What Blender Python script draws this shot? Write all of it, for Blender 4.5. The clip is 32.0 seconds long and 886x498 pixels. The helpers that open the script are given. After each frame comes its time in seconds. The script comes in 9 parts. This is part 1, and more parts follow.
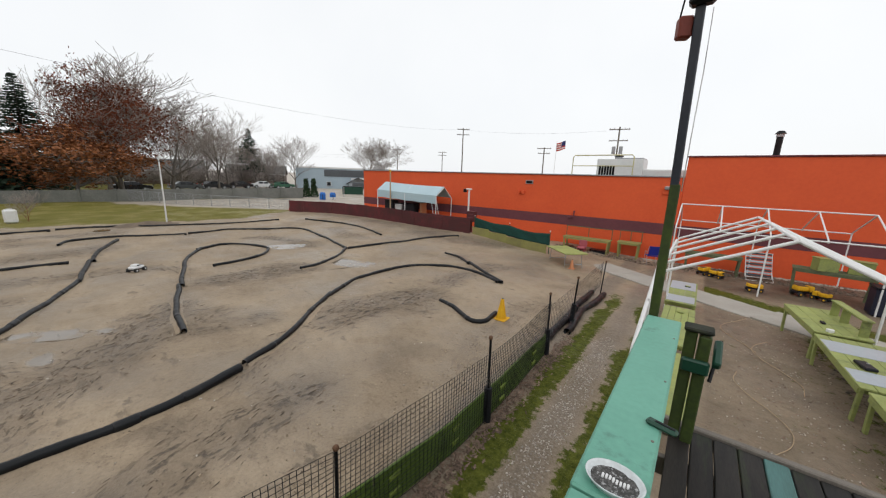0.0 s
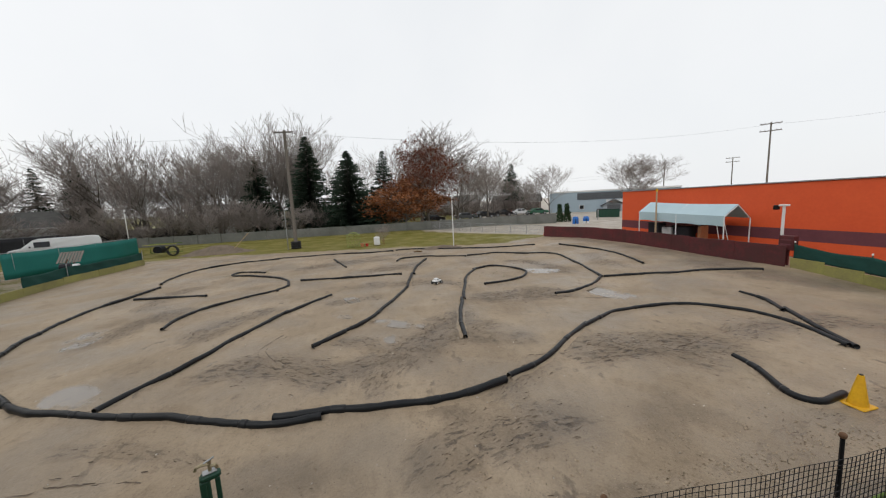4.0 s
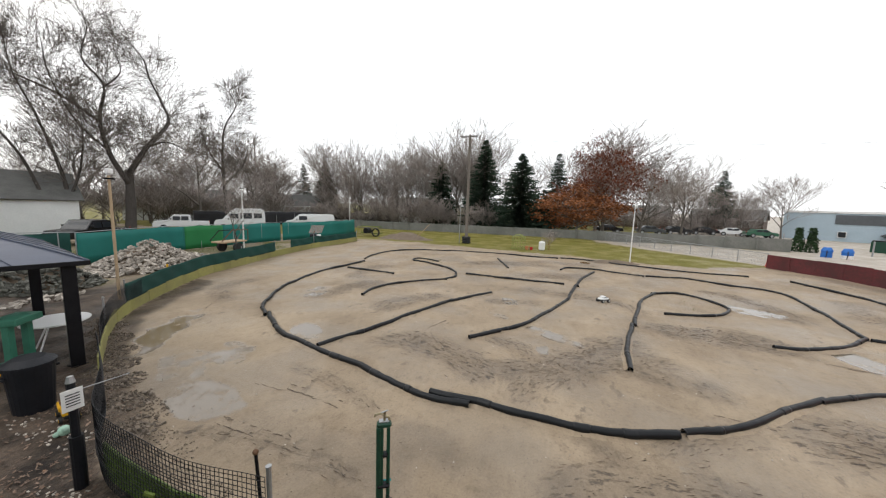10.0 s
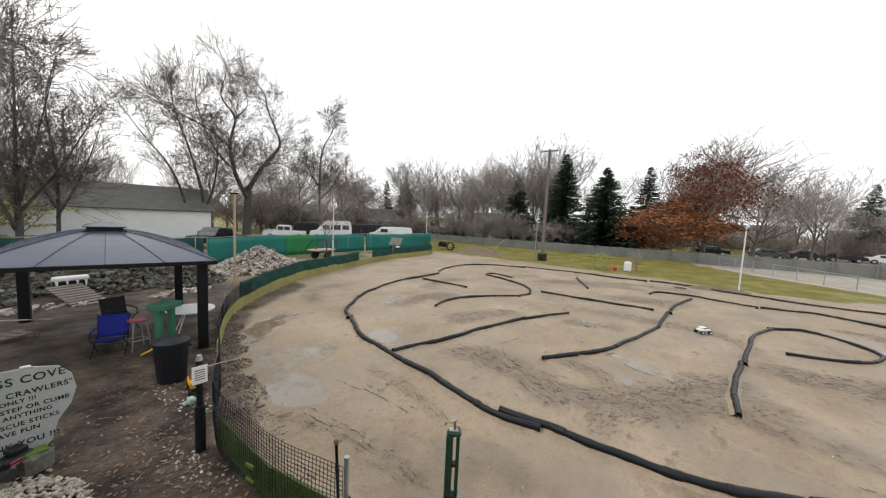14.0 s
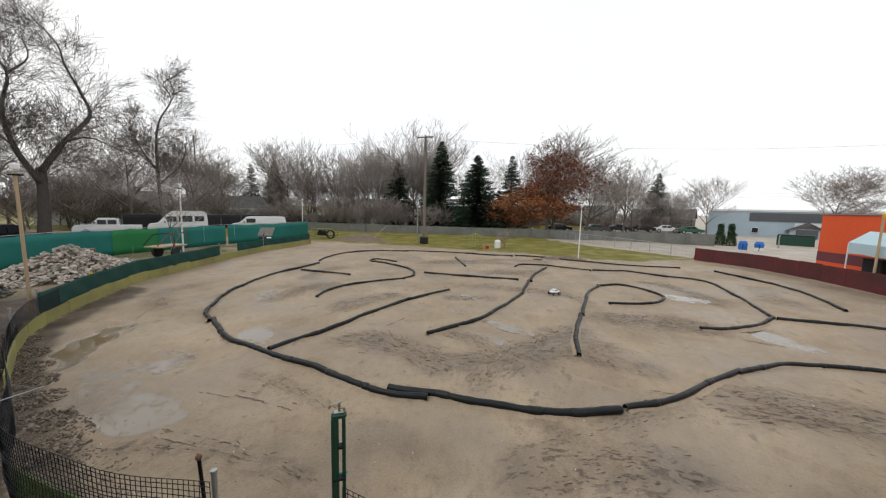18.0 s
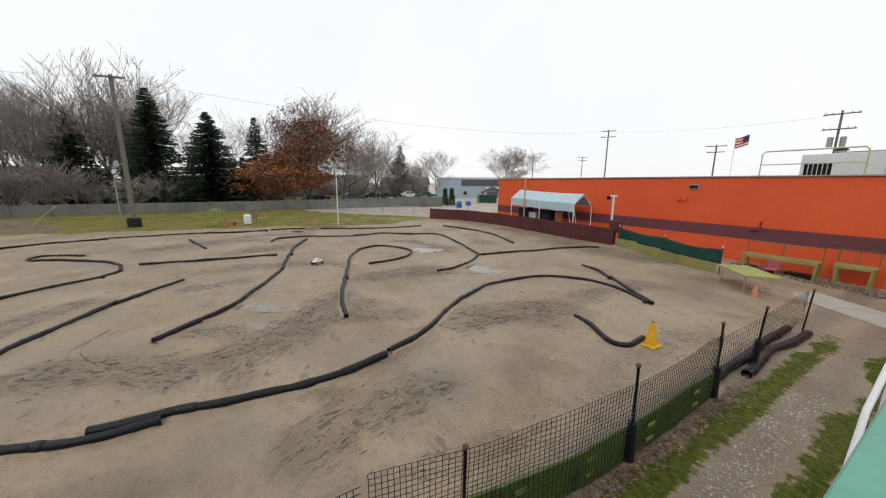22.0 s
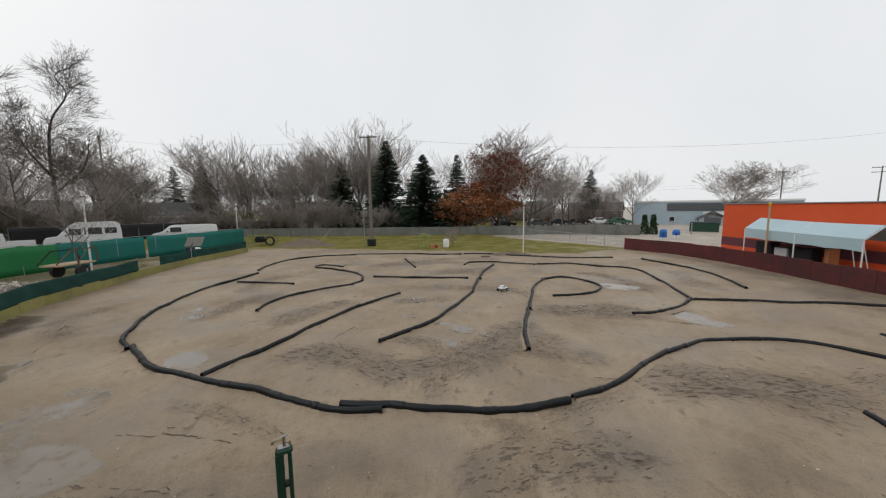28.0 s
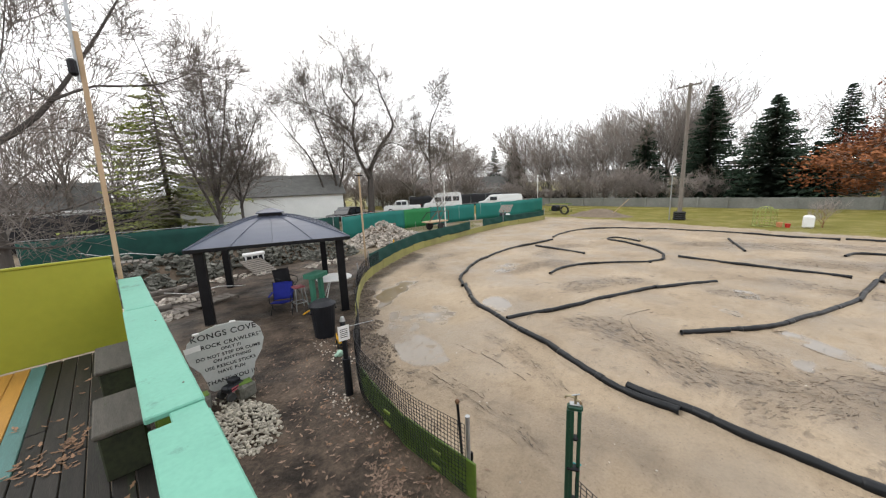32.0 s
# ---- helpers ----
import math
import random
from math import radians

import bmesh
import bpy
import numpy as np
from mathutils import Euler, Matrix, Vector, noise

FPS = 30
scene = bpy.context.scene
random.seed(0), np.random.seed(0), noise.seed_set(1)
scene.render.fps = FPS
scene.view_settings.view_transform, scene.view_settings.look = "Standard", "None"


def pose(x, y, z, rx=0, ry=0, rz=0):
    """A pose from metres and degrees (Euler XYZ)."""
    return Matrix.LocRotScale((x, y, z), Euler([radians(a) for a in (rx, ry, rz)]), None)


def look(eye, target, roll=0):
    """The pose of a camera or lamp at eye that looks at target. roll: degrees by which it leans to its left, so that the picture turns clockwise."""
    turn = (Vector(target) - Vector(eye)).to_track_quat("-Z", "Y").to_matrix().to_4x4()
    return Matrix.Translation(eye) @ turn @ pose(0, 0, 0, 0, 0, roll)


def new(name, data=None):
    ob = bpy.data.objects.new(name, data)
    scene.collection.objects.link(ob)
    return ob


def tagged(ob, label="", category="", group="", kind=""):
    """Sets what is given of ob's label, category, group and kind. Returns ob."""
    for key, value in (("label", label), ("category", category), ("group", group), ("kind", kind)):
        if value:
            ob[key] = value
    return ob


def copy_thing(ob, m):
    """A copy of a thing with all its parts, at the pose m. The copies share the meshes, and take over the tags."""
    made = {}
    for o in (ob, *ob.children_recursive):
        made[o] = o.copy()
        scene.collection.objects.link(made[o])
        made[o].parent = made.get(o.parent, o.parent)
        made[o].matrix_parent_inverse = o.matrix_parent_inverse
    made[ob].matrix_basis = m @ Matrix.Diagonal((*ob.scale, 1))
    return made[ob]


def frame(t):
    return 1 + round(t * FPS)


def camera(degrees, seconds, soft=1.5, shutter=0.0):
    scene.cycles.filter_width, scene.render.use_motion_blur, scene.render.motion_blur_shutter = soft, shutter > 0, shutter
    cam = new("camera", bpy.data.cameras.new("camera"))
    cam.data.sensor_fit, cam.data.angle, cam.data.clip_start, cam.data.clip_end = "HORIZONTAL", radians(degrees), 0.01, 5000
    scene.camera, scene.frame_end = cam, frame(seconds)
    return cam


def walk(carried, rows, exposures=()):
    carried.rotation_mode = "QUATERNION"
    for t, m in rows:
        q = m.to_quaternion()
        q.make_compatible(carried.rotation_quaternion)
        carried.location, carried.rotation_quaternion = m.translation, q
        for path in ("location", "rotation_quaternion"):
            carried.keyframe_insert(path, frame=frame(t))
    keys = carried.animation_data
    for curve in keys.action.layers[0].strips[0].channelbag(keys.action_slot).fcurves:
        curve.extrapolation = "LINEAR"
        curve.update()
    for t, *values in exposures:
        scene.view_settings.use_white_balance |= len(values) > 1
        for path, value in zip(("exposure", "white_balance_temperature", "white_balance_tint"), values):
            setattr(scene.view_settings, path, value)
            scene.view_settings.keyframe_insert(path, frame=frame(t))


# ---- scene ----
cam = camera(104.8, 32.0, soft=1.2)
PATH = [
    (0, (0.093, 0.727, 3.445), (-1.081, 2.293, 3.033), 1.9),
    (0.5, (0.03, 0.736, 3.498), (-1.332, 2.143, 3.09), 1.6),
    (1, (0.011, 0.712, 3.51), (-1.514, 1.936, 3.094), 0.9),
    (1.5, (0.019, 0.658, 3.523), (-1.651, 1.677, 3.11), -0.4),
    (2, (0.048, 0.636, 3.523), (-1.737, 1.444, 3.125), -2.2),
    (2.5, (0.06, 0.631, 3.543), (-1.801, 1.256, 3.163), -3.8),
    (4.5, (0.072, 0.443, 3.651), (-1.884, 0.782, 3.405), -1.7),
    (5, (0.071, 0.441, 3.683), (-1.903, 0.609, 3.407), -1.6),
    (5.5, (0.067, 0.447, 3.683), (-1.905, 0.494, 3.355), -2.1),
    (6, (0.072, 0.46, 3.655), (-1.898, 0.479, 3.315), -2.6),
    (6.5, (0.091, 0.455, 3.681), (-1.878, 0.459, 3.331), -2.9),
    (7, (0.097, 0.458, 3.698), (-1.861, 0.344, 3.304), -2.7),
    (7.5, (0.141, 0.426, 3.686), (-1.759, 0.002, 3.23), -2.1),
    (8, (0.17, 0.405, 3.692), (-1.653, -0.277, 3.231), -1.8),
    (8.5, (0.153, 0.42, 3.685), (-1.682, -0.253, 3.264), -1.3),
    (9, (0.095, 0.445, 3.677), (-1.804, -0.066, 3.309), -0.9),
    (9.5, (0.118, 0.441, 3.68), (-1.82, 0.044, 3.386), 0.3),
    (10, (0.142, 0.409, 3.708), (-1.778, -0.091, 3.458), 1.8),
    (10.5, (0.19, 0.404, 3.704), (-1.671, -0.284, 3.452), 2.3),
    (11, (0.235, 0.379, 3.712), (-1.558, -0.466, 3.447), 2.6),
    (11.5, (0.198, 0.356, 3.684), (-1.511, -0.646, 3.409), 2.5),
    (12, (0.201, 0.343, 3.681), (-1.42, -0.796, 3.404), 2),
    (12.5, (0.174, 0.365, 3.672), (-1.431, -0.799, 3.409), 1.6),
    (13, (0.127, 0.43, 3.624), (-1.541, -0.651, 3.4), 1.4),
    (13.5, (0.213, 0.41, 3.681), (-1.547, -0.521, 3.485), 1.9),
    (15.5, (0.208, 0.39, 3.668), (-1.579, -0.494, 3.512), 3.9),
    (16, (0.255, 0.435, 3.637), (-1.597, -0.299, 3.463), 2.5),
    (16.5, (0.217, 0.465, 3.611), (-1.677, -0.143, 3.402), 1.8),
    (17, (0.207, 0.466, 3.615), (-1.704, -0.081, 3.395), 1.8),
    (17.5, (0.222, 0.473, 3.618), (-1.716, 0.032, 3.393), 1.3),
    (18, (0.197, 0.485, 3.568), (-1.772, 0.222, 3.335), 1.4),
    (18.5, (0.193, 0.463, 3.558), (-1.787, 0.313, 3.32), 2.6),
    (19, (0.137, 0.433, 3.619), (-1.849, 0.39, 3.379), 3.2),
    (19.5, (0.135, 0.481, 3.537), (-1.847, 0.627, 3.316), 2.4),
    (20, (0.077, 0.566, 3.451), (-1.876, 0.924, 3.215), 0.6),
    (20.5, (0.071, 0.601, 3.459), (-1.827, 1.159, 3.167), -0.2),
    (21, (0.062, 0.686, 3.43), (-1.765, 1.424, 3.085), -0.6),
    (21.5, (0.069, 0.69, 3.429), (-1.685, 1.58, 3.069), -0.5),
    (22, (0.038, 0.677, 3.43), (-1.644, 1.69, 3.05), 0.4),
    (22.5, (0.019, 0.678, 3.429), (-1.568, 1.826, 3.023), 0.7),
    (23, (0.04, 0.717, 3.416), (-1.462, 1.972, 3.008), 1.2),
    (23.5, (0.006, 0.702, 3.425), (-1.478, 1.987, 3.041), 2.2),
    (24, (0.015, 0.671, 3.436), (-1.528, 1.896, 3.09), 2.6),
    (24.5, (0.025, 0.671, 3.43), (-1.588, 1.809, 3.11), 2.4),
    (25, (0.037, 0.674, 3.432), (-1.664, 1.682, 3.132), 1.5),
    (25.5, (0.039, 0.649, 3.435), (-1.754, 1.488, 3.152), 0.7),
    (27.5, (0.068, 0.517, 3.678), (-1.902, 0.772, 3.446), -0.3),
    (28, (0.083, 0.5, 3.685), (-1.902, 0.532, 3.448), -0.5),
    (28.5, (0.101, 0.474, 3.698), (-1.874, 0.274, 3.453), -0.1),
    (29, (0.111, 0.432, 3.687), (-1.833, 0.027, 3.442), 0.9),
    (29.5, (0.119, 0.428, 3.703), (-1.77, -0.173, 3.438), 1.1),
    (30, (0.139, 0.438, 3.715), (-1.67, -0.367, 3.432), 0.5),
    (30.5, (0.151, 0.434, 3.723), (-1.565, -0.558, 3.453), -0.2),
    (31, (0.15, 0.391, 3.711), (-1.455, -0.77, 3.436), -0.6),
    (31.5, (0.143, 0.376, 3.703), (-1.338, -0.93, 3.389), -1.5),
    (32, (0.136, 0.354, 3.685), (-1.239, -1.051, 3.317), -2.4),
]
EXPOSURES = [(0, 0.03), (2, 0.08), (3.5, 0.0), (5, -0.14), (6, 0.14), (7, 0.30), (8, 0.68), (9, 0.60), (10, 0.38), (11, 0.34), (13, 0.53), (16, 0.18), (18, 0.15), (20, -0.18), (21, 0.0), (23, 0.08), (25, -0.12), (28, -0.2), (29, 0.12), (30, 0.36), (31, 0.58), (32, 0.82)]
walk(cam, [(t, look(eye, target, roll)) for t, eye, target, roll in PATH], EXPOSURES)

# ---------------- world, sun ----------------
world = bpy.data.worlds.new("overcast")
scene.world = world
world.use_nodes = True
wn, wl = world.node_tree.nodes, world.node_tree.links
wn.clear()
w_out = wn.new("ShaderNodeOutputWorld")
w_bg = wn.new("ShaderNodeBackground")
w_sky = wn.new("ShaderNodeTexSky")
w_sky.sky_type, w_sky.sun_disc = "NISHITA", False
w_sky.sun_elevation, w_sky.sun_rotation = radians(38), radians(200)
w_sky.dust_density, w_sky.ozone_density = 4.0, 1.5
w_scale = wn.new("ShaderNodeMix"); w_scale.data_type, w_scale.blend_type = "RGBA", "MULTIPLY"
w_scale.inputs[0].default_value = 1.0
w_scale.inputs[7].default_value = (0.10, 0.10, 0.10, 1)
w_mix = wn.new("ShaderNodeMix"); w_mix.data_type = "RGBA"
w_mix.inputs[0].default_value = 0.90
w_cl = wn.new("ShaderNodeTexNoise"); w_cl.inputs["Scale"].default_value = 1.6; w_cl.inputs["Detail"].default_value = 5
w_rmp = wn.new("ShaderNodeValToRGB")
w_rmp.color_ramp.elements[0].position, w_rmp.color_ramp.elements[0].color = 0.30, (0.90, 0.92, 0.94, 1)
w_rmp.color_ramp.elements[1].position, w_rmp.color_ramp.elements[1].color = 0.70, (0.985, 0.995, 1.0, 1)
w_tc = wn.new("ShaderNodeTexCoord")
wl.new(w_tc.outputs["Generated"], w_cl.inputs["Vector"])
wl.new(w_cl.outputs["Fac"], w_rmp.inputs["Fac"])
wl.new(w_sky.outputs[0], w_scale.inputs[6])
wl.new(w_scale.outputs[2], w_mix.inputs[6])
wl.new(w_rmp.outputs[0], w_mix.inputs[7])
wl.new(w_mix.outputs[2], w_bg.inputs[0])
w_bg.inputs[1].default_value = 1.06
wl.new(w_bg.outputs[0], w_out.inputs[0])

sun = new("sun", bpy.data.lights.new("sun", "SUN"))
sun.data.energy, sun.data.angle, sun.data.color = 0.5, radians(40), (1.0, 0.98, 0.95)
sun.rotation_euler = (radians(40), 0, radians(35))


# ---------------- materials ----------------
def mat(name, base, alt=None, rough=0.8, metal=0.0, scale=3.0, fine=40.0, mixw=0.5, bump=0.15, dist=0.02,
        rand=0.0, spec=0.4, stretch=None, speck=None):
    """Two-scale noise colour between base and alt, fine bump, optional random tint for each piece."""
    m = bpy.data.materials.new(name)
    m.use_nodes = True
    n, l = m.node_tree.nodes, m.node_tree.links
    b = n["Principled BSDF"]
    b.inputs["Roughness"].default_value, b.inputs["Metallic"].default_value = rough, metal
    b.inputs["Specular IOR Level"].default_value = spec
    alt = alt or tuple(c * 0.72 for c in base)
    tc = n.new("ShaderNodeTexCoord")
    src = tc.outputs["Object"]
    if stretch:
        mp = n.new("ShaderNodeMapping")
        mp.inputs["Scale"].default_value = stretch
        l.new(src, mp.inputs["Vector"])
        src = mp.outputs[0]
    big = n.new("ShaderNodeTexNoise"); big.inputs["Scale"].default_value = scale; big.inputs["Detail"].default_value = 6
    big.inputs["Roughness"].default_value = 0.65
    small = n.new("ShaderNodeTexNoise"); small.inputs["Scale"].default_value = fine; small.inputs["Detail"].default_value = 4
    l.new(src, big.inputs["Vector"]); l.new(src, small.inputs["Vector"])
    add = n.new("ShaderNodeMath"); add.operation = "MULTIPLY_ADD"
    l.new(small.outputs["Fac"], add.inputs[0]); add.inputs[1].default_value = 0.55
    l.new(big.outputs["Fac"], add.inputs[2])
    rng = n.new("ShaderNodeMapRange"); rng.inputs[1].default_value, rng.inputs[2].default_value = 0.55, 1.0
    l.new(add.outputs[0], rng.inputs[0])
    mx = n.new("ShaderNodeMix"); mx.data_type = "RGBA"
    mx.inputs[6].default_value, mx.inputs[7].default_value = (*base, 1), (*alt, 1)
    fac = n.new("ShaderNodeMath"); fac.operation = "MULTIPLY"; fac.inputs[1].default_value = mixw * 2
    fac.use_clamp = True
    l.new(rng.outputs[0], fac.inputs[0]); l.new(fac.outputs[0], mx.inputs[0])
    col = mx.outputs[2]
    if speck:
        tint, size, lo, hi = speck
        sn = n.new("ShaderNodeTexNoise"); sn.inputs["Scale"].default_value, sn.inputs["Detail"].default_value, sn.inputs["Roughness"].default_value = size, 9, 0.72
        l.new(src, sn.inputs["Vector"])
        sr = n.new("ShaderNodeMapRange"); sr.inputs[1].default_value, sr.inputs[2].default_value = lo, hi
        l.new(sn.outputs["Fac"], sr.inputs[0])
        sm = n.new("ShaderNodeMix"); sm.data_type = "RGBA"
        l.new(sr.outputs[0], sm.inputs[0]); l.new(col, sm.inputs[6]); sm.inputs[7].default_value = (*tint, 1)
        col = sm.outputs[2]
    if rand:
        oi = n.new("ShaderNodeObjectInfo")
        mr = n.new("ShaderNodeMapRange"); mr.inputs[3].default_value, mr.inputs[4].default_value = 1 - rand, 1 + rand
        l.new(oi.outputs["Random"], mr.inputs[0])
        hs = n.new("ShaderNodeHueSaturation")
        l.new(mr.outputs[0], hs.inputs["Value"]); l.new(col, hs.inputs["Color"])
        col = hs.outputs[0]
    l.new(col, b.inputs["Base Color"])
    if bump:
        bp = n.new("ShaderNodeBump"); bp.inputs["Strength"].default_value, bp.inputs["Distance"].default_value = bump, dist
        l.new(add.outputs[0], bp.inputs["Height"]); l.new(bp.outputs[0], b.inputs["Normal"])
    return m


def island(m, amount=0.3):
    """Adds a random value for each loose piece of a joined mesh."""
    n, l = m.node_tree.nodes, m.node_tree.links
    b = n["Principled BSDF"]
    src = b.inputs["Base Color"].links[0].from_socket
    g = n.new("ShaderNodeNewGeometry")
    mr = n.new("ShaderNodeMapRange"); mr.inputs[3].default_value, mr.inputs[4].default_value = 1 - amount, 1 + amount
    l.new(g.outputs["Random Per Island"], mr.inputs[0])
    hs = n.new("ShaderNodeHueSaturation")
    l.new(mr.outputs[0], hs.inputs["Value"]); l.new(src, hs.inputs["Color"])
    l.new(hs.outputs[0], b.inputs["Base Color"])
    return m


M_black_pipe = mat("black_pipe", (0.0045, 0.0056, 0.0075), (0.012, 0.012, 0.012), spec=0.26, speck=((0.10, 0.086, 0.068), 3.2, 0.64, 0.72), rough=0.40, scale=1.6, fine=10, mixw=0.14, bump=0.12, dist=0.006)
M_coupling = mat("black_tape", (0.006, 0.007, 0.009), (0.016, 0.016, 0.016), spec=0.26, rough=0.34, scale=3, fine=20, mixw=0.3, bump=0.2, dist=0.004)
M_orange = mat("orange_paint", (0.72, 0.105, 0.028), (0.66, 0.088, 0.024), rough=0.65, scale=0.6, fine=8, mixw=0.6, bump=0.1)
M_maroon = mat("maroon_stripe", (0.12, 0.035, 0.045), (0.15, 0.045, 0.055), rough=0.7, scale=1, fine=9, bump=0.1)
M_redwall = mat("dark_red_board", (0.125, 0.021, 0.025), (0.070, 0.019, 0.020), rough=0.6, scale=0.8, fine=9, rand=0.05, mixw=0.7, speck=((0.045, 0.030, 0.024), 1.6, 0.58, 0.74))
M_green_net = mat("green_screen_cloth", (0.010, 0.062, 0.050), (0.006, 0.036, 0.030), rough=0.9, scale=0.9, fine=60, bump=0.3)
M_teal_tarp = mat("teal_tarp", (0.012, 0.17, 0.145), (0.008, 0.13, 0.11), rough=0.7, scale=0.7, fine=50, bump=0.25)
M_green_tarp = mat("green_tarp", (0.02, 0.20, 0.06), (0.015, 0.16, 0.05), rough=0.7, scale=0.7, fine=50, bump=0.25)
M_olive = mat("olive_board", (0.30, 0.29, 0.085), (0.22, 0.20, 0.08), rough=0.75, scale=1.2, fine=16, rand=0.10, mixw=0.6)
M_green_board = mat("green_painted_board", (0.105, 0.175, 0.020), (0.065, 0.11, 0.016), rough=0.65, scale=1.5, fine=20, rand=0.1, speck=((0.018, 0.026, 0.010), 2.2, 0.56, 0.72))
M_turq = mat("turquoise_paint", (0.14, 0.365, 0.275), (0.108, 0.295, 0.222), speck=((0.045, 0.085, 0.07), 2.6, 0.57, 0.74), rough=0.5, scale=2.2, fine=34, mixw=0.45, bump=0.12, dist=0.006)
M_lime_table = mat("pale_green_paint", (0.31, 0.345, 0.10), (0.23, 0.26, 0.09), rough=0.65, scale=2, fine=22, rand=0.10, mixw=0.6, speck=((0.09, 0.10, 0.045), 2.4, 0.56, 0.72))
M_post_green = mat("mossy_green_paint", (0.055, 0.085, 0.012), (0.030, 0.046, 0.010), rough=0.7, scale=2.5, fine=24, mixw=0.7, speck=((0.012, 0.016, 0.008), 2.2, 0.55, 0.7))
M_olive_panel = mat("olive_panel", (0.30, 0.30, 0.030), (0.25, 0.26, 0.025), rough=0.4, scale=0.6, fine=9, bump=0.05)
M_deck = mat("weathered_deck_wood", (0.026, 0.022, 0.019), (0.009, 0.0085, 0.008), speck=((0.030, 0.042, 0.018), 0.9, 0.54, 0.68), rough=0.55, spec=0.22, scale=2.5, fine=24, rand=0.3, stretch=(6, 0.6, 1))
M_deck_orange = mat("orange_deck_wood", (0.42, 0.21, 0.035), (0.30, 0.15, 0.03), rough=0.6, scale=2.5, fine=24, stretch=(6, 0.6, 1))
M_deck_raw = mat("raw_deck_wood", (0.45, 0.36, 0.22), (0.36, 0.27, 0.16), rough=0.7, scale=2.5, fine=24, stretch=(6, 0.6, 1))
M_deck_teal = mat("teal_deck_wood", (0.07, 0.17, 0.16), (0.05, 0.11, 0.10), rough=0.6, scale=2.5, fine=24, stretch=(6, 0.6, 1))
M_white = mat("white_paint", (0.74, 0.74, 0.74), (0.62, 0.62, 0.60), rough=0.45, scale=3, fine=30, mixw=0.3)
M_galv = mat("galvanised_steel", (0.40, 0.41, 0.42), (0.30, 0.31, 0.32), rough=0.45, metal=0.7, scale=6, fine=40)
M_blackmetal = mat("black_metal", (0.006, 0.006, 0.008), (0.012, 0.012, 0.014), spec=0.25, rough=0.45, metal=0.3, scale=4, fine=40)
M_mast = mat("slate_painted_steel", (0.026, 0.030, 0.042), (0.016, 0.018, 0.024), rough=0.42, scale=3, fine=30, spec=0.4)
M_green_metal = mat("dark_green_metal", (0.006, 0.050, 0.030), (0.012, 0.05, 0.03), rough=0.4, scale=5, fine=40)
M_roof_metal = mat("slate_blue_metal_roof", (0.080, 0.094, 0.135), (0.064, 0.075, 0.105), rough=0.34, metal=0.2, scale=1.2, fine=20, bump=0.05)
M_wood_pole = mat("grey_wood_pole", (0.20, 0.175, 0.15), (0.13, 0.115, 0.10), rough=0.85, scale=3, fine=30, stretch=(4, 4, 0.4))
M_raw_wood = mat("raw_wood", (0.46, 0.34, 0.22), (0.36, 0.26, 0.16), rough=0.75, scale=3, fine=30, stretch=(5, 5, 0.6))
M_bark = mat("bark", (0.17, 0.148, 0.128), (0.095, 0.084, 0.075), rough=0.95, scale=4, fine=30, bump=0.4, stretch=(2, 2, 0.5))
# darker bark and twig copies: the silhouette against the sky is put into colour
M_bark_dark = mat("silhouette_bark", (0.085, 0.074, 0.066), (0.05, 0.044, 0.04), rough=0.9, scale=4, fine=30, bump=0.4, stretch=(2, 2, 0.5))
M_twig_dark = mat("silhouette_twig", (0.19, 0.165, 0.148), (0.12, 0.104, 0.094), rough=0.95, scale=1, fine=6, bump=0)
M_twig = mat("twig", (0.33, 0.288, 0.262), (0.22, 0.190, 0.172), rough=0.95, scale=1, fine=6, bump=0)
M_needle = island(mat("spruce_needles", (0.016, 0.034, 0.020), (0.030, 0.052, 0.030), rough=0.9, scale=1, fine=6, bump=0), 0.35)
M_oakleaf = island(mat("dry_oak_leaves", (0.215, 0.062, 0.028), (0.135, 0.04, 0.022), rough=0.9, scale=1, fine=5, bump=0), 0.4)
M_oakleaf_pale = island(mat("orange_brown_oak_leaves", (0.30, 0.115, 0.042), (0.19, 0.07, 0.03), rough=0.9, scale=1, fine=5, bump=0), 0.4)
M_hemlock = island(mat("yellow_green_needles", (0.24, 0.26, 0.075), (0.15, 0.17, 0.055), rough=0.9, scale=1, fine=5, bump=0), 0.35)
M_concrete = mat("old_concrete", (0.21, 0.21, 0.195), (0.14, 0.145, 0.13), rough=0.9, scale=0.6, fine=9, mixw=0.7)
M_sidewalk = mat("sidewalk_concrete", (0.40, 0.375, 0.33), (0.32, 0.295, 0.26), rough=0.9, scale=1.4, fine=24, rand=0.06)
M_stone = island(mat("pale_rubble", (0.47, 0.42, 0.365), (0.32, 0.285, 0.245), rough=0.9, scale=5, fine=30), 0.35)
M_cobble = island(mat("cream_river_stones", (0.40, 0.365, 0.30), (0.27, 0.245, 0.20), rough=0.75, scale=9, fine=60, bump=0.1), 0.35)
M_weather = mat("weathered_green_wood", (0.13, 0.15, 0.075), (0.075, 0.085, 0.05), rough=0.85, scale=2, fine=22)
M_darkstone = island(mat("dark_mossy_stone", (0.17, 0.165, 0.145), (0.060, 0.062, 0.048), rough=0.92, scale=4, fine=25), 0.4)
M_yellow = mat("yellow_plastic", (0.74, 0.41, 0.012), (0.60, 0.31, 0.012), rough=0.5, scale=5, fine=30, mixw=0.45, bump=0.05)
M_orangecone = mat("faded_orange_plastic", (0.55, 0.22, 0.10), (0.45, 0.20, 0.10), rough=0.6, scale=6, fine=30)
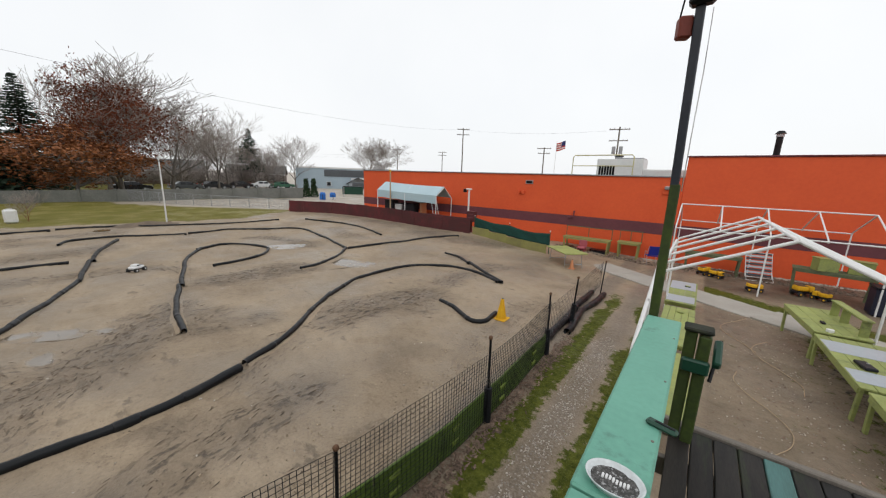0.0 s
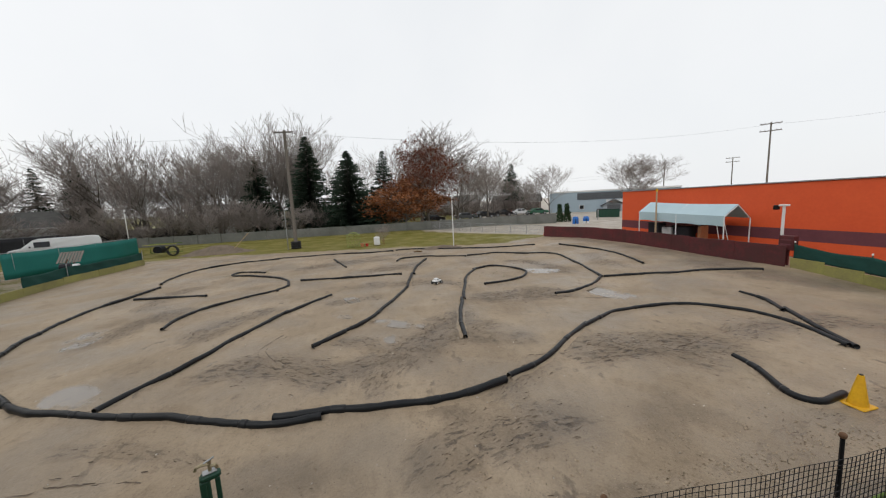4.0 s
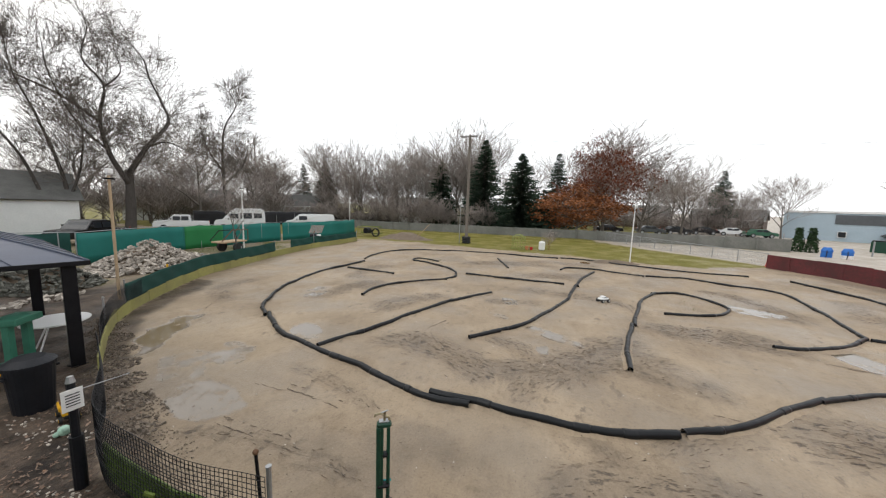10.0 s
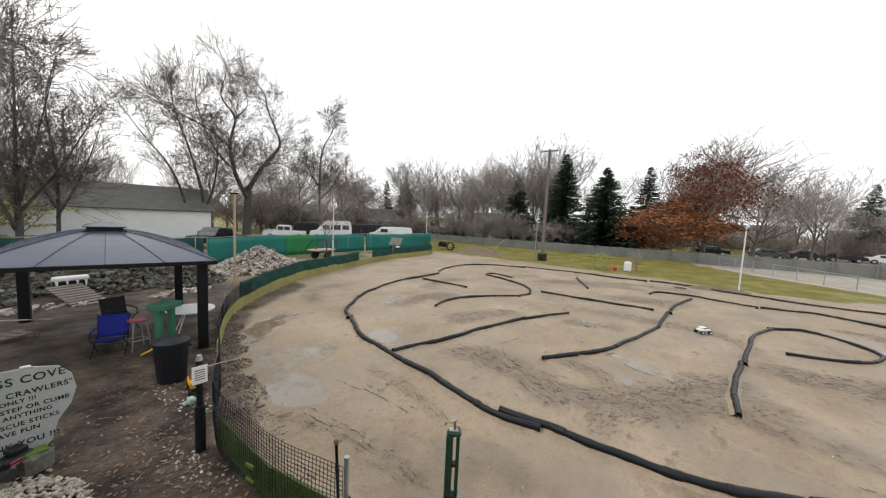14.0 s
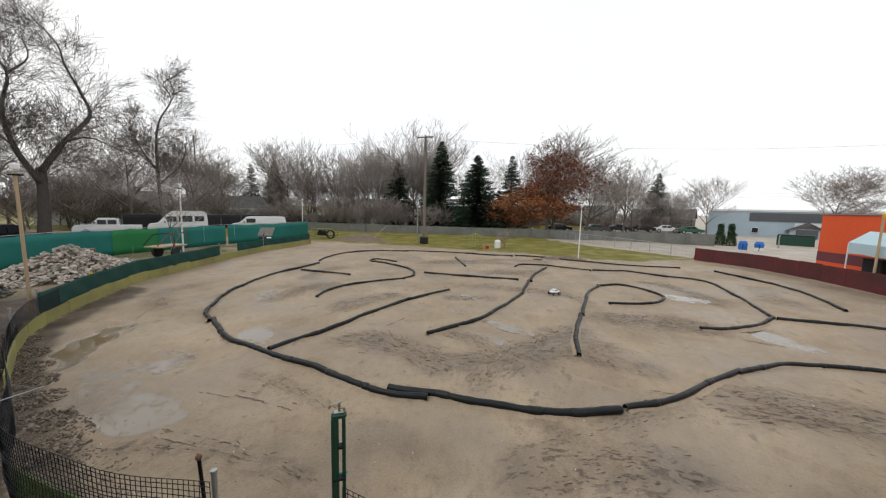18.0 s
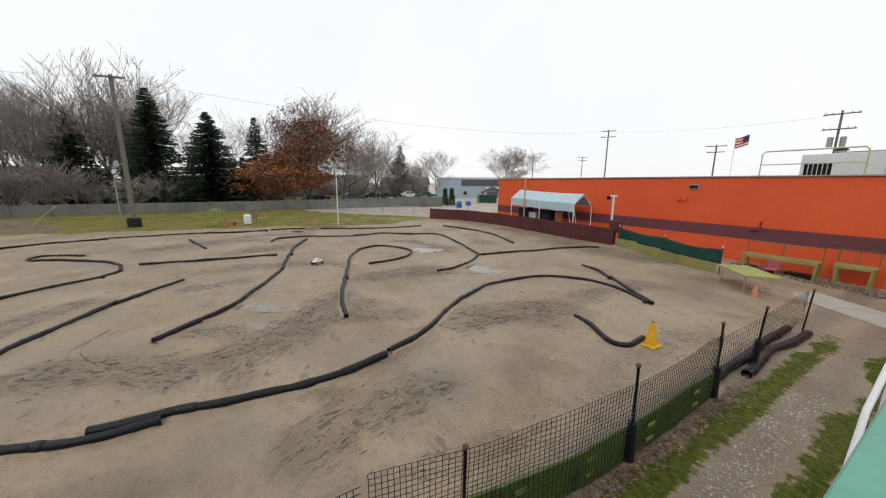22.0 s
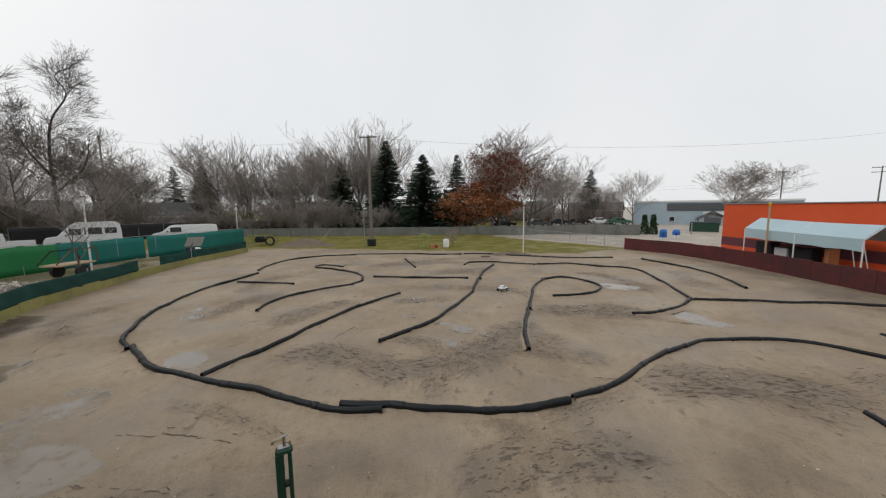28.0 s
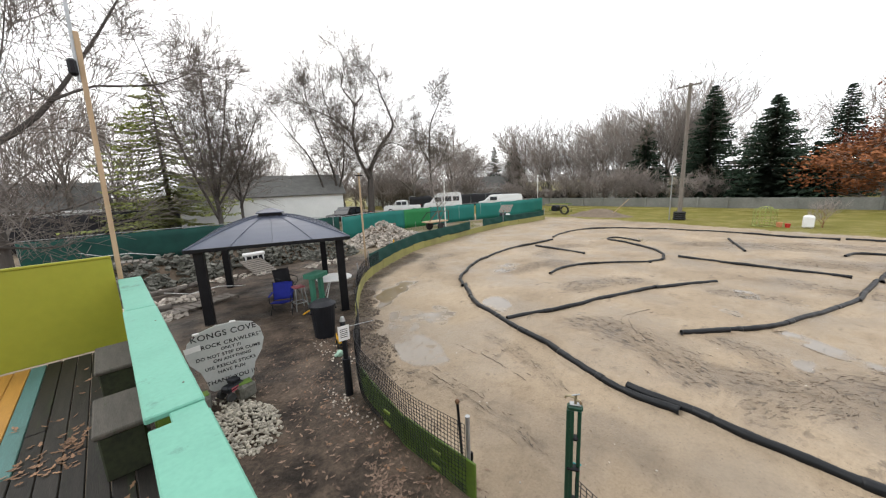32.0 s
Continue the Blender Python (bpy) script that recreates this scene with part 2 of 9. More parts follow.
M_blackplastic = mat("black_plastic", (0.006, 0.007, 0.010), (0.012, 0.013, 0.017), spec=0.25, rough=0.5, scale=4, fine=30, bump=0.1)
M_greenplastic = mat("green_plastic", (0.035, 0.17, 0.11), (0.03, 0.13, 0.085), rough=0.5, scale=4, fine=30, bump=0.1)
M_blue_fabric = mat("royal_blue_fabric", (0.010, 0.020, 0.26), (0.008, 0.015, 0.19), rough=0.8, scale=4, fine=60)
M_canopy = mat("pale_blue_tarp", (0.42, 0.55, 0.60), (0.36, 0.48, 0.53), rough=0.6, scale=0.7, fine=20, mixw=0.4, bump=0.1)
M_darkfabric = mat("dark_fabric", (0.02, 0.02, 0.024), (0.03, 0.03, 0.034), rough=0.9, scale=2, fine=40)
M_whitepaintmetal = mat("white_car_paint", (0.72, 0.73, 0.74), (0.66, 0.67, 0.68), rough=0.25, scale=1, fine=6, mixw=0.3, bump=0)
M_glass_dark = mat("dark_glass", (0.015, 0.018, 0.022), (0.02, 0.022, 0.026), rough=0.08, scale=1, fine=4, bump=0, spec=0.3)
M_tyre = mat("tyre_rubber", (0.018, 0.018, 0.018), (0.03, 0.03, 0.03), rough=0.85, scale=6, fine=40)
M_sign = mat("grey_painted_sign", (0.46, 0.48, 0.47), (0.38, 0.40, 0.39), rough=0.6, scale=2, fine=20, mixw=0.4)
M_ink = mat("black_lettering", (0.02, 0.02, 0.022), rough=0.7, bump=0)
M_sheet = mat("pale_grey_sheet", (0.40, 0.44, 0.48), (0.33, 0.37, 0.41), rough=0.35, scale=2, fine=20, bump=0.05)
M_siding = mat("white_siding", (0.74, 0.75, 0.74), (0.64, 0.65, 0.64), rough=0.7, scale=0.6, fine=8, bump=0.1)
M_shingle = mat("grey_shingles", (0.13, 0.128, 0.122), (0.085, 0.085, 0.08), rough=0.95, scale=1.3, fine=14, bump=0.3)
M_bluewall = mat("pale_blue_wall", (0.38, 0.47, 0.53), (0.33, 0.41, 0.47), rough=0.7, scale=0.4, fine=5, bump=0.05)
M_leaf_litter = island(mat("dead_leaves", (0.25, 0.175, 0.13), (0.11, 0.074, 0.055), rough=0.95, scale=3, fine=20, bump=0), 0.5)
# lid wood is grey-brown, the side wood near black with mossy mottling
M_seat_top = mat("grey_brown_seat_wood", (0.085, 0.074, 0.062), (0.045, 0.042, 0.034), rough=0.75, scale=2.5, fine=24, stretch=(5, 0.8, 1), speck=((0.03, 0.04, 0.016), 2, 0.56, 0.7))
M_seat_side = mat("near_black_mossy_wood", (0.009, 0.010, 0.007), (0.030, 0.036, 0.016), rough=0.85, scale=4, fine=30)
M_oak_litter = island(mat("fresh_fallen_oak_leaves", (0.27, 0.155, 0.088), (0.15, 0.092, 0.06), rough=0.9, scale=6, fine=30, bump=0), 0.45)
M_hedge = island(mat("hedge_leaves", (0.020, 0.045, 0.018), (0.03, 0.06, 0.02), rough=0.9, scale=2, fine=12, bump=0), 0.3)
M_redplastic = mat("red_plastic", (0.50, 0.03, 0.02), (0.4, 0.025, 0.02), rough=0.5, bump=0.05)
M_blueplastic = mat("blue_plastic", (0.02, 0.15, 0.50), (0.018, 0.12, 0.42), rough=0.5, bump=0.05)


# ---------------- shape helpers ----------------
def link(name, me, material, parent=None, label=""):
    if material and not me.materials:
        me.materials.append(material)
    ob = new(name, me)
    if parent is not None:
        ob.parent = parent
    if label:
        ob["label"] = label
    return ob


def part(name, bm, material, parent=None, label="", smooth=False):
    me = bpy.data.meshes.new(name)
    bm.to_mesh(me)
    bm.free()
    if smooth:
        me.polygons.foreach_set("use_smooth", [True] * len(me.polygons))
    return link(name, me, material, parent, label)


def raw(name, verts, faces, material, parent=None, label="", smooth=False):
    me = bpy.data.meshes.new(name)
    me.from_pydata([tuple(v) for v in verts], [], [tuple(f) for f in faces])
    me.update()
    if smooth:
        me.polygons.foreach_set("use_smooth", [True] * len(me.polygons))
    return link(name, me, material, parent, label)


def thing(name, m, label, category, group="", kind=""):
    ob = new(name)
    ob.empty_display_size = 0.1
    ob.matrix_world = m if isinstance(m, Matrix) else Matrix.Translation(m)
    return tagged(ob, label, category, group, kind)


def box(sx, sy, sz, at=(0, 0, 0), bevel=0.006, rot=None, bm=None):
    """A bevelled box whose base centre is at 'at'."""
    own = bm is None
    b = bmesh.new()
    bmesh.ops.create_cube(b, size=1)
    bmesh.ops.scale(b, vec=(sx, sy, sz), verts=b.verts)
    if bevel:
        bmesh.ops.bevel(b, geom=b.edges[:], offset=min(bevel, 0.4 * min(sx, sy, sz)), segments=1, affect="EDGES")
    bmesh.ops.translate(b, vec=(0, 0, sz / 2), verts=b.verts)
    m = Matrix.Translation(at) @ (rot or Matrix())
    bmesh.ops.transform(b, matrix=m, verts=b.verts)
    if own:
        return b
    me = bpy.data.meshes.new("tmp")
    b.to_mesh(me); b.free()
    bm.from_mesh(me)
    bpy.data.meshes.remove(me)
    return bm


def rod(p0, p1, r0, r1=None, seg=8, bm=None, caps=True):
    """A round bar from p0 to p1."""
    own = bm is None
    bm = bm or bmesh.new()
    p0, p1 = Vector(p0), Vector(p1)
    d = p1 - p0
    q = d.to_track_quat("Z", "Y").to_matrix().to_4x4()
    bmesh.ops.create_cone(bm, cap_ends=caps, segments=seg, radius1=r0, radius2=r0 if r1 is None else r1, depth=d.length,
                          matrix=Matrix.Translation((p0 + p1) / 2) @ q)
    return bm


def sweep(points, radius, seg=10, closed_ends=True, radii=None):
    """Vertices and faces of a tube along a polyline."""
    P = [Vector(p) for p in points]
    V, F = [], []
    up = Vector((0, 0, 1))
    for i, p in enumerate(P):
        t = (P[min(i + 1, len(P) - 1)] - P[max(i - 1, 0)]).normalized()
        a = t.cross(up)
        a = a.normalized() if a.length > 1e-4 else Vector((1, 0, 0))
        b = a.cross(t)
        r = radii[i] if radii is not None else radius
        V += [p + r * (math.cos(k * math.tau / seg) * a + math.sin(k * math.tau / seg) * b) for k in range(seg)]
    for i in range(len(P) - 1):
        for k in range(seg):
            k2 = (k + 1) % seg
            F.append((i * seg + k, i * seg + k2, (i + 1) * seg + k2, (i + 1) * seg + k))
    if closed_ends:
        F.append(tuple(range(seg - 1, -1, -1)))
        F.append(tuple(range((len(P) - 1) * seg, len(P) * seg)))
    return V, F


def spline(ctrl, step):
    """Points every 'step' metres along a smooth line through the control points."""
    C = [Vector(c) for c in ctrl]
    C = [C[0] * 2 - C[1]] + C + [C[-1] * 2 - C[-2]]
    out = []
    for i in range(1, len(C) - 2):
        p0, p1, p2, p3 = C[i - 1:i + 3]
        n = max(2, int((p2 - p1).length / step))
        for k in range(n):
            t = k / n
            out.append(0.5 * ((2 * p1) + (p2 - p0) * t + (2 * p0 - 5 * p1 + 4 * p2 - p3) * t * t + (3 * p1 - p0 - 3 * p2 + p3) * t ** 3))
    out.append(C[-2])
    return out


def wire(name, points, radius, material, parent=None, label="", seg=6):
    V, F = sweep(points, radius, seg)
    return raw(name, V, F, material, parent, label, smooth=True)


def smoothstep(x):
    x = max(0.0, min(1.0, x))
    return x * x * (3 - 2 * x)


def gz(x, y):
    """Height of the ground: the far right end of the track lies a little high, the pit a little low."""
    z = 0.22 * smoothstep((y - 10) / 7) * smoothstep((-6.5 - x) / 5) - 0.25 * smoothstep((y - 9) / 8) * smoothstep((x + 6) / 4)
    z += 0.12 * math.exp(-((x + 1.5) ** 2 + (y + 10.7) ** 2) / 4) - 0.10 * math.exp(-((x + 4.7) ** 2 + (y + 9.6) ** 2) / 2)
    z += 0.12 * smoothstep((-11.4 - x) / 2.4) * smoothstep((x + 14.9) / 0.7) * smoothstep((y - 1.9) / 0.7) * smoothstep((4.5 - y) / 0.7)
    z += 0.03 * noise.noise((x * 0.35, y * 0.35, 3.1)) + 0.012 * noise.noise((x * 1.3, y * 1.3, 7.7))
    return z


# ---------------- ground ----------------
def grass_edge(y):
    return float(np.interp(y, [-20, -11, -3.5, 5, 12, 17, 22], [-33, -32.6, -31, -28.8, -27.2, -28.5, -30]))


def in_lot(x, y):
    if x < -47.6 + (y - 6) * 0.344 and y < 25:
        return 0.0
    return smoothstep((y - (12.6 + (x + 35.8) * 0.53)) / 0.8 + 0.5) if x < -22 else 0.0


FENCE_LEFT = [(-2.45, -1.9), (-2.45, -3.4), (-2.75, -4.9), (-4.6, -8.2), (-6.0, -10.3), (-7.5, -11.9), (-9.6, -13.3), (-12.6, -14.8), (-15.6, -15.5), (-19.0, -16.2), (-23.8, -16.6), (-30.0, -16.2)]


def fence_y(x):
    """The curved left fence, as y over x."""
    return float(np.interp(x, [-30, -23.8, -19, -15.6, -12.6, -9.6, -7.5, -6, -4.6, -2.75, -2.45], [-16.2, -16.6, -16.2, -15.5, -14.8, -13.3, -11.9, -10.3, -8.2, -4.9, -2.0]))


PUDDLES = [(-6.75, -9.4, 1.5, 0.55, 0.55, 1.0), (-4.6, -5.5, 1.0, 0.45, 1.35, 0.76), (-8.3, -5.9, 0.8, 0.45, 0.9, 0.76), (-10.1, 1.25, 1.0, 0.34, 0.9, 0.74),
           (-15.5, 8.9, 0.9, 0.8, 0.6, 0.78), (-10.9, 9.0, 1.1, 0.5, 0.4, 0.75), (-13.5, -0.3, 0.5, 0.35, 0.2, 0.8), (-8.9, 0.9, 0.35, 0.25, 0, 0.7),
           (-11.6, -0.6, 0.6, 0.25, 0.9, 0.6), (-5.4, -6.9, 0.9, 0.6, 1.0, 0.6), (-12.4, -8.2, 1.3, 0.5, 0.2, 0.55), (-25.8, 4.2, 0.5, 0.4, 0, 1.0), (-6.2, -6.5, 0.8, 0.4, 0.8, 0.62)]


# churned patches where the cars turn: start, end, half width, strength, how streaky
CHURN = [(-7.5, 0.4, -9.4, 3.0, 0.75, 0.8, 0.8), (-4.4, 1.3, -4.8, 3.4, 0.55, 0.8, 0.9), (-6.8, 5.6, -6.2, 8.3, 0.65, 0.9, 1.0), (-4.1, 4.7, -4.6, 5.5, 0.5, 0.6, 0.1),
         (-5.5, 1.4, -5.1, 1.9, 0.22, 0.6, 0.3), (-8.6, -2.9, -7.6, -0.5, 0.6, 0.8, 1.0), (-7.5, -0.6, -7.9, 1.5, 0.45, 0.8, 0.9), (-7.8, 1.2, -10.3, 2.8, 0.5, 0.7, 1.0),
         (-7.4, 0.7, -7.6, 1.2, 0.3, 0.9, 0.3), (-11.9, 4.8, -11.7, 7.2, 0.75, 0.9, 1.0), (-8.5, 3.0, -7.9, 4.2, 0.45, 0.8, 0.6), (-4.5, -1.7, -4.4, -0.3, 0.45, 0.55, 0.15),
         (-13.3, -0.9, -13.6, 0.5, 0.45, 0.7, 0.8), (-5.6, 1.5, -5.2, 1.8, 0.16, 0.7, 0.6), (-3.9, -4.8, -3.95, -1.8, 0.12, 0.8, 0.9), (-3.75, -3.0, -3.65, -2.0, 0.10, 0.8, 0.9),
         (-11.6, -7.8, -14.3, -7.0, 0.6, 0.7, 1.0), (-11.2, -4.8, -13.3, -3.5, 0.5, 0.7, 1.0), (-7.1, 6.0, -5.6, 7.4, 0.55, 0.6, 1.0), (-5.7, 2.8, -6.4, 4.0, 0.4, 0.5, 0.9),
         (-9.3, -0.3, -8.0, 1.3, 0.35, 0.6, 1.0), (-16.0, 0.6, -14.4, 4.4, 0.6, 0.55, 0.9), (-19.5, 0.5, -20.2, 3.4, 0.8, 0.6, 0.8), (-18.6, 9.2, -15.0, 10.2, 0.6, 0.7, 1.0),
         (-6.6, 9.6, -6.2, 12.8, 0.5, 0.7, 1.0), (-22.5, -3.4, -23.6, 1.0, 0.8, 0.6, 0.8), (-9.8, -11.0, -12.2, -12.6, 0.5, 0.6, 0.9),
         (-15.5, -8.6, -18.5, -8.4, 0.5, 0.6, 0.9), (-3.2, 1.0, -3.1, 3.6, 0.25, 0.4, 0.7), (-14.5, 12.3, -18.0, 13.2, 0.5, 0.5, 0.9), (-24.8, 0.5, -24.6, 4.5, 0.6, 0.5, 0.8),
         (-6.2, -4.4, -5.3, -2.2, 0.2, 0.45, 1.0), (-3.35, 5.8, -3.5, 9.6, 0.35, 0.4, 0.8), (-3.5, -6.0, -4.0, -1.8, 0.8, 0.55, 0.0), (-8.2, 15.4, -14.5, 16.0, 1.1, 0.75, 0.3), (-5.2, 12.8, -5.6, 15.2, 0.7, 0.5, 0.4), (-4.4, 5.0, -4.1, 5.6, 0.45, 0.7, 0.0), (-4.7, -1.4, -4.6, -0.6, 0.4, 0.6, 0.0),
         (-4.6, -7.6, -3.6, -4.6, 0.9, 0.6, 0.0),
         (-25.0, 15.9, -22.4, 17.1, 0.5, 0.6, 0.2), (-22.0, 17.2, -19.0, 17.4, 0.6, 0.7, 0.2), (-18.6, 17.3, -15.8, 17.1, 0.8, 0.8, 0.2), (-15.4, 17.0, -11.8, 16.9, 0.9, 0.85, 0.1)]


def axis(inner, far):
    """Grid lines: the given inner ones, then wider and wider to the horizon."""
    out = []
    for sign, start, step in ((-1, inner[0], inner[1] - inner[0]), (1, inner[-1], inner[-1] - inner[-2])):
        x, d, run = start, step, []
        while abs(x) < far:
            d *= 1.25
            x += sign * d
            run.append(x)
        out.append(run)
    return out[0][::-1] + inner + out[1]


def lane_grass(x, y, n1):
    """Moss and grass beside the gravel lane."""
    e1 = 1.2 * math.exp(-((x + 1.62 + 0.12 * n1) / 0.25) ** 2) + 1.15 * math.exp(-((x + 0.66 + 0.14 * n1) / 0.24) ** 2)
    return e1, smoothstep(e1 * 1.0 + 0.7 * n1 - 0.12) * smoothstep((y + 0.6 + n1) / 2) * smoothstep((0.8 - x) / 0.5) * smoothstep((14 - y) / 3)


def build_ground():
    X = axis([-34 + 0.2 * i for i in range(100)] + [-14 + 0.11 * i for i in range(137)] + [1.07 + 0.25 * i for i in range(20)], 2500)
    Y = axis([-20 + 0.2 * i for i in range(40)] + [-12 + 0.11 * i for i in range(237)] + [14.1 + 0.2 * i for i in range(45)], 2500)
    verts, att = [], {"grass": [], "wet": [], "gravel": [], "lot": [], "dark": [], "mud": [], "streaky": []}
    flow = []
    for y in Y:
        for x in X:
            n1 = noise.noise((x * 0.5, y * 0.5, 0)) + 0.5 * noise.noise((x * 1.7, y * 1.7, 1))
            far = abs(x) > 60 or abs(y) > 60
            z = gz(x, y) if not far else 0.0
            lot = in_lot(x, y)
            track = smoothstep((x - grass_edge(y) + 0.8 * n1) / 1.0)
            grass = (1 - track) * (1 - lot)
            inside = smoothstep((-2.3 - x) / 0.3) * smoothstep((y - fence_y(x)) / 0.4) if x > -31 and y < 21 else 0
            gravel = dark = 0.0
            if x > -31 and y < fence_y(x) - 0.1 and x < -2.45:
                wild = smoothstep((-15.5 - y) / 2) * smoothstep((-8.5 - x) / 1.5)
                grass, dark = (0.5 + 0.45 * n1) * wild, 1.0 - 0.7 * wild
            if x > -2.45:
                lane = smoothstep((x + 2.3) / 0.2)
                e1, grass = lane_grass(x, y, n1)
                gravel = 0.75 * smoothstep((0.3 - x) / 0.6) * (1 - min(1, e1)) * smoothstep((y + 2.5) / 3)
                dark = smoothstep((-0.6 - y) / 2.0)
                if x > 0.6:
                    dd = (y - 17.0 + (x + 3.3) * 0.646) * 0.84
                    strip = math.exp(-((dd - 1.2 + 0.2 * n1) / 0.6) ** 2) * 1.5 + 0.8 * math.exp(-((x - 3.1) / 0.9) ** 2) * smoothstep((14.5 - y) / 1.5)
                    grass = max(0, min(1, strip * 1.1 + 0.5 * n1 - 0.1)) if y < 17.5 else 0
                    # soil gets darker towards the wall: its shadowed foot is put into the colour
                    dark = 0.34 + 0.36 * smoothstep((y - 15.5) / 1.5)
            if -12 < x < -2.5 and inside > 0.01 and y < -2:
                rim = max(0.0, y - fence_y(x))
                dark = 0.85 * smoothstep((1.2 + 0.6 * n1 - rim) / 0.5)
            wet, level = 0.0, 0.0
            for px, py, rx, ry, ang, depth in PUDDLES:
                dx, dy = x - px, y - py
                if abs(dx) < 4 and abs(dy) < 4:
                    c, s = math.cos(ang), math.sin(ang)
                    u, v = (c * dx + s * dy) / rx, (-s * dx + c * dy) / ry
                    k = smoothstep((1.25 + 0.55 * n1 - math.hypot(u, v)) / 0.45) * depth
                    if k > wet:
                        wet, level = k, gz(px, py)
            if wet > 0:
                k = smoothstep(wet / 0.5)
                z = z * (1 - k) + (level - 0.03) * k
            mud, streaky, uv = 0.0, 0.0, (x, y, 0.0)
            if -30 < x < -2.2 and -16 < y < 18:
                for i, (ax, ay, bx, by, hw, amount, st) in enumerate(CHURN):
                    if min(ax, bx) - 2 < x < max(ax, bx) + 2 and min(ay, by) - 2 < y < max(ay, by) + 2:
                        lx, ly = bx - ax, by - ay
                        L = math.hypot(lx, ly)
                        u = ((x - ax) * lx + (y - ay) * ly) / L
                        v = ((y - ay) * lx - (x - ax) * ly) / L
                        v += 0.10 * (u - L / 2) ** 2
                        over = max(0.0, -u, u - L)
                        k = amount * smoothstep(1.45 + 0.6 * n1 - math.hypot(v, over) / hw)
                        if k > mud:
                            mud, streaky, uv = k, st, (u, v, i * 3.7)
            if far and not lot:
                grass = 0.9
            if not far and inside > 0.5 and lot < 0.5:
                # raised shoulders left by the wheels
                z += (0.02 * noise.noise((x * 2.3, y * 2.3, 5)) + 0.007 * noise.noise((x * 6.1, y * 6.1, 8))) * (1 - min(1.0, 1.5 * wet))
            verts.append((x, y, z))
            for k, v in zip(("grass", "wet", "gravel", "lot", "dark", "mud", "streaky"), (grass, wet, gravel, lot, dark, mud, streaky)):
                att[k].append(max(0.0, min(1.0, v)))
            flow.extend(uv)
    nx = len(X)
    faces = [(j * nx + i, j * nx + i + 1, (j + 1) * nx + i + 1, (j + 1) * nx + i) for j in range(len(Y) - 1) for i in range(nx - 1)]
    ob = raw("ground", verts, faces, M_ground, smooth=True)
    for k, v in att.items():
        a = ob.data.attributes.new(k, "FLOAT", "POINT")
        a.data.foreach_set("value", v)
    ob.data.attributes.new("flow", "FLOAT_VECTOR", "POINT").data.foreach_set("vector", flow)
    tagged(ob, "damp brown dirt track with puddles, grass field and gravel lane", "ground", kind="structure")
    return ob


def ground_material():
    m = bpy.data.materials.new("ground")
    m.use_nodes = True
    n, l = m.node_tree.nodes, m.node_tree.links
    b = n["Principled BSDF"]
    tc = n.new("ShaderNodeTexCoord")

    def noi(scale, detail=6, rough=0.6, vec=None):
        t = n.new("ShaderNodeTexNoise")
        t.inputs["Scale"].default_value, t.inputs["Detail"].default_value, t.inputs["Roughness"].default_value = scale, detail, rough
        l.new(vec or tc.outputs["Object"], t.inputs["Vector"])
        return t.outputs["Fac"]

    def ramp(fac, lo, hi, c0, c1):
        r = n.new("ShaderNodeValToRGB")
        r.color_ramp.elements[0].position, r.color_ramp.elements[0].color = lo, (*c0, 1)
        r.color_ramp.elements[1].position, r.color_ramp.elements[1].color = hi, (*c1, 1)
        l.new(fac, r.inputs[0])
        return r.outputs[0]

    def mix(fac, a, c, kind="MIX"):
        x = n.new("ShaderNodeMix"); x.data_type, x.blend_type = "RGBA", kind
        if isinstance(fac, float):
            x.inputs[0].default_value = fac
        else:
            l.new(fac, x.inputs[0])
        l.new(a, x.inputs[6]); l.new(c, x.inputs[7])
        return x.outputs[2]

    def att(name):
        a = n.new("ShaderNodeAttribute"); a.attribute_name = name
        return a.outputs["Fac"]

    def calc(op, a, c):
        x = n.new("ShaderNodeMath"); x.operation, x.use_clamp = op, True
        for s, v in ((x.inputs[0], a), (x.inputs[1], c)):
            if isinstance(v, float):
                s.default_value = v
            else:
                l.new(v, s)
        return x.outputs[0]

    # track dirt: wide damp patches, drag streaks along the laps, clods
    rot = n.new("ShaderNodeMapping"); rot.inputs["Rotation"].default_value = (0, 0, 0.5); rot.inputs["Scale"].default_value = (0.8, 1.3, 1)
    l.new(tc.outputs["Object"], rot.inputs["Vector"])
    dirt = ramp(noi(0.35, 7, 0.58), 0.36, 0.66, (0.268, 0.204, 0.136), (0.392, 0.306, 0.211))
    streak = ramp(noi(0.9, 8, 0.6, rot.outputs[0]), 0.34, 0.55, (0.56, 0.52, 0.49), (1.0, 1.0, 1.0))
    dirt = mix(0.32, dirt, streak, "MULTIPLY")
    clod = ramp(noi(5.5, 8, 0.75), 0.36, 0.50, (0.50, 0.47, 0.45), (1.0, 1.0, 1.0))
    dirt = mix(0.42, dirt, clod, "MULTIPLY")
    # grey film of washed silt in wide soft blots, with paler dried rims
    silt = n.new("ShaderNodeRGB"); silt.outputs[0].default_value = (0.250, 0.202, 0.150, 1)
    film = noi(0.5, 4, 0.5)
    dirt = mix(ramp(film, 0.46, 0.66, (0, 0, 0), (0.6, 0.6, 0.6)), dirt, silt.outputs[0])
    pale = n.new("ShaderNodeRGB"); pale.outputs[0].default_value = (0.46, 0.375, 0.28, 1)
    rim = calc("MULTIPLY", ramp(film, 0.465, 0.495, (0, 0, 0), (1, 1, 1)), ramp(film, 0.50, 0.53, (1, 1, 1), (0, 0, 0)))
    dirt = mix(calc("MULTIPLY", rim, calc("MULTIPLY", noi(7, 6, 0.8), 0.22)), dirt, pale.outputs[0])
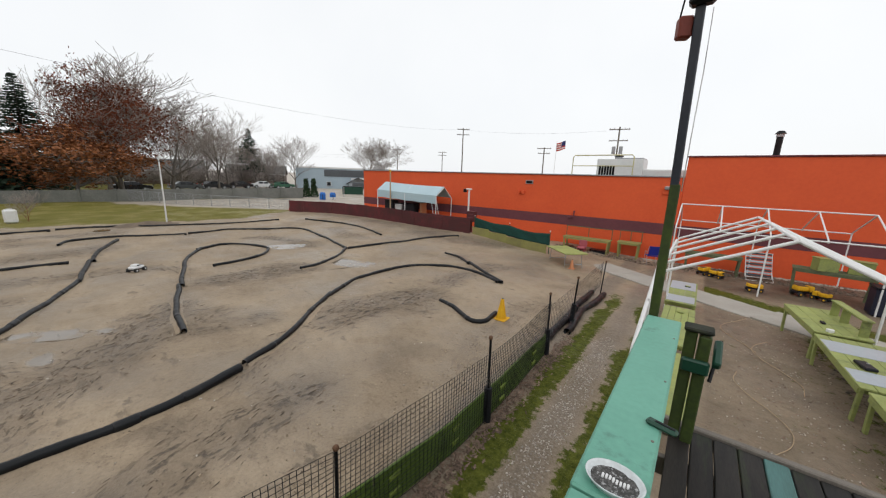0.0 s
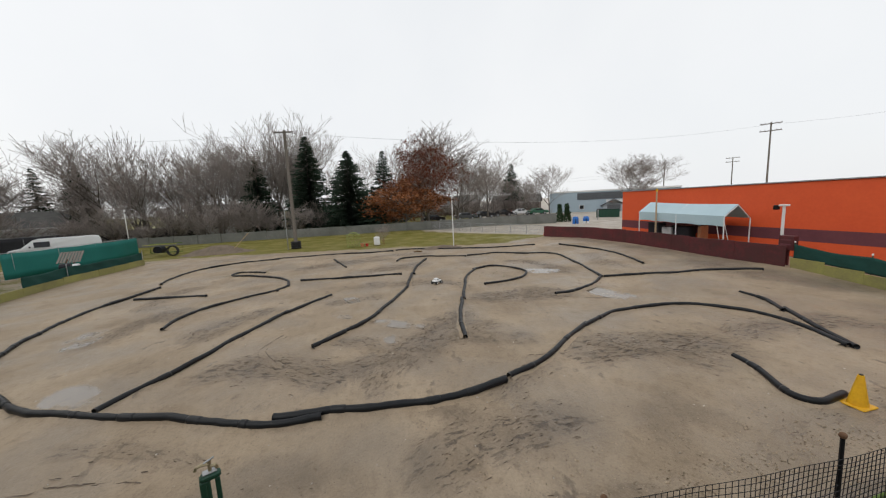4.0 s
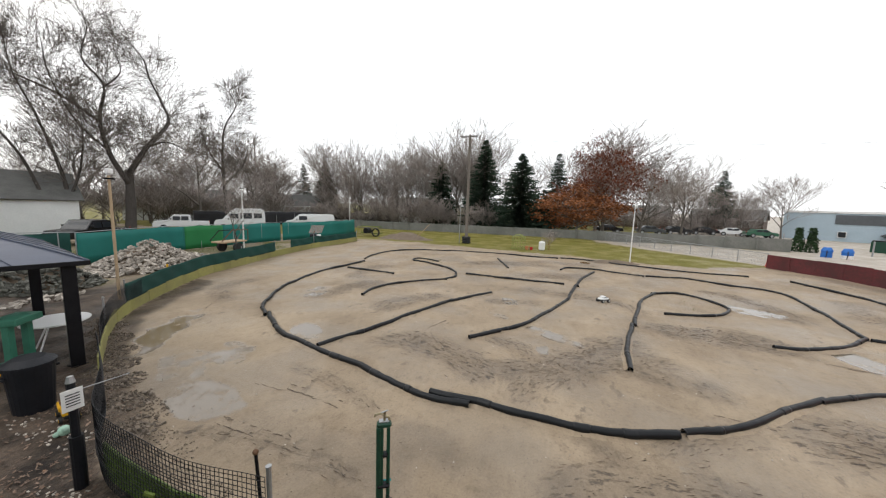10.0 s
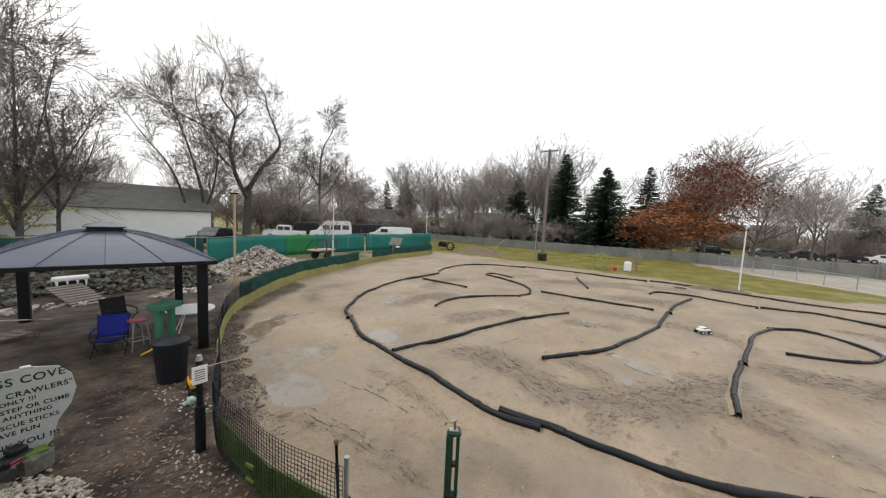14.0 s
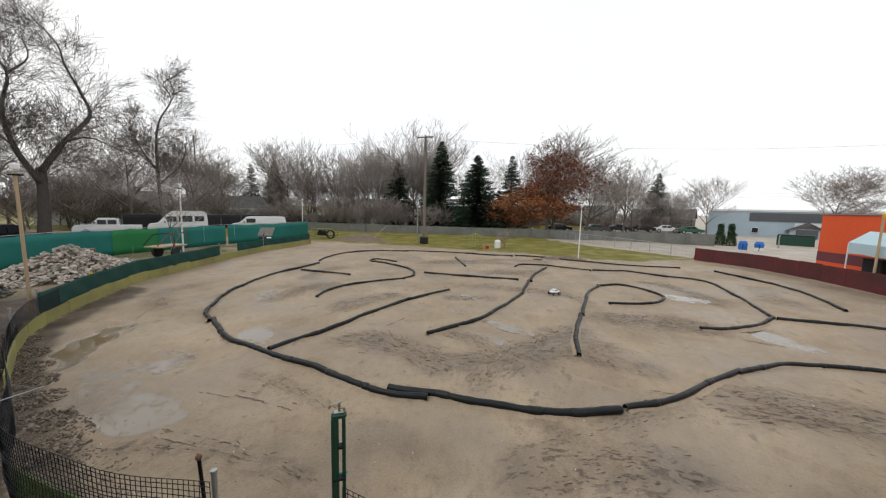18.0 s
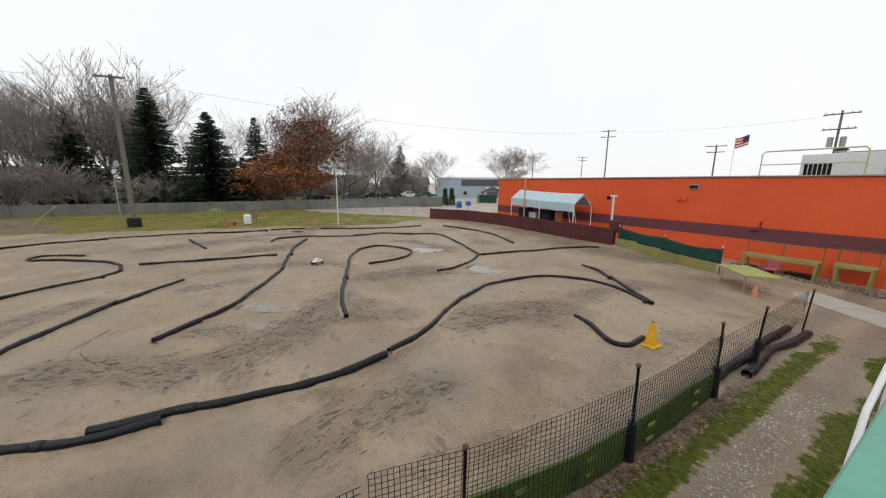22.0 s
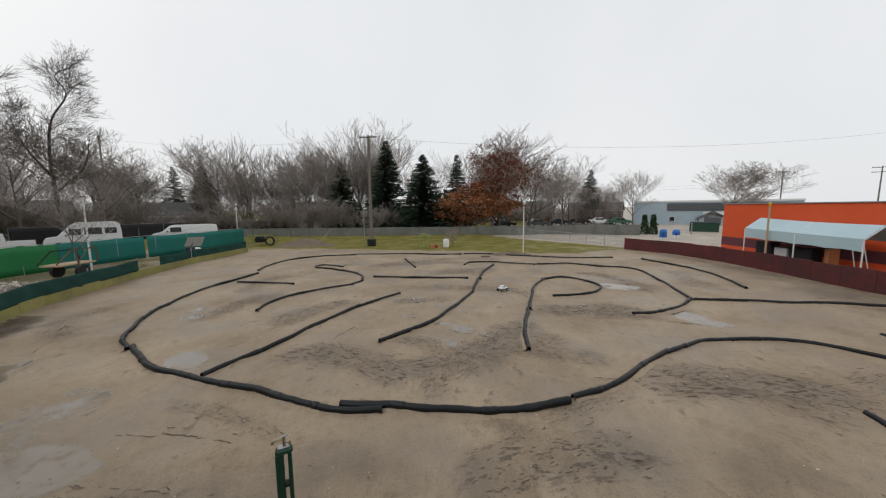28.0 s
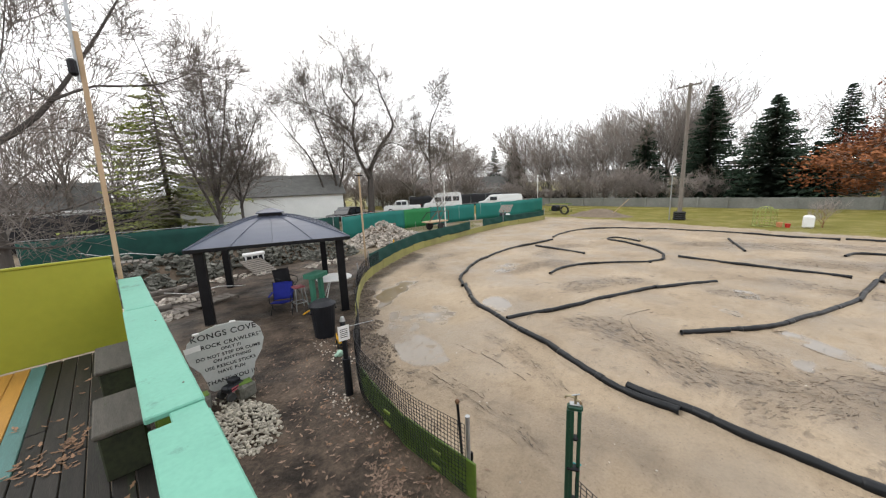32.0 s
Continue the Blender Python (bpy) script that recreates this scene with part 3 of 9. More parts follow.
    # churned patches with short ruts along the lap
    fl = n.new("ShaderNodeAttribute"); fl.attribute_name = "flow"
    along = n.new("ShaderNodeMapping"); along.inputs["Scale"].default_value = (2.8, 6.8, 1)
    l.new(fl.outputs["Vector"], along.inputs["Vector"])
    rut = ramp(noi(1.5, 4, 0.62, along.outputs[0]), 0.42, 0.455, (1, 1, 1), (0, 0, 0))
    crumb = ramp(noi(3.2, 6, 0.75), 0.40, 0.54, (0.15, 0.15, 0.15), (1, 1, 1))
    rut = mix(1.0, rut, crumb, "MULTIPLY")
    soft = calc("MULTIPLY", att("mud"), 0.64)
    soft = calc("MULTIPLY", soft, calc("ADD", calc("MULTIPLY", noi(1.9, 7, 0.72), 1.3), 0.02))
    cut = calc("MULTIPLY", calc("MULTIPLY", att("mud"), att("streaky")), rut)
    mudc = n.new("ShaderNodeRGB"); mudc.outputs[0].default_value = (0.048, 0.035, 0.027, 1)
    dirt = mix(soft, dirt, mudc.outputs[0])
    dirt = mix(calc("MULTIPLY", cut, 1.0), dirt, mudc.outputs[0])
    # faint wheel scuffs everywhere else
    scuff = calc("MULTIPLY", ramp(noi(2.4, 5, 0.62, rot.outputs[0]), 0.36, 0.42, (1, 1, 1), (0, 0, 0)), ramp(noi(0.7, 3), 0.50, 0.62, (0, 0, 0), (0.5, 0.5, 0.5)))
    dirt = mix(scuff, dirt, mudc.outputs[0])
    grit = ramp(noi(24, 6, 0.8), 0.36, 0.60, (0.72, 0.70, 0.68), (1.06, 1.06, 1.06))
    dirt = mix(0.55, dirt, grit, "MULTIPLY")
    speck = ramp(noi(32, 2, 0.5), 0.66, 0.72, (0, 0, 0), (0.5, 0.5, 0.5))
    dirt = mix(speck, dirt, mudc.outputs[0])
    dark = ramp(noi(1.1, 8, 0.72), 0.40, 0.62, (0.025, 0.019, 0.015), (0.130, 0.097, 0.073))
    dark = mix(0.9, dark, ramp(noi(16, 7, 0.8), 0.36, 0.60, (0.45, 0.45, 0.45), (1.15, 1.12, 1.08)), "MULTIPLY")
    gravel = ramp(noi(30, 5, 0.8), 0.42, 0.66, (0.095, 0.074, 0.056), (0.30, 0.25, 0.20))
    grass = ramp(noi(9, 8, 0.8), 0.36, 0.64, (0.030, 0.040, 0.006), (0.125, 0.135, 0.024))
    lawn = ramp(noi(0.5, 6, 0.7), 0.35, 0.65, (0.140, 0.130, 0.030), (0.235, 0.195, 0.058))
    far = n.new("ShaderNodeSeparateXYZ"); l.new(tc.outputs["Object"], far.inputs[0])
    far_k = n.new("ShaderNodeMapRange"); far_k.inputs[1].default_value, far_k.inputs[2].default_value = -24.0, -27.0
    l.new(far.outputs[0], far_k.inputs[0])
    grass = mix(far_k.outputs[0], grass, mix(0.18, lawn, grass))
    lot = ramp(noi(1.2, 6), 0.35, 0.65, (0.33, 0.285, 0.23), (0.42, 0.37, 0.31))
    col = mix(att("dark"), dirt, dark)
    col = mix(att("gravel"), col, gravel)
    g2 = n.new("ShaderNodeMapRange"); g2.inputs[1].default_value, g2.inputs[2].default_value = 0.38, 0.62
    s = n.new("ShaderNodeMath"); s.operation = "ADD"
    l.new(att("grass"), s.inputs[0])
    s2 = n.new("ShaderNodeMath"); s2.operation = "MULTIPLY_ADD"; s2.inputs[1].default_value, s2.inputs[2].default_value = 2.6, -1.36
    l.new(noi(7, 8, 0.72), s2.inputs[0]); l.new(s2.outputs[0], s.inputs[1]); l.new(s.outputs[0], g2.inputs[0])
    col = mix(g2.outputs[0], col, grass)
    col = mix(att("lot"), col, lot)
    # standing water
    w0 = n.new("ShaderNodeMath"); w0.operation = "ADD"; l.new(att("wet"), w0.inputs[0])
    w1 = n.new("ShaderNodeMath"); w1.operation = "MULTIPLY_ADD"; w1.inputs[1].default_value, w1.inputs[2].default_value = 2.3, -1.18
    l.new(noi(1.6, 5), w1.inputs[0]); l.new(w1.outputs[0], w0.inputs[1])
    wet = n.new("ShaderNodeMapRange"); wet.inputs[1].default_value, wet.inputs[2].default_value = 0.38, 0.72
    l.new(w0.outputs[0], wet.inputs[0])
    # pale silt where shallow; olive brown where deep, with the fence's dark reflection painted in
    col = mix(calc("MULTIPLY", wet.outputs[0], 0.8), col, ramp(att("wet"), 0.82, 0.90, (0.150, 0.124, 0.094), (0.120, 0.088, 0.036)))
    l.new(col, b.inputs["Base Color"])
    damp = n.new("ShaderNodeMapRange"); damp.inputs[1].default_value, damp.inputs[2].default_value = 0.42, 0.62
    damp.inputs[3].default_value, damp.inputs[4].default_value = 0.72, 0.42
    l.new(film, damp.inputs[0])
    rr = n.new("ShaderNodeMix"); l.new(wet.outputs[0], rr.inputs[0]); l.new(damp.outputs[0], rr.inputs[2]); rr.inputs[3].default_value = 0.03
    l.new(rr.outputs[0], b.inputs["Roughness"])
    sp = n.new("ShaderNodeMapRange"); sp.inputs[3].default_value, sp.inputs[4].default_value = 0.42, 0.6
    l.new(wet.outputs[0], sp.inputs[0])
    dull = calc("MULTIPLY", calc("SUBTRACT", 1.0, calc("MULTIPLY", g2.outputs[0], 0.85)), calc("SUBTRACT", 1.0, calc("MULTIPLY", att("dark"), 0.5)))
    # deep water mirrors less sky, standing in for the dark fence's reflection
    deep_dull = n.new("ShaderNodeMapRange"); deep_dull.inputs[1].default_value, deep_dull.inputs[2].default_value = 0.82, 0.90
    deep_dull.inputs[3].default_value, deep_dull.inputs[4].default_value = 1.0, 0.25
    l.new(att("wet"), deep_dull.inputs[0])
    l.new(calc("MULTIPLY", calc("MULTIPLY", sp.outputs[0], dull), deep_dull.outputs[0]), b.inputs["Specular IOR Level"])
    hgt = n.new("ShaderNodeMath"); hgt.operation = "MULTIPLY_ADD"; hgt.inputs[1].default_value = 0.45
    l.new(noi(14, 8, 0.75), hgt.inputs[0]); l.new(noi(3, 6, 0.7, rot.outputs[0]), hgt.inputs[2])
    sunk = n.new("ShaderNodeMath"); sunk.operation = "MULTIPLY_ADD"; sunk.inputs[1].default_value = -0.9
    l.new(cut, sunk.inputs[0]); l.new(hgt.outputs[0], sunk.inputs[2])
    hgt = sunk
    bp = n.new("ShaderNodeBump"); bp.inputs["Distance"].default_value = 0.07
    inv = n.new("ShaderNodeMath"); inv.operation = "MULTIPLY_ADD"; inv.inputs[1].default_value, inv.inputs[2].default_value = -0.5, 0.5
    l.new(wet.outputs[0], inv.inputs[0]); l.new(inv.outputs[0], bp.inputs["Strength"])
    l.new(hgt.outputs[0], bp.inputs["Height"]); l.new(bp.outputs[0], b.inputs["Normal"])
    return m


M_ground = ground_material()
build_ground()

# ---------------- orange building ----------------
WALL_Y, WALL_L, STEP_X = 20.4, -23.4, -0.75


def orange_building():
    h = 3.78
    b = tagged(new("orange_building"), "long orange painted block building with maroon stripe", "building")
    x1 = STEP_X
    part("wall", box(x1 - WALL_L, 14, h + 0.6, ((x1 + WALL_L) / 2, WALL_Y + 7, -0.6), 0.02), M_orange, b)
    tall = part("wall", box(16, 14, 5.30, (x1 + 8 + 0.003, WALL_Y + 6.99, -0.6), 0.02), M_orange, b, "taller orange wall")
    part("stripe", box(x1 - WALL_L - 0.02, 0.008, 0.56, ((x1 + WALL_L) / 2, WALL_Y - 0.002, 1.02), 0), M_maroon, b, "maroon painted stripe")
    part("stripe", box(15.9, 0.008, 0.56, (x1 + 8, WALL_Y - 0.014, 1.0), 0), M_maroon, b, "maroon painted stripe")
    part("coping", box(x1 - WALL_L + 0.1, 0.3, 0.06, ((x1 + WALL_L) / 2 - 0.05, WALL_Y + 0.08, h), 0.01), M_galv, b, "thin metal roof edge")
    part("roof", box(x1 - WALL_L - 0.5, 13.5, 0.05, ((x1 + WALL_L) / 2, WALL_Y + 7.1, h + 0.004), 0.01), M_shingle, b, "flat grey gravel roof")
    part("coping", box(16.1, 0.3, 0.06, (x1 + 8, WALL_Y + 0.08, 4.70), 0.01), M_maroon, b)
    return b


orange_building()


# ---------------- walls round the track ----------------
def board_wall(name, ctrl, h, thick, board, material, label, base=-0.05, top_fn=None):
    """A run of upright sheets along a curved line."""
    w = tagged(new(name), label, "fence")
    P = spline([(x, y, 0) for x, y in ctrl], 0.1)
    acc, k, last = 0.0, 0, P[0]
    i0 = 0
    for i in range(1, len(P)):
        if (P[i] - last).length >= board or i == len(P) - 1:
            a, b2 = last, P[i]
            d = b2 - a
            ang = math.atan2(d.y, d.x)
            mid = (a + b2) / 2
            hh = h + random.uniform(-0.025, 0.025)
            part("board", box(d.length - 0.008, thick, hh - base, (mid.x, mid.y, gz(mid.x, mid.y) + base), 0.006,
                              Matrix.Rotation(ang, 4, "Z") @ Matrix.Rotation(random.uniform(-0.02, 0.02), 4, "X")), material, w)
            last = P[i]
    return w


board_wall("red_board_wall", [(-27.6, 15.9), (-23.6, 17.75), (-19.3, 18.2), (-15.6, 17.9), (-12.9, 17.75), (-10.7, 17.75)], 0.9, 0.04, 1.22, M_redwall,
           "low dark red wall of painted sheets round the track")
board_wall("green_board_wall", [(-10.55, 17.8), (-8.0, 17.3), (-5.6, 16.6)], 0.42, 0.04, 1.2, M_olive, "low weathered olive board wall")
board_wall("olive_board_wall", FENCE_LEFT[3:], 0.40, 0.035, 1.22, M_olive, "low weathered olive plywood edge of the track")
board_wall("green_board_fence", [(-2.33, 1.4), (-2.2, 2.3), (-2.02, 3.6), (-1.98, 5.2), (-2.02, 7.1)], 0.46, 0.03, 1.22, M_green_board, "bright green painted plywood fence boards")
board_wall("green_board_fence", FENCE_LEFT[:3], 0.46, 0.03, 1.22, M_green_board, "bright green painted plywood fence boards by the path")

# concrete wall at the back of the field
cw = tagged(new("concrete_wall"), "weathered grey concrete boundary wall", "wall")
for i in range(20):
    y0 = -46 + i * 2.6
    part("panel", box(0.15, 2.56, 1.30, (-47.6 + 0.02 * (i % 2), y0 + 1.3, -0.2), 0.01), M_concrete, cw)
    part("post", box(0.22, 0.2, 1.36, (-47.5, y0, -0.2), 0.01), M_concrete, cw)
# towards the lot it bends nearer and grows taller
for i in range(8):
    m = Matrix.Translation((-47.6 + 0.825 * (i + 0.5), 6.0 + 2.4 * (i + 0.5), -0.2)) @ Matrix.Rotation(-0.331, 4, "Z")
    h = 1.30 + 0.05 * (i + 1)
    panel = part("panel", box(0.15, 2.50, h, (0.02 * (i % 2), 0, 0), 0.01), M_concrete, cw)
    panel.matrix_world = m
    post = part("post", box(0.22, 0.2, h + 0.06, (0.1, -1.27, 0), 0.01), M_concrete, cw)
    post.matrix_world = m


# ---------------- drainage pipes that mark the lanes ----------------
BANKS = ([], [])


def mud_bank(pts, r, seed):
    """Low ridges of soil that rain and wheels have pushed against both sides of a pipe."""
    V, F = BANKS
    for side in (-1, 1):
        n0, rows = len(V), 0
        for i in range(0, len(pts), 4):
            p = Vector(pts[i])
            t = (Vector(pts[min(i + 2, len(pts) - 1)]) - Vector(pts[max(i - 2, 0)])).normalized()
            s = Vector((t.y, -t.x, 0)) * side
            k = 0.5 + 0.9 * noise.noise((p.x * 0.9, p.y * 0.9, seed + 3 * side)) + 0.35 * noise.noise((p.x * 5, p.y * 5, seed))
            k = max(0.05, min(1.2, k))
            g = gz(p.x, p.y)
            for d, h in ((0.6, 0.9), (1.15, 0.62), (1.7, 0.22), (3.0, -0.25)):
                q = p + s * r * (1.0 + (d - 1.0) * (0.6 + 0.6 * k)) if d > 0.6 else p + s * r * 0.6
                V.append((q.x, q.y, g + r * h * k + (0.0 if h > 0 else -0.01)))
            rows += 1
        for i in range(rows - 1):
            for j in range(3):
                a = n0 + i * 4 + j
                F.append((a, a + 1, a + 5, a + 4) if side > 0 else (a, a + 4, a + 5, a + 1))


def pipe(ctrl, r=0.073, label="black corrugated drain pipe lying on the dirt", banked=True):
    r *= 0.87
    P = spline([(x, y, 0) for x, y in ctrl], 0.035)
    pts, rad = [], []
    seed = random.random() * 50
    for i, p in enumerate(P):
        lift = 0.030 * max(0, noise.noise((p.x * 0.8, p.y * 0.8, seed)))
        wob = 0.055 * noise.noise((p.x * 1.1, p.y * 1.1, seed + 9)) + 0.014 * noise.noise((p.x * 4.5, p.y * 4.5, seed + 4))
        pts.append((p.x + wob, p.y - wob, gz(p.x, p.y) + r * 0.74 + lift))
        rad.append(r * (1.0 if i % 2 else 0.97) * (1 + 0.13 * noise.noise((p.x * 1.3, p.y * 1.3, seed + 20)) + 0.12 * noise.noise((p.x * 5, p.y * 5, seed + 30))))
    V, F = sweep(pts, r, 12, False, rad)
    # rim and inner wall at both ends
    for e in (0, len(pts) - 1):
        d = Vector(pts[1]) - Vector(pts[0]) if e == 0 else Vector(pts[-2]) - Vector(pts[-1])
        d = d.normalized() * 0.25
        c = Vector(pts[e])
        n0 = len(V)
        ring = V[e * 12:e * 12 + 12]
        V += [c + (v - c) * 0.86 for v in ring] + [c + (v - c) * 0.8 + d for v in ring]
        for k in range(12):
            k2 = (k + 1) % 12
            F += [(e * 12 + k, e * 12 + k2, n0 + k2, n0 + k), (n0 + k, n0 + k2, n0 + 12 + k2, n0 + 12 + k)]
        F.append(tuple(n0 + 12 + k for k in range(12)))
    ob = raw("drain_pipe", V, F, M_black_pipe, smooth=True)
    # couplings and tape wraps where lengths were joined
    i = 14 + int(random.random() * 30)
    while i < len(pts) - 10:
        n = 2 if random.random() < 0.5 else 4
        q = pts[i - n:i + n + 1]
        CV, CF = sweep(q, r, 12, True, [r * (1.10 if 0 < k < 2 * n else 1.0) for k in range(2 * n + 1)])
        raw("coupling", CV, CF, M_coupling, ob, smooth=True)
        i += 22 + int(random.random() * 46)
    if banked:
        mud_bank(pts, r, seed)
    return tagged(ob, label, "pipe", "lane marker pipes")


pipe([(-8.95, -7.78), (-8.45, -7.3), (-7.6, -6.1), (-7.2, -5.2), (-7.0, -4.5), (-6.55, -3.3), (-6.0, -2.1), (-5.75, -1.2), (-5.75, -0.55)], 0.083)
pipe([(-5.98, -1.35), (-5.9, -0.5), (-5.75, 0.5), (-5.65, 1.4), (-5.75, 2.2), (-5.95, 2.95)], 0.083)
pipe([(-8.75, -7.75), (-9.6, -8.6), (-11.4, -9.6), (-13.6, -10.2), (-15.9, -10.4), (-17.9, -10.1), (-19.6, -9.9)])
pipe([(-20.5, -10.4), (-23.4, -10.6), (-25.4, -10.0), (-26.6, -8.3), (-27.2, -6.0)])
pipe([(-27.4, -6.4), (-27.4, -3.0), (-26.9, 0.1), (-26.9, 2.4)])
pipe([(-27.2, 2.6), (-26.8, 4.9), (-25.7, 6.5), (-25.0, 8.2), (-24.2, 10.3), (-23.6, 12.9)])
pipe([(-17.1, -9.7), (-16.9, -8.2), (-16.6, -6.6)], 0.07)
pipe([(-12.1, -6.1), (-13.3, -6.1), (-14.6, -5.6), (-15.7, -4.4), (-16.3, -3.6)], 0.069)
pipe([(-16.3, -3.7), (-17.4, -3.4), (-19.0, -4.0), (-20.6, -5.8), (-21.3, -7.2), (-22.2, -7.0), (-21.5, -5.5)], 0.069)
pipe([(-7.2, -4.75), (-7.9, -4.5), (-8.9, -4.0), (-10.7, -3.3), (-12.7, -2.5)])
pipe([(-12.55, -2.5), (-13.3, -2.0), (-14.4, -1.15)])
pipe([(-18.1, -3.0), (-17.8, -0.5), (-17.5, 2.1)], 0.07)
pipe([(-24.6, -1.9), (-21.1, -0.9)], 0.07)
pipe([(-9.0, -1.15), (-9.4, -0.75), (-9.9, -0.35)])
pipe([(-9.75, -0.55), (-10.7, 0.3), (-12.6, 1.2), (-14.5, 2.0)])
pipe([(-14.4, 2.0), (-15.7, 2.25), (-17.3, 2.6)])
pipe([(-17.2, 2.7), (-18.9, 3.0), (-21.7, 4.1)])
pipe([(-21.6, 2.2), (-22.6, 2.7), (-22.7, 4.1), (-22.0, 5.6), (-21.5, 6.8)])
pipe([(-21.6, 6.9), (-21.6, 9.1), (-20.7, 10.5), (-19.3, 11.9), (-16.4, 11.5), (-12.9, 10.5)])
pipe([(-11.2, 7.2), (-11.3, 8.0), (-11.8, 9.2), (-12.9, 10.5)])
pipe([(-12.8, 10.55), (-12.4, 12.1), (-11.9, 13.2), (-11.4, 15.0), (-10.6, 16.4)])
pipe([(-22.4, 14.2), (-20.0, 14.6), (-17.2, 14.7), (-14.1, 13.8)], 0.069)
pipe([(-8.35, 2.85), (-9.3, 3.0), (-10.1, 3.2), (-11.9, 3.75)])
pipe([(-11.8, 3.8), (-13.1, 4.2), (-15.4, 5.0), (-17.1, 6.0)])
pipe([(-16.9, 5.8), (-17.5, 6.9), (-16.9, 7.7), (-15.8, 8.1), (-15.0, 7.9), (-14.1, 7.1), (-13.8, 6.1), (-13.7, 5.3)], 0.069)
pipe([(-6.1, 3.1), (-6.3, 3.7), (-6.7, 4.4), (-7.5, 5.4), (-8.1, 6.3)])
pipe([(-8.0, 6.2), (-8.45, 7.1), (-8.75, 7.8), (-8.8, 8.6)])
pipe([(-8.8, 8.5), (-8.75, 9.7), (-8.3, 10.5), (-7.6, 11.1), (-6.9, 11.3), (-6.1, 11.2), (-5.0, 10.7)], 0.069)
pipe([(-8.9, 12.9), (-8.0, 12.75), (-7.1, 12.1)], 0.07)
pipe([(-7.2, 12.3), (-5.9, 11.4), (-4.9, 10.75)])
pipe([(-5.4, 8.0), (-4.8, 7.8), (-4.0, 7.4), (-3.7, 7.6), (-3.75, 8.2)], 0.069)
pipe([(-2.2, 7.6), (-2.2, 9.2), (-2.3, 10.5), (-2.3, 12.0)], 0.095, "spare black drain pipe lying along the fence", False)
pipe([(-1.95, 8.3), (-2.05, 10.0), (-2.0, 11.1), (-1.95, 12.0)], 0.095, "spare black drain pipe lying along the fence", False)
tagged(raw("pipe_mud_bank", *BANKS, M_ground, smooth=True), "soil banked up along the drain pipes", "soil", kind="stuff")


# ---------------- drivers' stand ----------------
RAIL_X0, RAIL_X1, RAIL_Z = -0.115, 0.125, 2.5
DECK_Z = 1.50
Y_A, Y_B = -6.6, 3.56


def stand():
    s = tagged(new("driver_stand"), "raised wooden drivers' stand with turquoise rail and patchwork deck", "platform")
    cx, w = (RAIL_X0 + RAIL_X1) / 2, RAIL_X1 - RAIL_X0
    cuts = [(Y_A, -4.55, -0.113, 0.150), (-4.545, -2.0, -0.118, 0.165), (-1.86, 0.4, -0.118, 0.158), (0.405, 1.72, -0.112, 0.112), (1.725, Y_B, -0.115, 0.098)]
    for i, (a, b, x0, x1) in enumerate(cuts):
        part("rail_board", box(x1 - x0, b - a - 0.004, 0.04, ((x0 + x1) / 2, (a + b) / 2, RAIL_Z - 0.04 - 0.003 * (i % 2)), 0.008), M_turq, s, "turquoise painted rail board")
    part("rail_patch", box(w - 0.07, 0.15, 0.03, (cx - 0.035, -1.93, RAIL_Z - 0.05), 0.006), M_turq, s)
    for yy in (-6.35, -5.5, -3.9, -2.3, -0.9, 0.9, 2.1, 2.6, 3.2):
        part("screw", rod((cx + (0.07 if yy > 0 else -0.06), yy, RAIL_Z - 0.02), (cx + (0.07 if yy > 0 else -0.06), yy, RAIL_Z + 0.002), 0.006, seg=8), M_wood_pole, s)
    # deck boards run along the rail, in odd lengths and colours
    odd = {(4, 1): M_deck_teal, (6, 0): M_deck_teal, (7, 0): M_deck_orange, (8, 0): M_deck_orange, (9, 0): M_deck_raw, (7, 1): M_deck_raw, (10, 0): M_deck_orange}
    for i in range(18):
        x = 0.145 + 0.145 * i + 0.07
        ys = [Y_A + 0.03, -3.9 + 0.7 * math.sin(i * 2.1), 0.4 + 0.8 * math.sin(i * 1.3), 3.90]
        for j, (a, b) in enumerate(zip(ys, ys[1:])):
            key = (i, 1) if (j == 2 and i == 4) else ((i, 0) if j == 0 else None)
            m = odd.get(key, M_deck)
            if i in (7,) and j == 1:
                m = M_deck_raw
            part("deck_board", box(0.138, b - a - 0.006, 0.036, (x, (a + b) / 2, DECK_Z - 0.036 + random.uniform(-0.003, 0.003)), 0.006), m, s)
    part("edge_beam", box(2.8, 0.06, 0.16, (1.48, 3.94, DECK_Z - 0.14), 0.01), M_wood_pole, s, "worn edge beam")
    for yy in (-6.4, -3.2, 0.0, 3.4):
        part("post", box(0.09, 0.14, RAIL_Z - 0.045 + 0.3, (0.05, yy, -0.3), 0.006), M_green_board, s, "green painted post")
        part("post", box(0.09, 0.09, DECK_Z - 0.04 + 0.4, (2.7, yy, -0.4), 0.006), M_green_board, s)
        part("beam", box(2.7, 0.05, 0.15, (1.35, yy + 0.1, DECK_Z - 0.19), 0.006), M_wood_pole, s)
    for k in range(8):
        part("front_board", box(0.025, 1.19, 1.45, (-0.02, Y_A + 0.75 + 1.2 * k, 0.95), 0.006), M_green_board, s, "green painted front board")
    # box post and bracket at the stair end
    part("box_post", box(0.075, 0.10, 0.88, (0.255, 3.74, DECK_Z), 0.01), M_post_green, s, "green post board")
    part("box_post", box(0.075, 0.10, 0.90, (0.17, 3.76, DECK_Z), 0.01), M_post_green, s, "green box post")
    part("box_post_cap", box(0.18, 0.14, 0.03, (0.21, 3.75, DECK_Z + 0.90), 0.010), M_seat_side, s, "dark post cap")
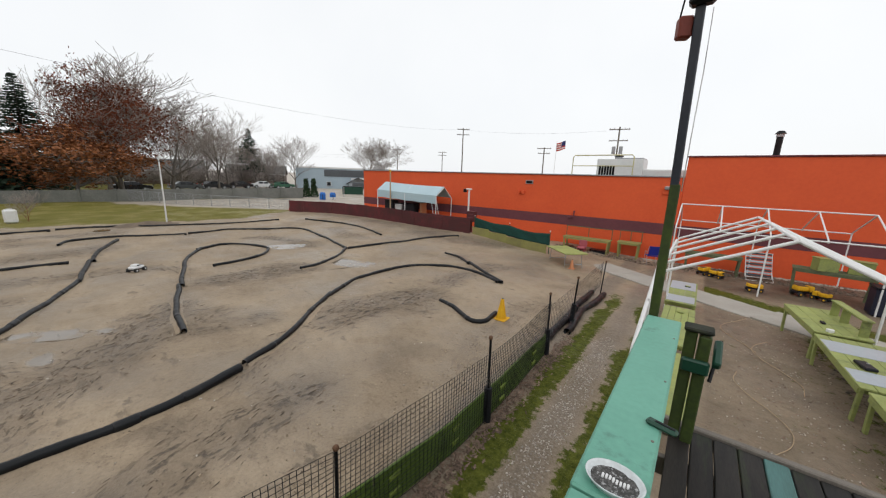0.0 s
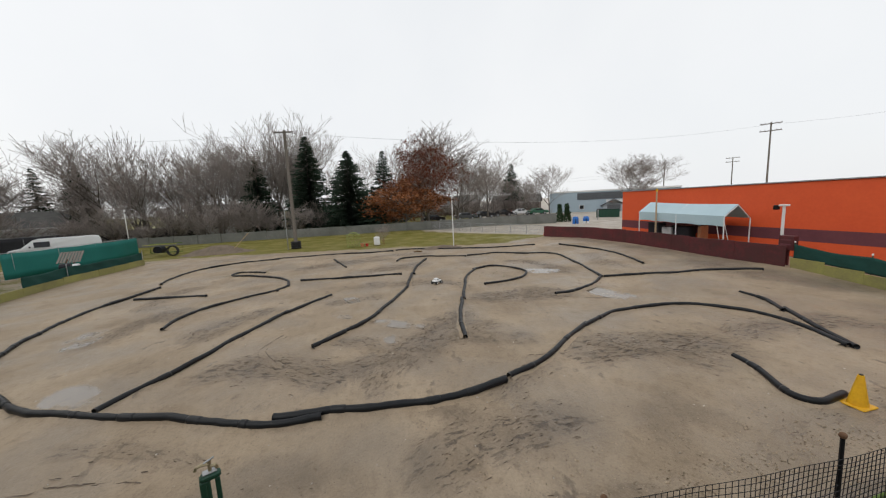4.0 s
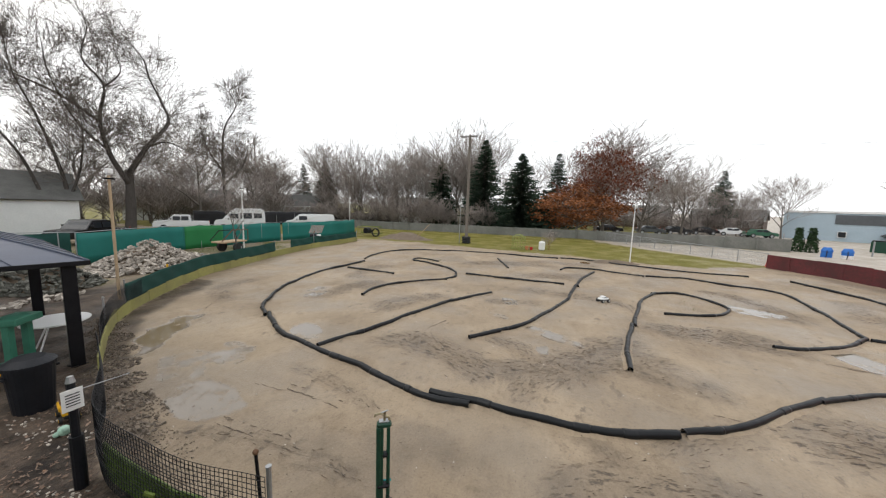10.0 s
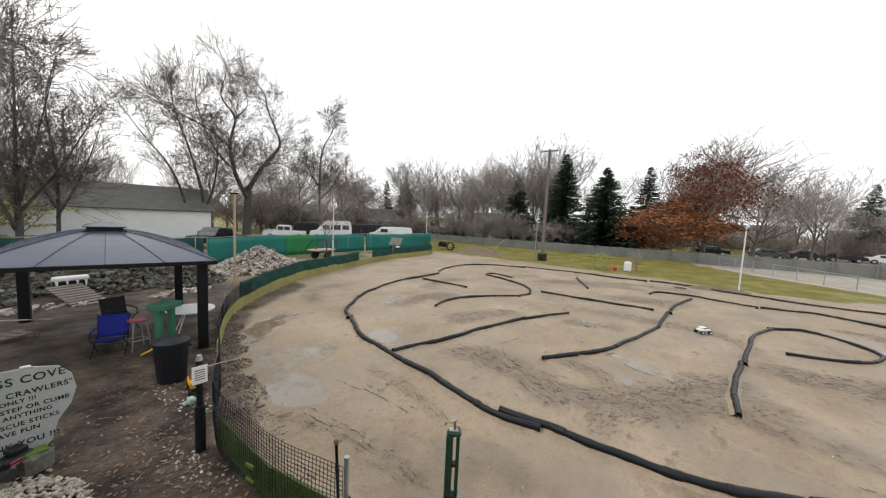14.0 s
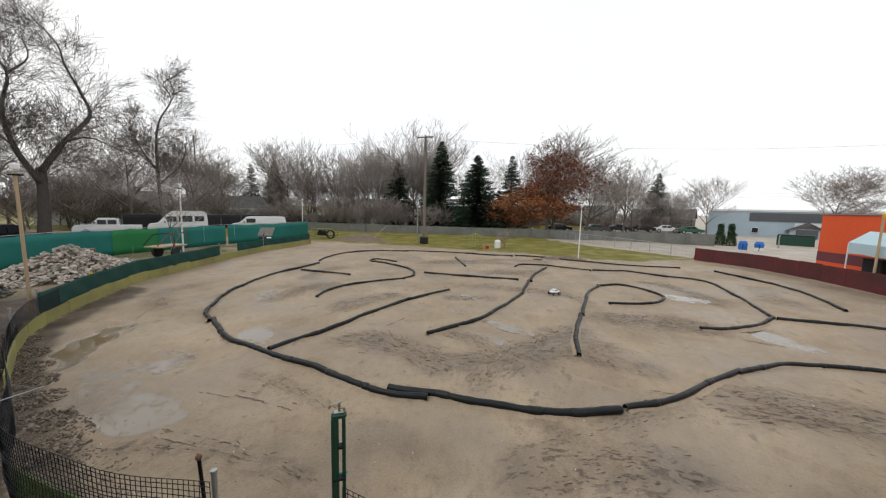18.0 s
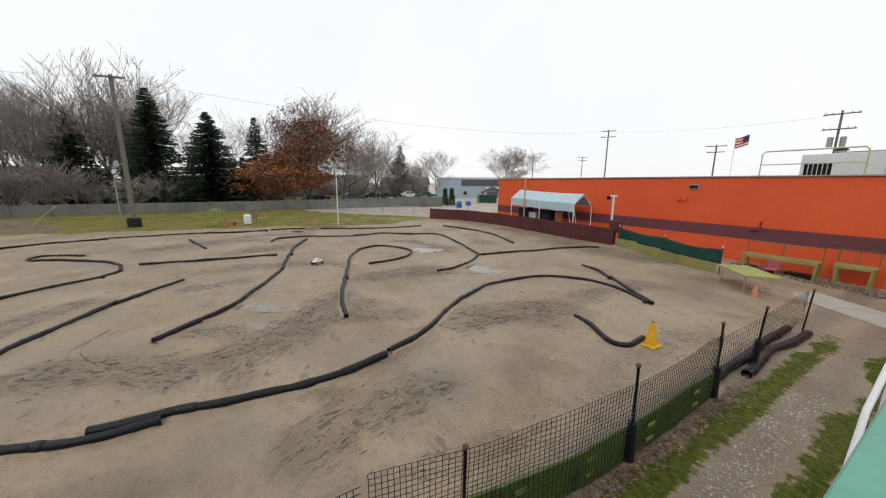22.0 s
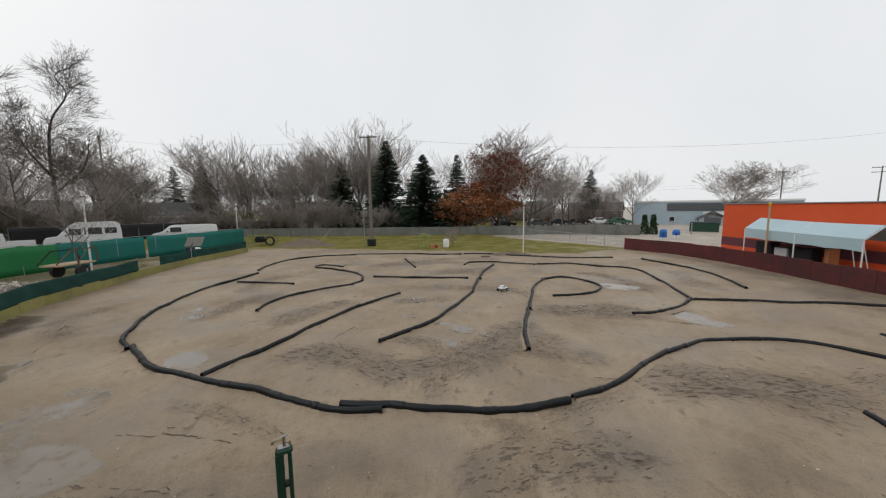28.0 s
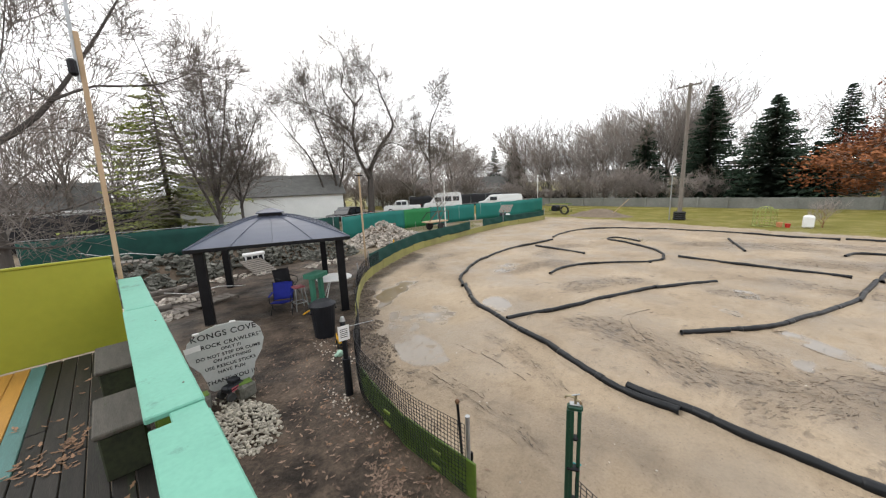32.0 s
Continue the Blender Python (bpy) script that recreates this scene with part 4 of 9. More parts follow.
    part("bracket", box(0.05, 0.22, 0.07, (0.34, 3.78, 2.22), 0.012, Matrix.Rotation(radians(32), 4, "X")), M_green_metal, s, "dark green bracket arm")
    part("bracket_rod", rod((0.32, 3.70, 2.05), (0.36, 3.92, 2.30), 0.012), M_blackmetal, s)
    part("bracket", box(0.17, 0.05, 0.10, (0.22, 3.675, 2.10), 0.012), M_green_metal, s, "dark green bracket block")
    lever = part("lever", box(0.11, 0.040, 0.02, (0.095, 2.20, RAIL_Z + 0.001), 0.014, Matrix.Rotation(-0.25, 4, "Z")), M_green_metal, s, "dark green metal lever end")
    part("lever_slot", box(0.07, 0.012, 0.004, (0.105, 2.198, RAIL_Z + 0.0205), 0.0015, Matrix.Rotation(-0.25, 4, "Z")), M_blackmetal, lever)
    # olive end panel
    part("end_panel", box(2.5, 0.02, 1.33, (1.42, -6.64, DECK_Z), 0.006), M_olive_panel, s, "glossy olive green end panel")
    part("panel_cap", box(2.5, 0.05, 0.035, (1.42, -6.64, DECK_Z + 1.33), 0.008), M_olive_panel, s)
    return s


stand()

# seat boxes on the deck
for y0, y1 in ((-5.35, -4.5), (-3.85, -3.15)):
    b = thing("seat_box", (0.31, (y0 + y1) / 2, DECK_Z), "dark weathered wooden seat box on the deck", "box", "seat boxes")
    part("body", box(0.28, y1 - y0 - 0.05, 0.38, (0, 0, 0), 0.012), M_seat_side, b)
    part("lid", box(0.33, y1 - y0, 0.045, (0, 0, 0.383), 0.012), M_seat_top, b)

# end pole with its lamp conduit
pole = thing("lamp_pole", (0.185, -6.76, 0), "tall raw timber lamp pole at the stand's end", "pole")
part("post", box(0.06, 0.09, 6.25, (0, 0, -0.3), 0.006, Matrix.Rotation(radians(-1.5), 4, "Y")), M_raw_wood, pole)
part("conduit", rod((-0.10, 0.02, 5.3), (-0.15, 0.02, 7.2), 0.022, seg=8), M_galv, pole)
part("lamp_head", box(0.10, 0.12, 0.22, (-0.06, 0.08, 5.35), 0.03), M_blackmetal, pole)

# mast at the stair end of the rail
mast = thing("light_mast", (-0.09, 3.80, 0), "tall square mast, green below and black above, with loudspeaker", "mast")
part("lower_post", box(0.064, 0.064, 3.75, (0, 0, -0.3), 0.008), M_post_green, mast, "green painted lower post")
part("upper_post", box(0.056, 0.056, 2.25, (-0.005, 0.0, 3.4), 0.008, Matrix.Rotation(radians(-1.0), 4, "Y")), M_mast, mast, "black upper post")
part("speaker", box(0.09, 0.08, 0.14, (-0.105, 0.02, 4.44), 0.012, Matrix.Rotation(0.4, 4, "Z")), mat("rust_red_paint", (0.20, 0.035, 0.02), rough=0.6), mast, "rust-red loudspeaker box")
part("floodlight", box(0.15, 0.1, 0.3, (-0.02, -0.02, 4.62), 0.02), M_blackmetal, mast, "black floodlight housing")
wire("cable", [(0.045, 0, 4.6), (0.05, 0, 4.2), (0.044, 0, 3.8), (0.042, 0, 3.4)], 0.004, M_white, mast)
wire("cable", [(-0.14, 0.0, 4.55), (-0.10, 0.0, 4.9), (-0.08, 0, 5.3)], 0.006, M_blackmetal, mast)

# glass ashtray
plate = thing("ashtray", (0.0, 1.80, RAIL_Z), "clear ribbed oval ashtray with ash on the rail", "ashtray")
bm = bmesh.new()
prev = []
for r, z in ((0.060, 0.0), (0.070, 0.004), (0.086, 0.026), (0.088, 0.030), (0.085, 0.031), (0.080, 0.026), (0.066, 0.009), (0.0, 0.007)):
    ring = [bm.verts.new((r * 1.0 * math.cos(a), r * 0.80 * math.sin(a), z)) for a in np.linspace(0, math.tau, 40, endpoint=False)] if r else [bm.verts.new((0, 0, z))]
    if prev:
        if len(ring) > 1:
            for i in range(40):
                bm.faces.new((prev[i], prev[(i + 1) % 40], ring[(i + 1) % 40], ring[i]))
        else:
            for i in range(40):
                bm.faces.new((prev[i], prev[(i + 1) % 40], ring[0]))
    prev = ring
part("dish", bm, mat("white_glazed_dish", (0.66, 0.70, 0.71), (0.40, 0.42, 0.42), rough=0.2, scale=26, fine=80, mixw=0.3), plate, smooth=True)
M_ash = mat("grey_ash", (0.16, 0.155, 0.15), (0.05, 0.048, 0.046), rough=0.9, scale=40, fine=160, mixw=0.8, bump=0.5, dist=0.004, speck=((0.42, 0.42, 0.42), 55, 0.55, 0.66))
V, F = [(0, 0, 0.018)], []
for ring, z in ((0.35, 0.017), (0.7, 0.016), (1.0, 0.015)):
    for k in range(24):
        a = k * math.tau / 24
        q = ring * (1 + 0.12 * noise.noise((3 * math.cos(a), 3 * math.sin(a), ring)))
        V.append((0.073 * q * math.cos(a), 0.058 * q * math.sin(a), z + 0.004 * noise.noise((k * 0.9, ring * 7, 2))))
F = [(0, 1 + k, 1 + (k + 1) % 24) for k in range(24)] + [(1 + 24 * j + k, 25 + 24 * j + k, 25 + 24 * j + (k + 1) % 24, 1 + 24 * j + (k + 1) % 24) for j in range(2) for k in range(24)]
raw("ash", V, F, M_ash, plate, "grey ash", True)
for k in range(8):
    part("rib", box(0.007, 0.020, 0.010, (-0.034 + 0.0105 * k, 0.003 * math.sin(k), 0.0135), 0.003), M_white, plate, "white ribbed bar")

# loose dead leaves on the deck
rng = random.Random(3)


def leaves(name, spots, label, size=0.05, material=None):
    V, F = [], []
    for x, y, z, n, sx, sy in spots:
        for _ in range(n):
            c = Vector((x + rng.gauss(0, sx), y + rng.gauss(0, sy), 0))
            c.z = (z if z is not None else gz(c.x, c.y) + 0.006) + rng.uniform(0, 0.012)
            a = rng.uniform(0, 6.3)
            u = Vector((math.cos(a), math.sin(a), rng.uniform(-0.25, 0.25))) * size * rng.uniform(0.6, 1.4)
            v = Vector((-math.sin(a), math.cos(a), rng.uniform(-0.3, 0.3))) * size * rng.uniform(0.3, 0.6)
            n0 = len(V)
            lift = Vector((0, 0, size * rng.uniform(0.05, 0.35)))
            V += [c - u + lift * 0.6, c - u * 0.5 + v * 0.75, c - u * 0.2 + v * 0.35, c + u * 0.1 + v, c + u * 0.4 + v * 0.4, c + u + lift, c + u * 0.35 - v * 0.4, c + u * 0.05 - v, c - u * 0.25 - v * 0.35, c - u * 0.55 - v * 0.7]
            F += [(n0, n0 + 1, n0 + 2, n0 + 8, n0 + 9), (n0 + 2, n0 + 3, n0 + 4, n0 + 6, n0 + 7, n0 + 8), (n0 + 4, n0 + 5, n0 + 6)]
    return tagged(raw(name, V, F, material or M_leaf_litter), label, "leaves", kind="stuff")


leaves("deck_leaves", [(0.36, -4.15, DECK_Z + 0.004, 70, 0.10, 0.10), (0.66, -4.05, DECK_Z + 0.004, 42, 0.07, 0.14), (0.78, -3.75, DECK_Z + 0.004, 26, 0.10, 0.10), (0.95, -4.0, DECK_Z + 0.004, 16, 0.07, 0.12), (1.1, -4.6, DECK_Z + 0.004, 12, 0.3, 0.2), (0.55, -5.3, DECK_Z + 0.004, 14, 0.2, 0.3), (0.3, -2.7, DECK_Z + 0.004, 5, 0.08, 0.2)], "brown oak leaves lying in drifts on the deck", 0.036, M_oak_litter)
leaves("lane_leaves", [(-1.85, y, None, 230, 0.08, 0.5) for y in np.arange(-2.5, 8, 1.0)] + [(-1.6, y, None, 30, 0.5, 0.6) for y in np.arange(-6, 2, 1.0)]
       + [(-2.3, -5.0, None, 120, 0.4, 0.9), (-3.4, -6.9, None, 120, 0.5, 0.8), (-3.9, -8.2, None, 90, 0.35, 0.8), (-1.0, -4.0, None, 60, 0.5, 0.8)], "dead leaves along the fence and path", 0.042)

leaves("path_leaves", [(-2.2, -3.2, None, 14, 0.12, 0.6), (-2.1, -4.6, None, 14, 0.2, 0.7), (-1.4, -3.6, None, 6, 0.4, 0.8), (-2.6, -6.2, None, 10, 0.3, 0.8), (-1.8, 1.5, None, 8, 0.15, 2.0)], "fresh orange-brown oak leaves scattered on the path", 0.042, M_oak_litter)


# ---------------- trees ----------------
def branch_mesh(seed, height, spread=0.5, levels=5, trunk_r=0.18, lean=0.0, twist=0.25, first=0.25, kids=(3, 4, 4, 4, 3), up=0.3, droop=0.0, rmin=0.006, shoot=(0.55, 0.82)):
    """Skeleton of a bare tree as (start, end, r0, r1, level) segments."""
    rng = random.Random(seed)
    segs, tips = [], []

    def grow(p, d, length, r, level):
        n = 5 if level == 0 else (4 if level < 3 else 2)
        step = length / n
        q, dd = Vector(p), Vector(d)
        nodes = []
        for i in range(n):
            jitter = Vector((rng.gauss(0, 1), rng.gauss(0, 1), rng.gauss(0, 0.6))) * twist * (0.35 if level == 0 else 1.0) * 0.5
            dd = (dd + jitter + Vector((0, 0, up * 0.12 - droop * 0.1 * level))).normalized()
            q2 = q + dd * step
            ra, rb = r * (1 - 0.7 * i / n), r * (1 - 0.7 * (i + 1) / n)
            segs.append((q, q2, max(ra, rmin), max(rb, rmin * 0.8), level))
            nodes.append((q2, dd, rb, (i + 1) / n))
            q = q2
        if level >= levels - 1:
            tips.append((q, dd))
            return
        m = kids[min(level, len(kids) - 1)]
        for k in range(m):
            f = first + (1 - first) * (k + rng.random() * 0.8) / m if level == 0 else 0.25 + 0.75 * (k + rng.random()) / m
            node = nodes[min(n - 1, int(f * n))]
            ang = rng.uniform(0, math.tau)
            side = Vector((math.cos(ang), math.sin(ang), rng.uniform(-0.1, 0.5)))
            nd = (node[1] * (1 - spread) + side * spread * 1.3 + Vector((0, 0, up * 0.4))).normalized()
            grow(node[0], nd, length * rng.uniform(*shoot), max(node[2] * 0.75, rmin), level + 1)
        grow(q, dd, length * 0.55, max(r * 0.3, rmin), level + 1)

    grow(Vector((0, 0, -0.2)), Vector((lean, lean * 0.5, 1)).normalized(), height * 0.42, trunk_r, 0)
    k = height / max(q.z for _p, q, *_r in segs)
    return [(p * k, q * k, a, b, lev) for p, q, a, b, lev in segs], [(p * k, d) for p, d in tips]


def segs_to(segs):
    V, F = [], []
    for p, q, r0, r1, lev in segs:
        d = (q - p)
        if d.length < 1e-5:
            continue
        d.normalize()
        a = d.orthogonal().normalized()
        b = d.cross(a)
        k = 7 if lev == 0 else (5 if lev == 1 else 3)
        n0 = len(V)
        for c, r in ((p, r0), (q, r1)):
            V += [c + r * (math.cos(i * math.tau / k) * a + math.sin(i * math.tau / k) * b) for i in range(k)]
        F += [(n0 + i, n0 + (i + 1) % k, n0 + k + (i + 1) % k, n0 + k + i) for i in range(k)]
    return V, F


def leaf_quads(points, size, rng, count, spread, flat=0.5):
    V, F = [], []
    for p, _ in points:
        for _k in range(count):
            c = p + Vector((rng.gauss(0, 1), rng.gauss(0, 1), rng.gauss(0, 0.7))) * spread
            a = Vector((rng.gauss(0, 1), rng.gauss(0, 1), rng.gauss(0, flat))).normalized() * size * rng.uniform(0.6, 1.3)
            b = a.orthogonal().normalized() * size * rng.uniform(0.35, 0.7)
            n0 = len(V)
            V += [c - a, c + b, c + a, c - b]
            F.append((n0, n0 + 1, n0 + 2, n0 + 3))
    return V, F


def tree(label, seed, height, at, leaves=None, leaf_size=0.12, leaf_count=5, leaf_spread=0.35, name="bare_tree", group="", wide=1.0, **kw):
    t = thing(name, Matrix.Translation(at) @ Matrix.Rotation(seed * 1.7, 4, "Z") @ Matrix.Diagonal((wide, wide, 1, 1)), label, "tree", group)
    segs, tips = branch_mesh(seed, height, **kw)
    raw("trunk", *segs_to([s for s in segs if s[4] <= 1]), M_bark, t, smooth=True)
    raw("crown", *segs_to([s for s in segs if s[4] > 1]), M_twig, t)
    if leaves:
        raw("foliage", *leaf_quads(tips, leaf_size, random.Random(seed + 5), leaf_count, leaf_spread), leaves, t)
    return t


def spruce(label, seed, height, width, at, material=None, name="spruce_tree", low=0.06, thick=1.3):
    rng = random.Random(seed)
    t = thing(name, Matrix.Translation(at), label, "tree")
    part("trunk", rod((0, 0, -0.2), (0, 0, height * 0.97), height * 0.018, 0.015, 8), M_bark, t)
    V, F = [], []
    z = height * low
    while z < height:
        f = 1 - z / height
        n = int((7 + 9 * f) * thick)
        for k in range(n):
            ang = rng.uniform(0, math.tau)
            L = width * 0.5 * (f ** 0.8) * rng.uniform(0.65, 1.15) + 0.12
            d = Vector((math.cos(ang), math.sin(ang), 0))
            side = Vector((-d.y, d.x, 0))
            m = max(4, int(L / 0.16))
            for i in range(m):
                u = (i + 0.5) / m
                c = d * L * u + Vector((0, 0, z - 0.32 * L * u + 0.22 * L * u * u + rng.gauss(0, 0.04)))
                wd = 0.13 + 0.22 * L * (1 - u) * 0.5
                for sgn in (-1, 1):
                    a = c + side * sgn * wd * rng.uniform(0.6, 0.95) + d * rng.uniform(0.0, 0.18) + Vector((0, 0, -rng.uniform(0.02, 0.2)))
                    n0 = len(V)
                    V += [c - d * 0.09, c + d * 0.14, a + d * 0.06, a - d * 0.05]
                    F.append((n0, n0 + 1, n0 + 2, n0 + 3))
        z += height * 0.017 + 0.05
    raw("crown", V, F, material or M_needle, t)
    return t



spruce("tall dark green spruce behind the concrete wall", 3, 14.2, 9.2, (-54, -7.3, 0), thick=1.7)
spruce("broad dark green spruce behind the concrete wall", 4, 11.8, 10.8, (-53, -1.6, 0), thick=1.7)
spruce("small dark green spruce beside a bigger one", 8, 6.5, 5.0, (-53, 1.8, 0))
spruce("dark spruce behind the oak", 5, 13.8, 7.5, (-66, 4.3, 0))
spruce("dark spruce among bare trees", 6, 11.0, 7.0, (-55, -14.6, 0))
spruce("dim spruce standing in the thicket", 14, 11.5, 6.0, (-64, -47.5, 0), thick=0.8)
spruce("dim slender spruce standing in the thicket", 15, 10.5, 4.6, (-65, -42.5, 0), thick=0.8)
spruce("dark spruce across the road", 7, 12.3, 9.0, (-80, 36.3, 0), low=0.3, thick=1.0)
spruce("dark spruce far behind the bare trees", 10, 12.0, 7.0, (-62, -41, 0))
spruce("drooping yellow-green evergreen beyond the back fence", 12, 13.5, 14.0, (-4.0, -37, 0), M_hemlock, name="evergreen_tree", low=0.12, thick=0.42)
tree("spreading oak with rust-brown dead leaves still on it", 11, 13.8, (-52, 9.9, 0), M_oakleaf, 0.15, 4, 0.34, name="oak_tree", spread=0.64, levels=6, trunk_r=0.36, kids=(8, 4, 4, 3, 3), first=0.06, up=0.2, rmin=0.020, wide=0.74)
tree("low oak bough clump with rust-brown leaves", 17, 8.0, (-50.5, 6.2, 0), M_oakleaf_pale, 0.15, 8, 0.35, name="oak_tree", spread=0.75, levels=5, trunk_r=0.2, kids=(8, 4, 4, 4), first=0.08, up=0.05, wide=1.2)
tree("tall bare tree behind the oak", 44, 17.0, (-62, 10.5, 0), spread=0.5, levels=5, trunk_r=0.3, kids=(7, 5, 4, 3), first=0.25, rmin=0.026)
tree("tall bare tree leaning beside the oak", 45, 14.5, (-56, 15.5, 0), spread=0.6, levels=5, trunk_r=0.26, kids=(7, 5, 4, 3), first=0.2, lean=0.12, rmin=0.024)

BARE = dict(group="bare trees", levels=5, twist=0.30, rmin=0.019)
bare = [tree("leafless grey-brown tree in the thicket", 21, 13.0, (-57, -13, 0), spread=0.50, trunk_r=0.20, kids=(8, 4, 3, 2), first=0.25, shoot=(0.5, 0.78), **BARE),
        tree("leafless upright tree in the thicket", 22, 15.5, (-60, -22, 0), spread=0.42, trunk_r=0.22, kids=(8, 4, 3, 2), up=0.35, first=0.25, shoot=(0.5, 0.78), **BARE),
        tree("leafless spreading tree in the thicket", 23, 12.0, (-56, -30, 0), spread=0.58, trunk_r=0.20, kids=(8, 4, 3, 2), first=0.3, shoot=(0.52, 0.8), **BARE),
        tree("leafless many-stemmed tree in the thicket", 24, 12.5, (-58, -18, 0), spread=0.40, trunk_r=0.15, kids=(9, 4, 3, 2), up=0.5, first=0.05, shoot=(0.6, 0.88), **BARE)]
scrub = tree("dense leafless scrub under the trees", 31, 4.6, (-52, -14, 0), name="scrub_bush", group="scrub", spread=0.5, levels=4, trunk_r=0.05, kids=(12, 5, 4), first=0.02, up=0.45, twist=0.32, rmin=0.015)
rng = random.Random(5)
for i in range(50):
    f = i / 49
    x, y = -56 - 12 * rng.random() + 26 * max(0, f - 0.5), -8 - 56 * f
    k = rng.uniform(0.68, 1.05) if i % 4 else rng.uniform(1.0, 1.22)
    copy_thing(bare[rng.randrange(4)], Matrix.Translation((x, y, 0)) @ Matrix.Rotation(rng.uniform(0, 6), 4, "Z") @ Matrix.Diagonal((k, k, k * rng.uniform(0.9, 1.1), 1)))
for i in range(60):
    f = i / 59
    x, y = -50.5 - 3.5 * rng.random() + 25 * max(0, f - 0.45), -5 - 58 * f
    k = rng.uniform(0.6, 1.3)
    copy_thing(scrub, Matrix.Translation((x, y, 0)) @ Matrix.Rotation(rng.uniform(0, 6), 4, "Z") @ Matrix.Diagonal((k * 1.25, k * 1.25, k * rng.uniform(0.8, 1.1), 1)))
for x, y, k in ((-57, -9.5, 1.0), (-60, -10.8, 1.1), (-63, -8.6, 1.1), (-66, -12, 1.2), (-69.5, 27.5, 0.95), (-76, 24, 0.9), (-82, 30, 1.0), (-70, 41, 0.8), (-95, 45, 0.9), (-66, 19.5, 1.0), (-110, 38, 1.1), (-85, 46, .8), (-105, 62, 1.0), (-100, 10, 1.1), (-90, 0, 1.2), (-73, 36, 0.7), (-78, 16, 1.0), (-72, 8, 1.1), (-80, -4, 1.2), (-64, 24, 0.9), (-74, 30.5, 0.66), (-75.5, 32.6, 0.6), (-73.5, 34.4, 0.62), (-77, 27, 0.85), (-76, 38, 0.7), (-92, 26, 1.1), (-88, 36, 1.0)):
    copy_thing(rng.choice(bare), Matrix.Translation((x, y, 0)) @ Matrix.Rotation(rng.uniform(0, 6), 4, "Z") @ Matrix.Diagonal((k, k, k, 1)))
for i in range(64):
    x, y = -70 - 26 * rng.random(), -2 + 46 * rng.random()
    k = rng.uniform(0.8, 1.5)
    copy_thing(scrub, Matrix.Translation((x, y, 0)) @ Matrix.Rotation(rng.uniform(0, 6), 4, "Z") @ Matrix.Diagonal((k, k, k * 0.7, 1)))
tree("bare rounded tree beside the orange building", 52, 9.6, (-45.2, 40.1, 0), spread=0.6, levels=6, trunk_r=0.22, kids=(7, 5, 4, 3, 2), first=0.3, twist=0.4, rmin=0.013)


def limb_tree(label, at, limbs, seed, turn, twig=5.0, size=1.0, low=5.0, fine=0.014):
    """A gnarled tree: crooked main limbs given by a few bends, with twigs grown along them."""
    rng = random.Random(seed)
    t = thing("bare_tree", Matrix.Translation(at) @ Matrix.Rotation(turn, 4, "Z") @ Matrix.Scale(size, 4), label, "tree")
    TV, TF, segs = [], [], []
    for r0, r1, depth, bends in limbs:
        P = spline([(u, depth * (i / (len(bends) - 1)) + 0.25 * rng.gauss(0, 1) * min(i, 1), z) for i, (u, z) in enumerate(bends)], 0.5)
        R = [(r1 + (r0 - r1) * (1 - i / (len(P) - 1)) ** 1.4) * (0.82 if r0 < 0.5 else 1.0) for i in range(len(P))]
        V, F = sweep(P, r0, 8, True, R)
        n0 = len(TV)
        TV += V
        TF += [tuple(n0 + i for i in f) for f in F]
        for i, p in enumerate(P):
            if p.z < low or rng.random() < 0.18:
                continue
            ahead = (P[min(i + 1, len(P) - 1)] - P[max(i - 1, 0)]).normalized()
            for _k in range(1 if rng.random() < 0.6 else 2):
                ang = rng.uniform(0, math.tau)
                side = Vector((math.cos(ang), math.sin(ang), rng.uniform(0.1, 1.0)))
                sub, _t = branch_mesh(rng.randrange(9999), 3.0, spread=0.46, levels=4, trunk_r=min(R[i] * 0.4, 0.06), twist=0.2, first=0.1, kids=(4, 3, 2), up=0.25, rmin=fine, shoot=(0.6, 1.0))
                q = (side * 0.8 + ahead * 0.5).normalized().to_track_quat("Z", "Y").to_matrix().to_4x4()
                k = twig / 3.0 * rng.uniform(0.7, 1.7) * (0.7 + 0.3 * (1 - i / len(P)))
                m = Matrix.Translation(p) @ q @ Matrix.Scale(k, 4)
                segs += [(m @ a, m @ b, ra, rb, 3) for a, b, ra, rb, _l in sub]
    raw("trunk", TV, TF, M_bark_dark, t, smooth=True)
    raw("crown", *segs_to(segs), M_twig_dark, t)
    return t


# big trees beyond the back fence
limb_tree("huge gnarled bare tree behind the fence", (-25.6, -39.6, 0),
          [(0.60, 0.42, 0.0, [(0, -0.3), (0.2, 3), (0.3, 7.4)]), (0.40, 0.06, 1.5, [(0.3, 7.0), (2.1, 10.3), (4.2, 13.3), (3.9, 15.7), (2.7, 18.7), (2.4, 20.5), (0.6, 23)]),
           (0.38, 0.06, -1.5, [(0.2, 5.8), (-1.2, 9), (-1.8, 12.7), (-1.2, 16.3), (-2.7, 18.7), (-2.1, 21.8), (-2.4, 23.3)]),
           (0.20, 0.04, 3.0, [(-1.7, 12.4), (-4.5, 14.8), (-7.5, 16.3), (-12.0, 18.6)]), (0.15, 0.04, -2.0, [(2.1, 10.3), (4, 10.9), (6.4, 9.7)]),
           (0.16, 0.04, 2.0, [(-1.2, 16.3), (0.2, 18.5), (0.0, 20.5)]), (0.15, 0.04, -3.0, [(-1.0, 9.0), (-3.5, 12.0), (-5.0, 16.0), (-5.2, 19.0)])], 63, 2.557, size=0.86)
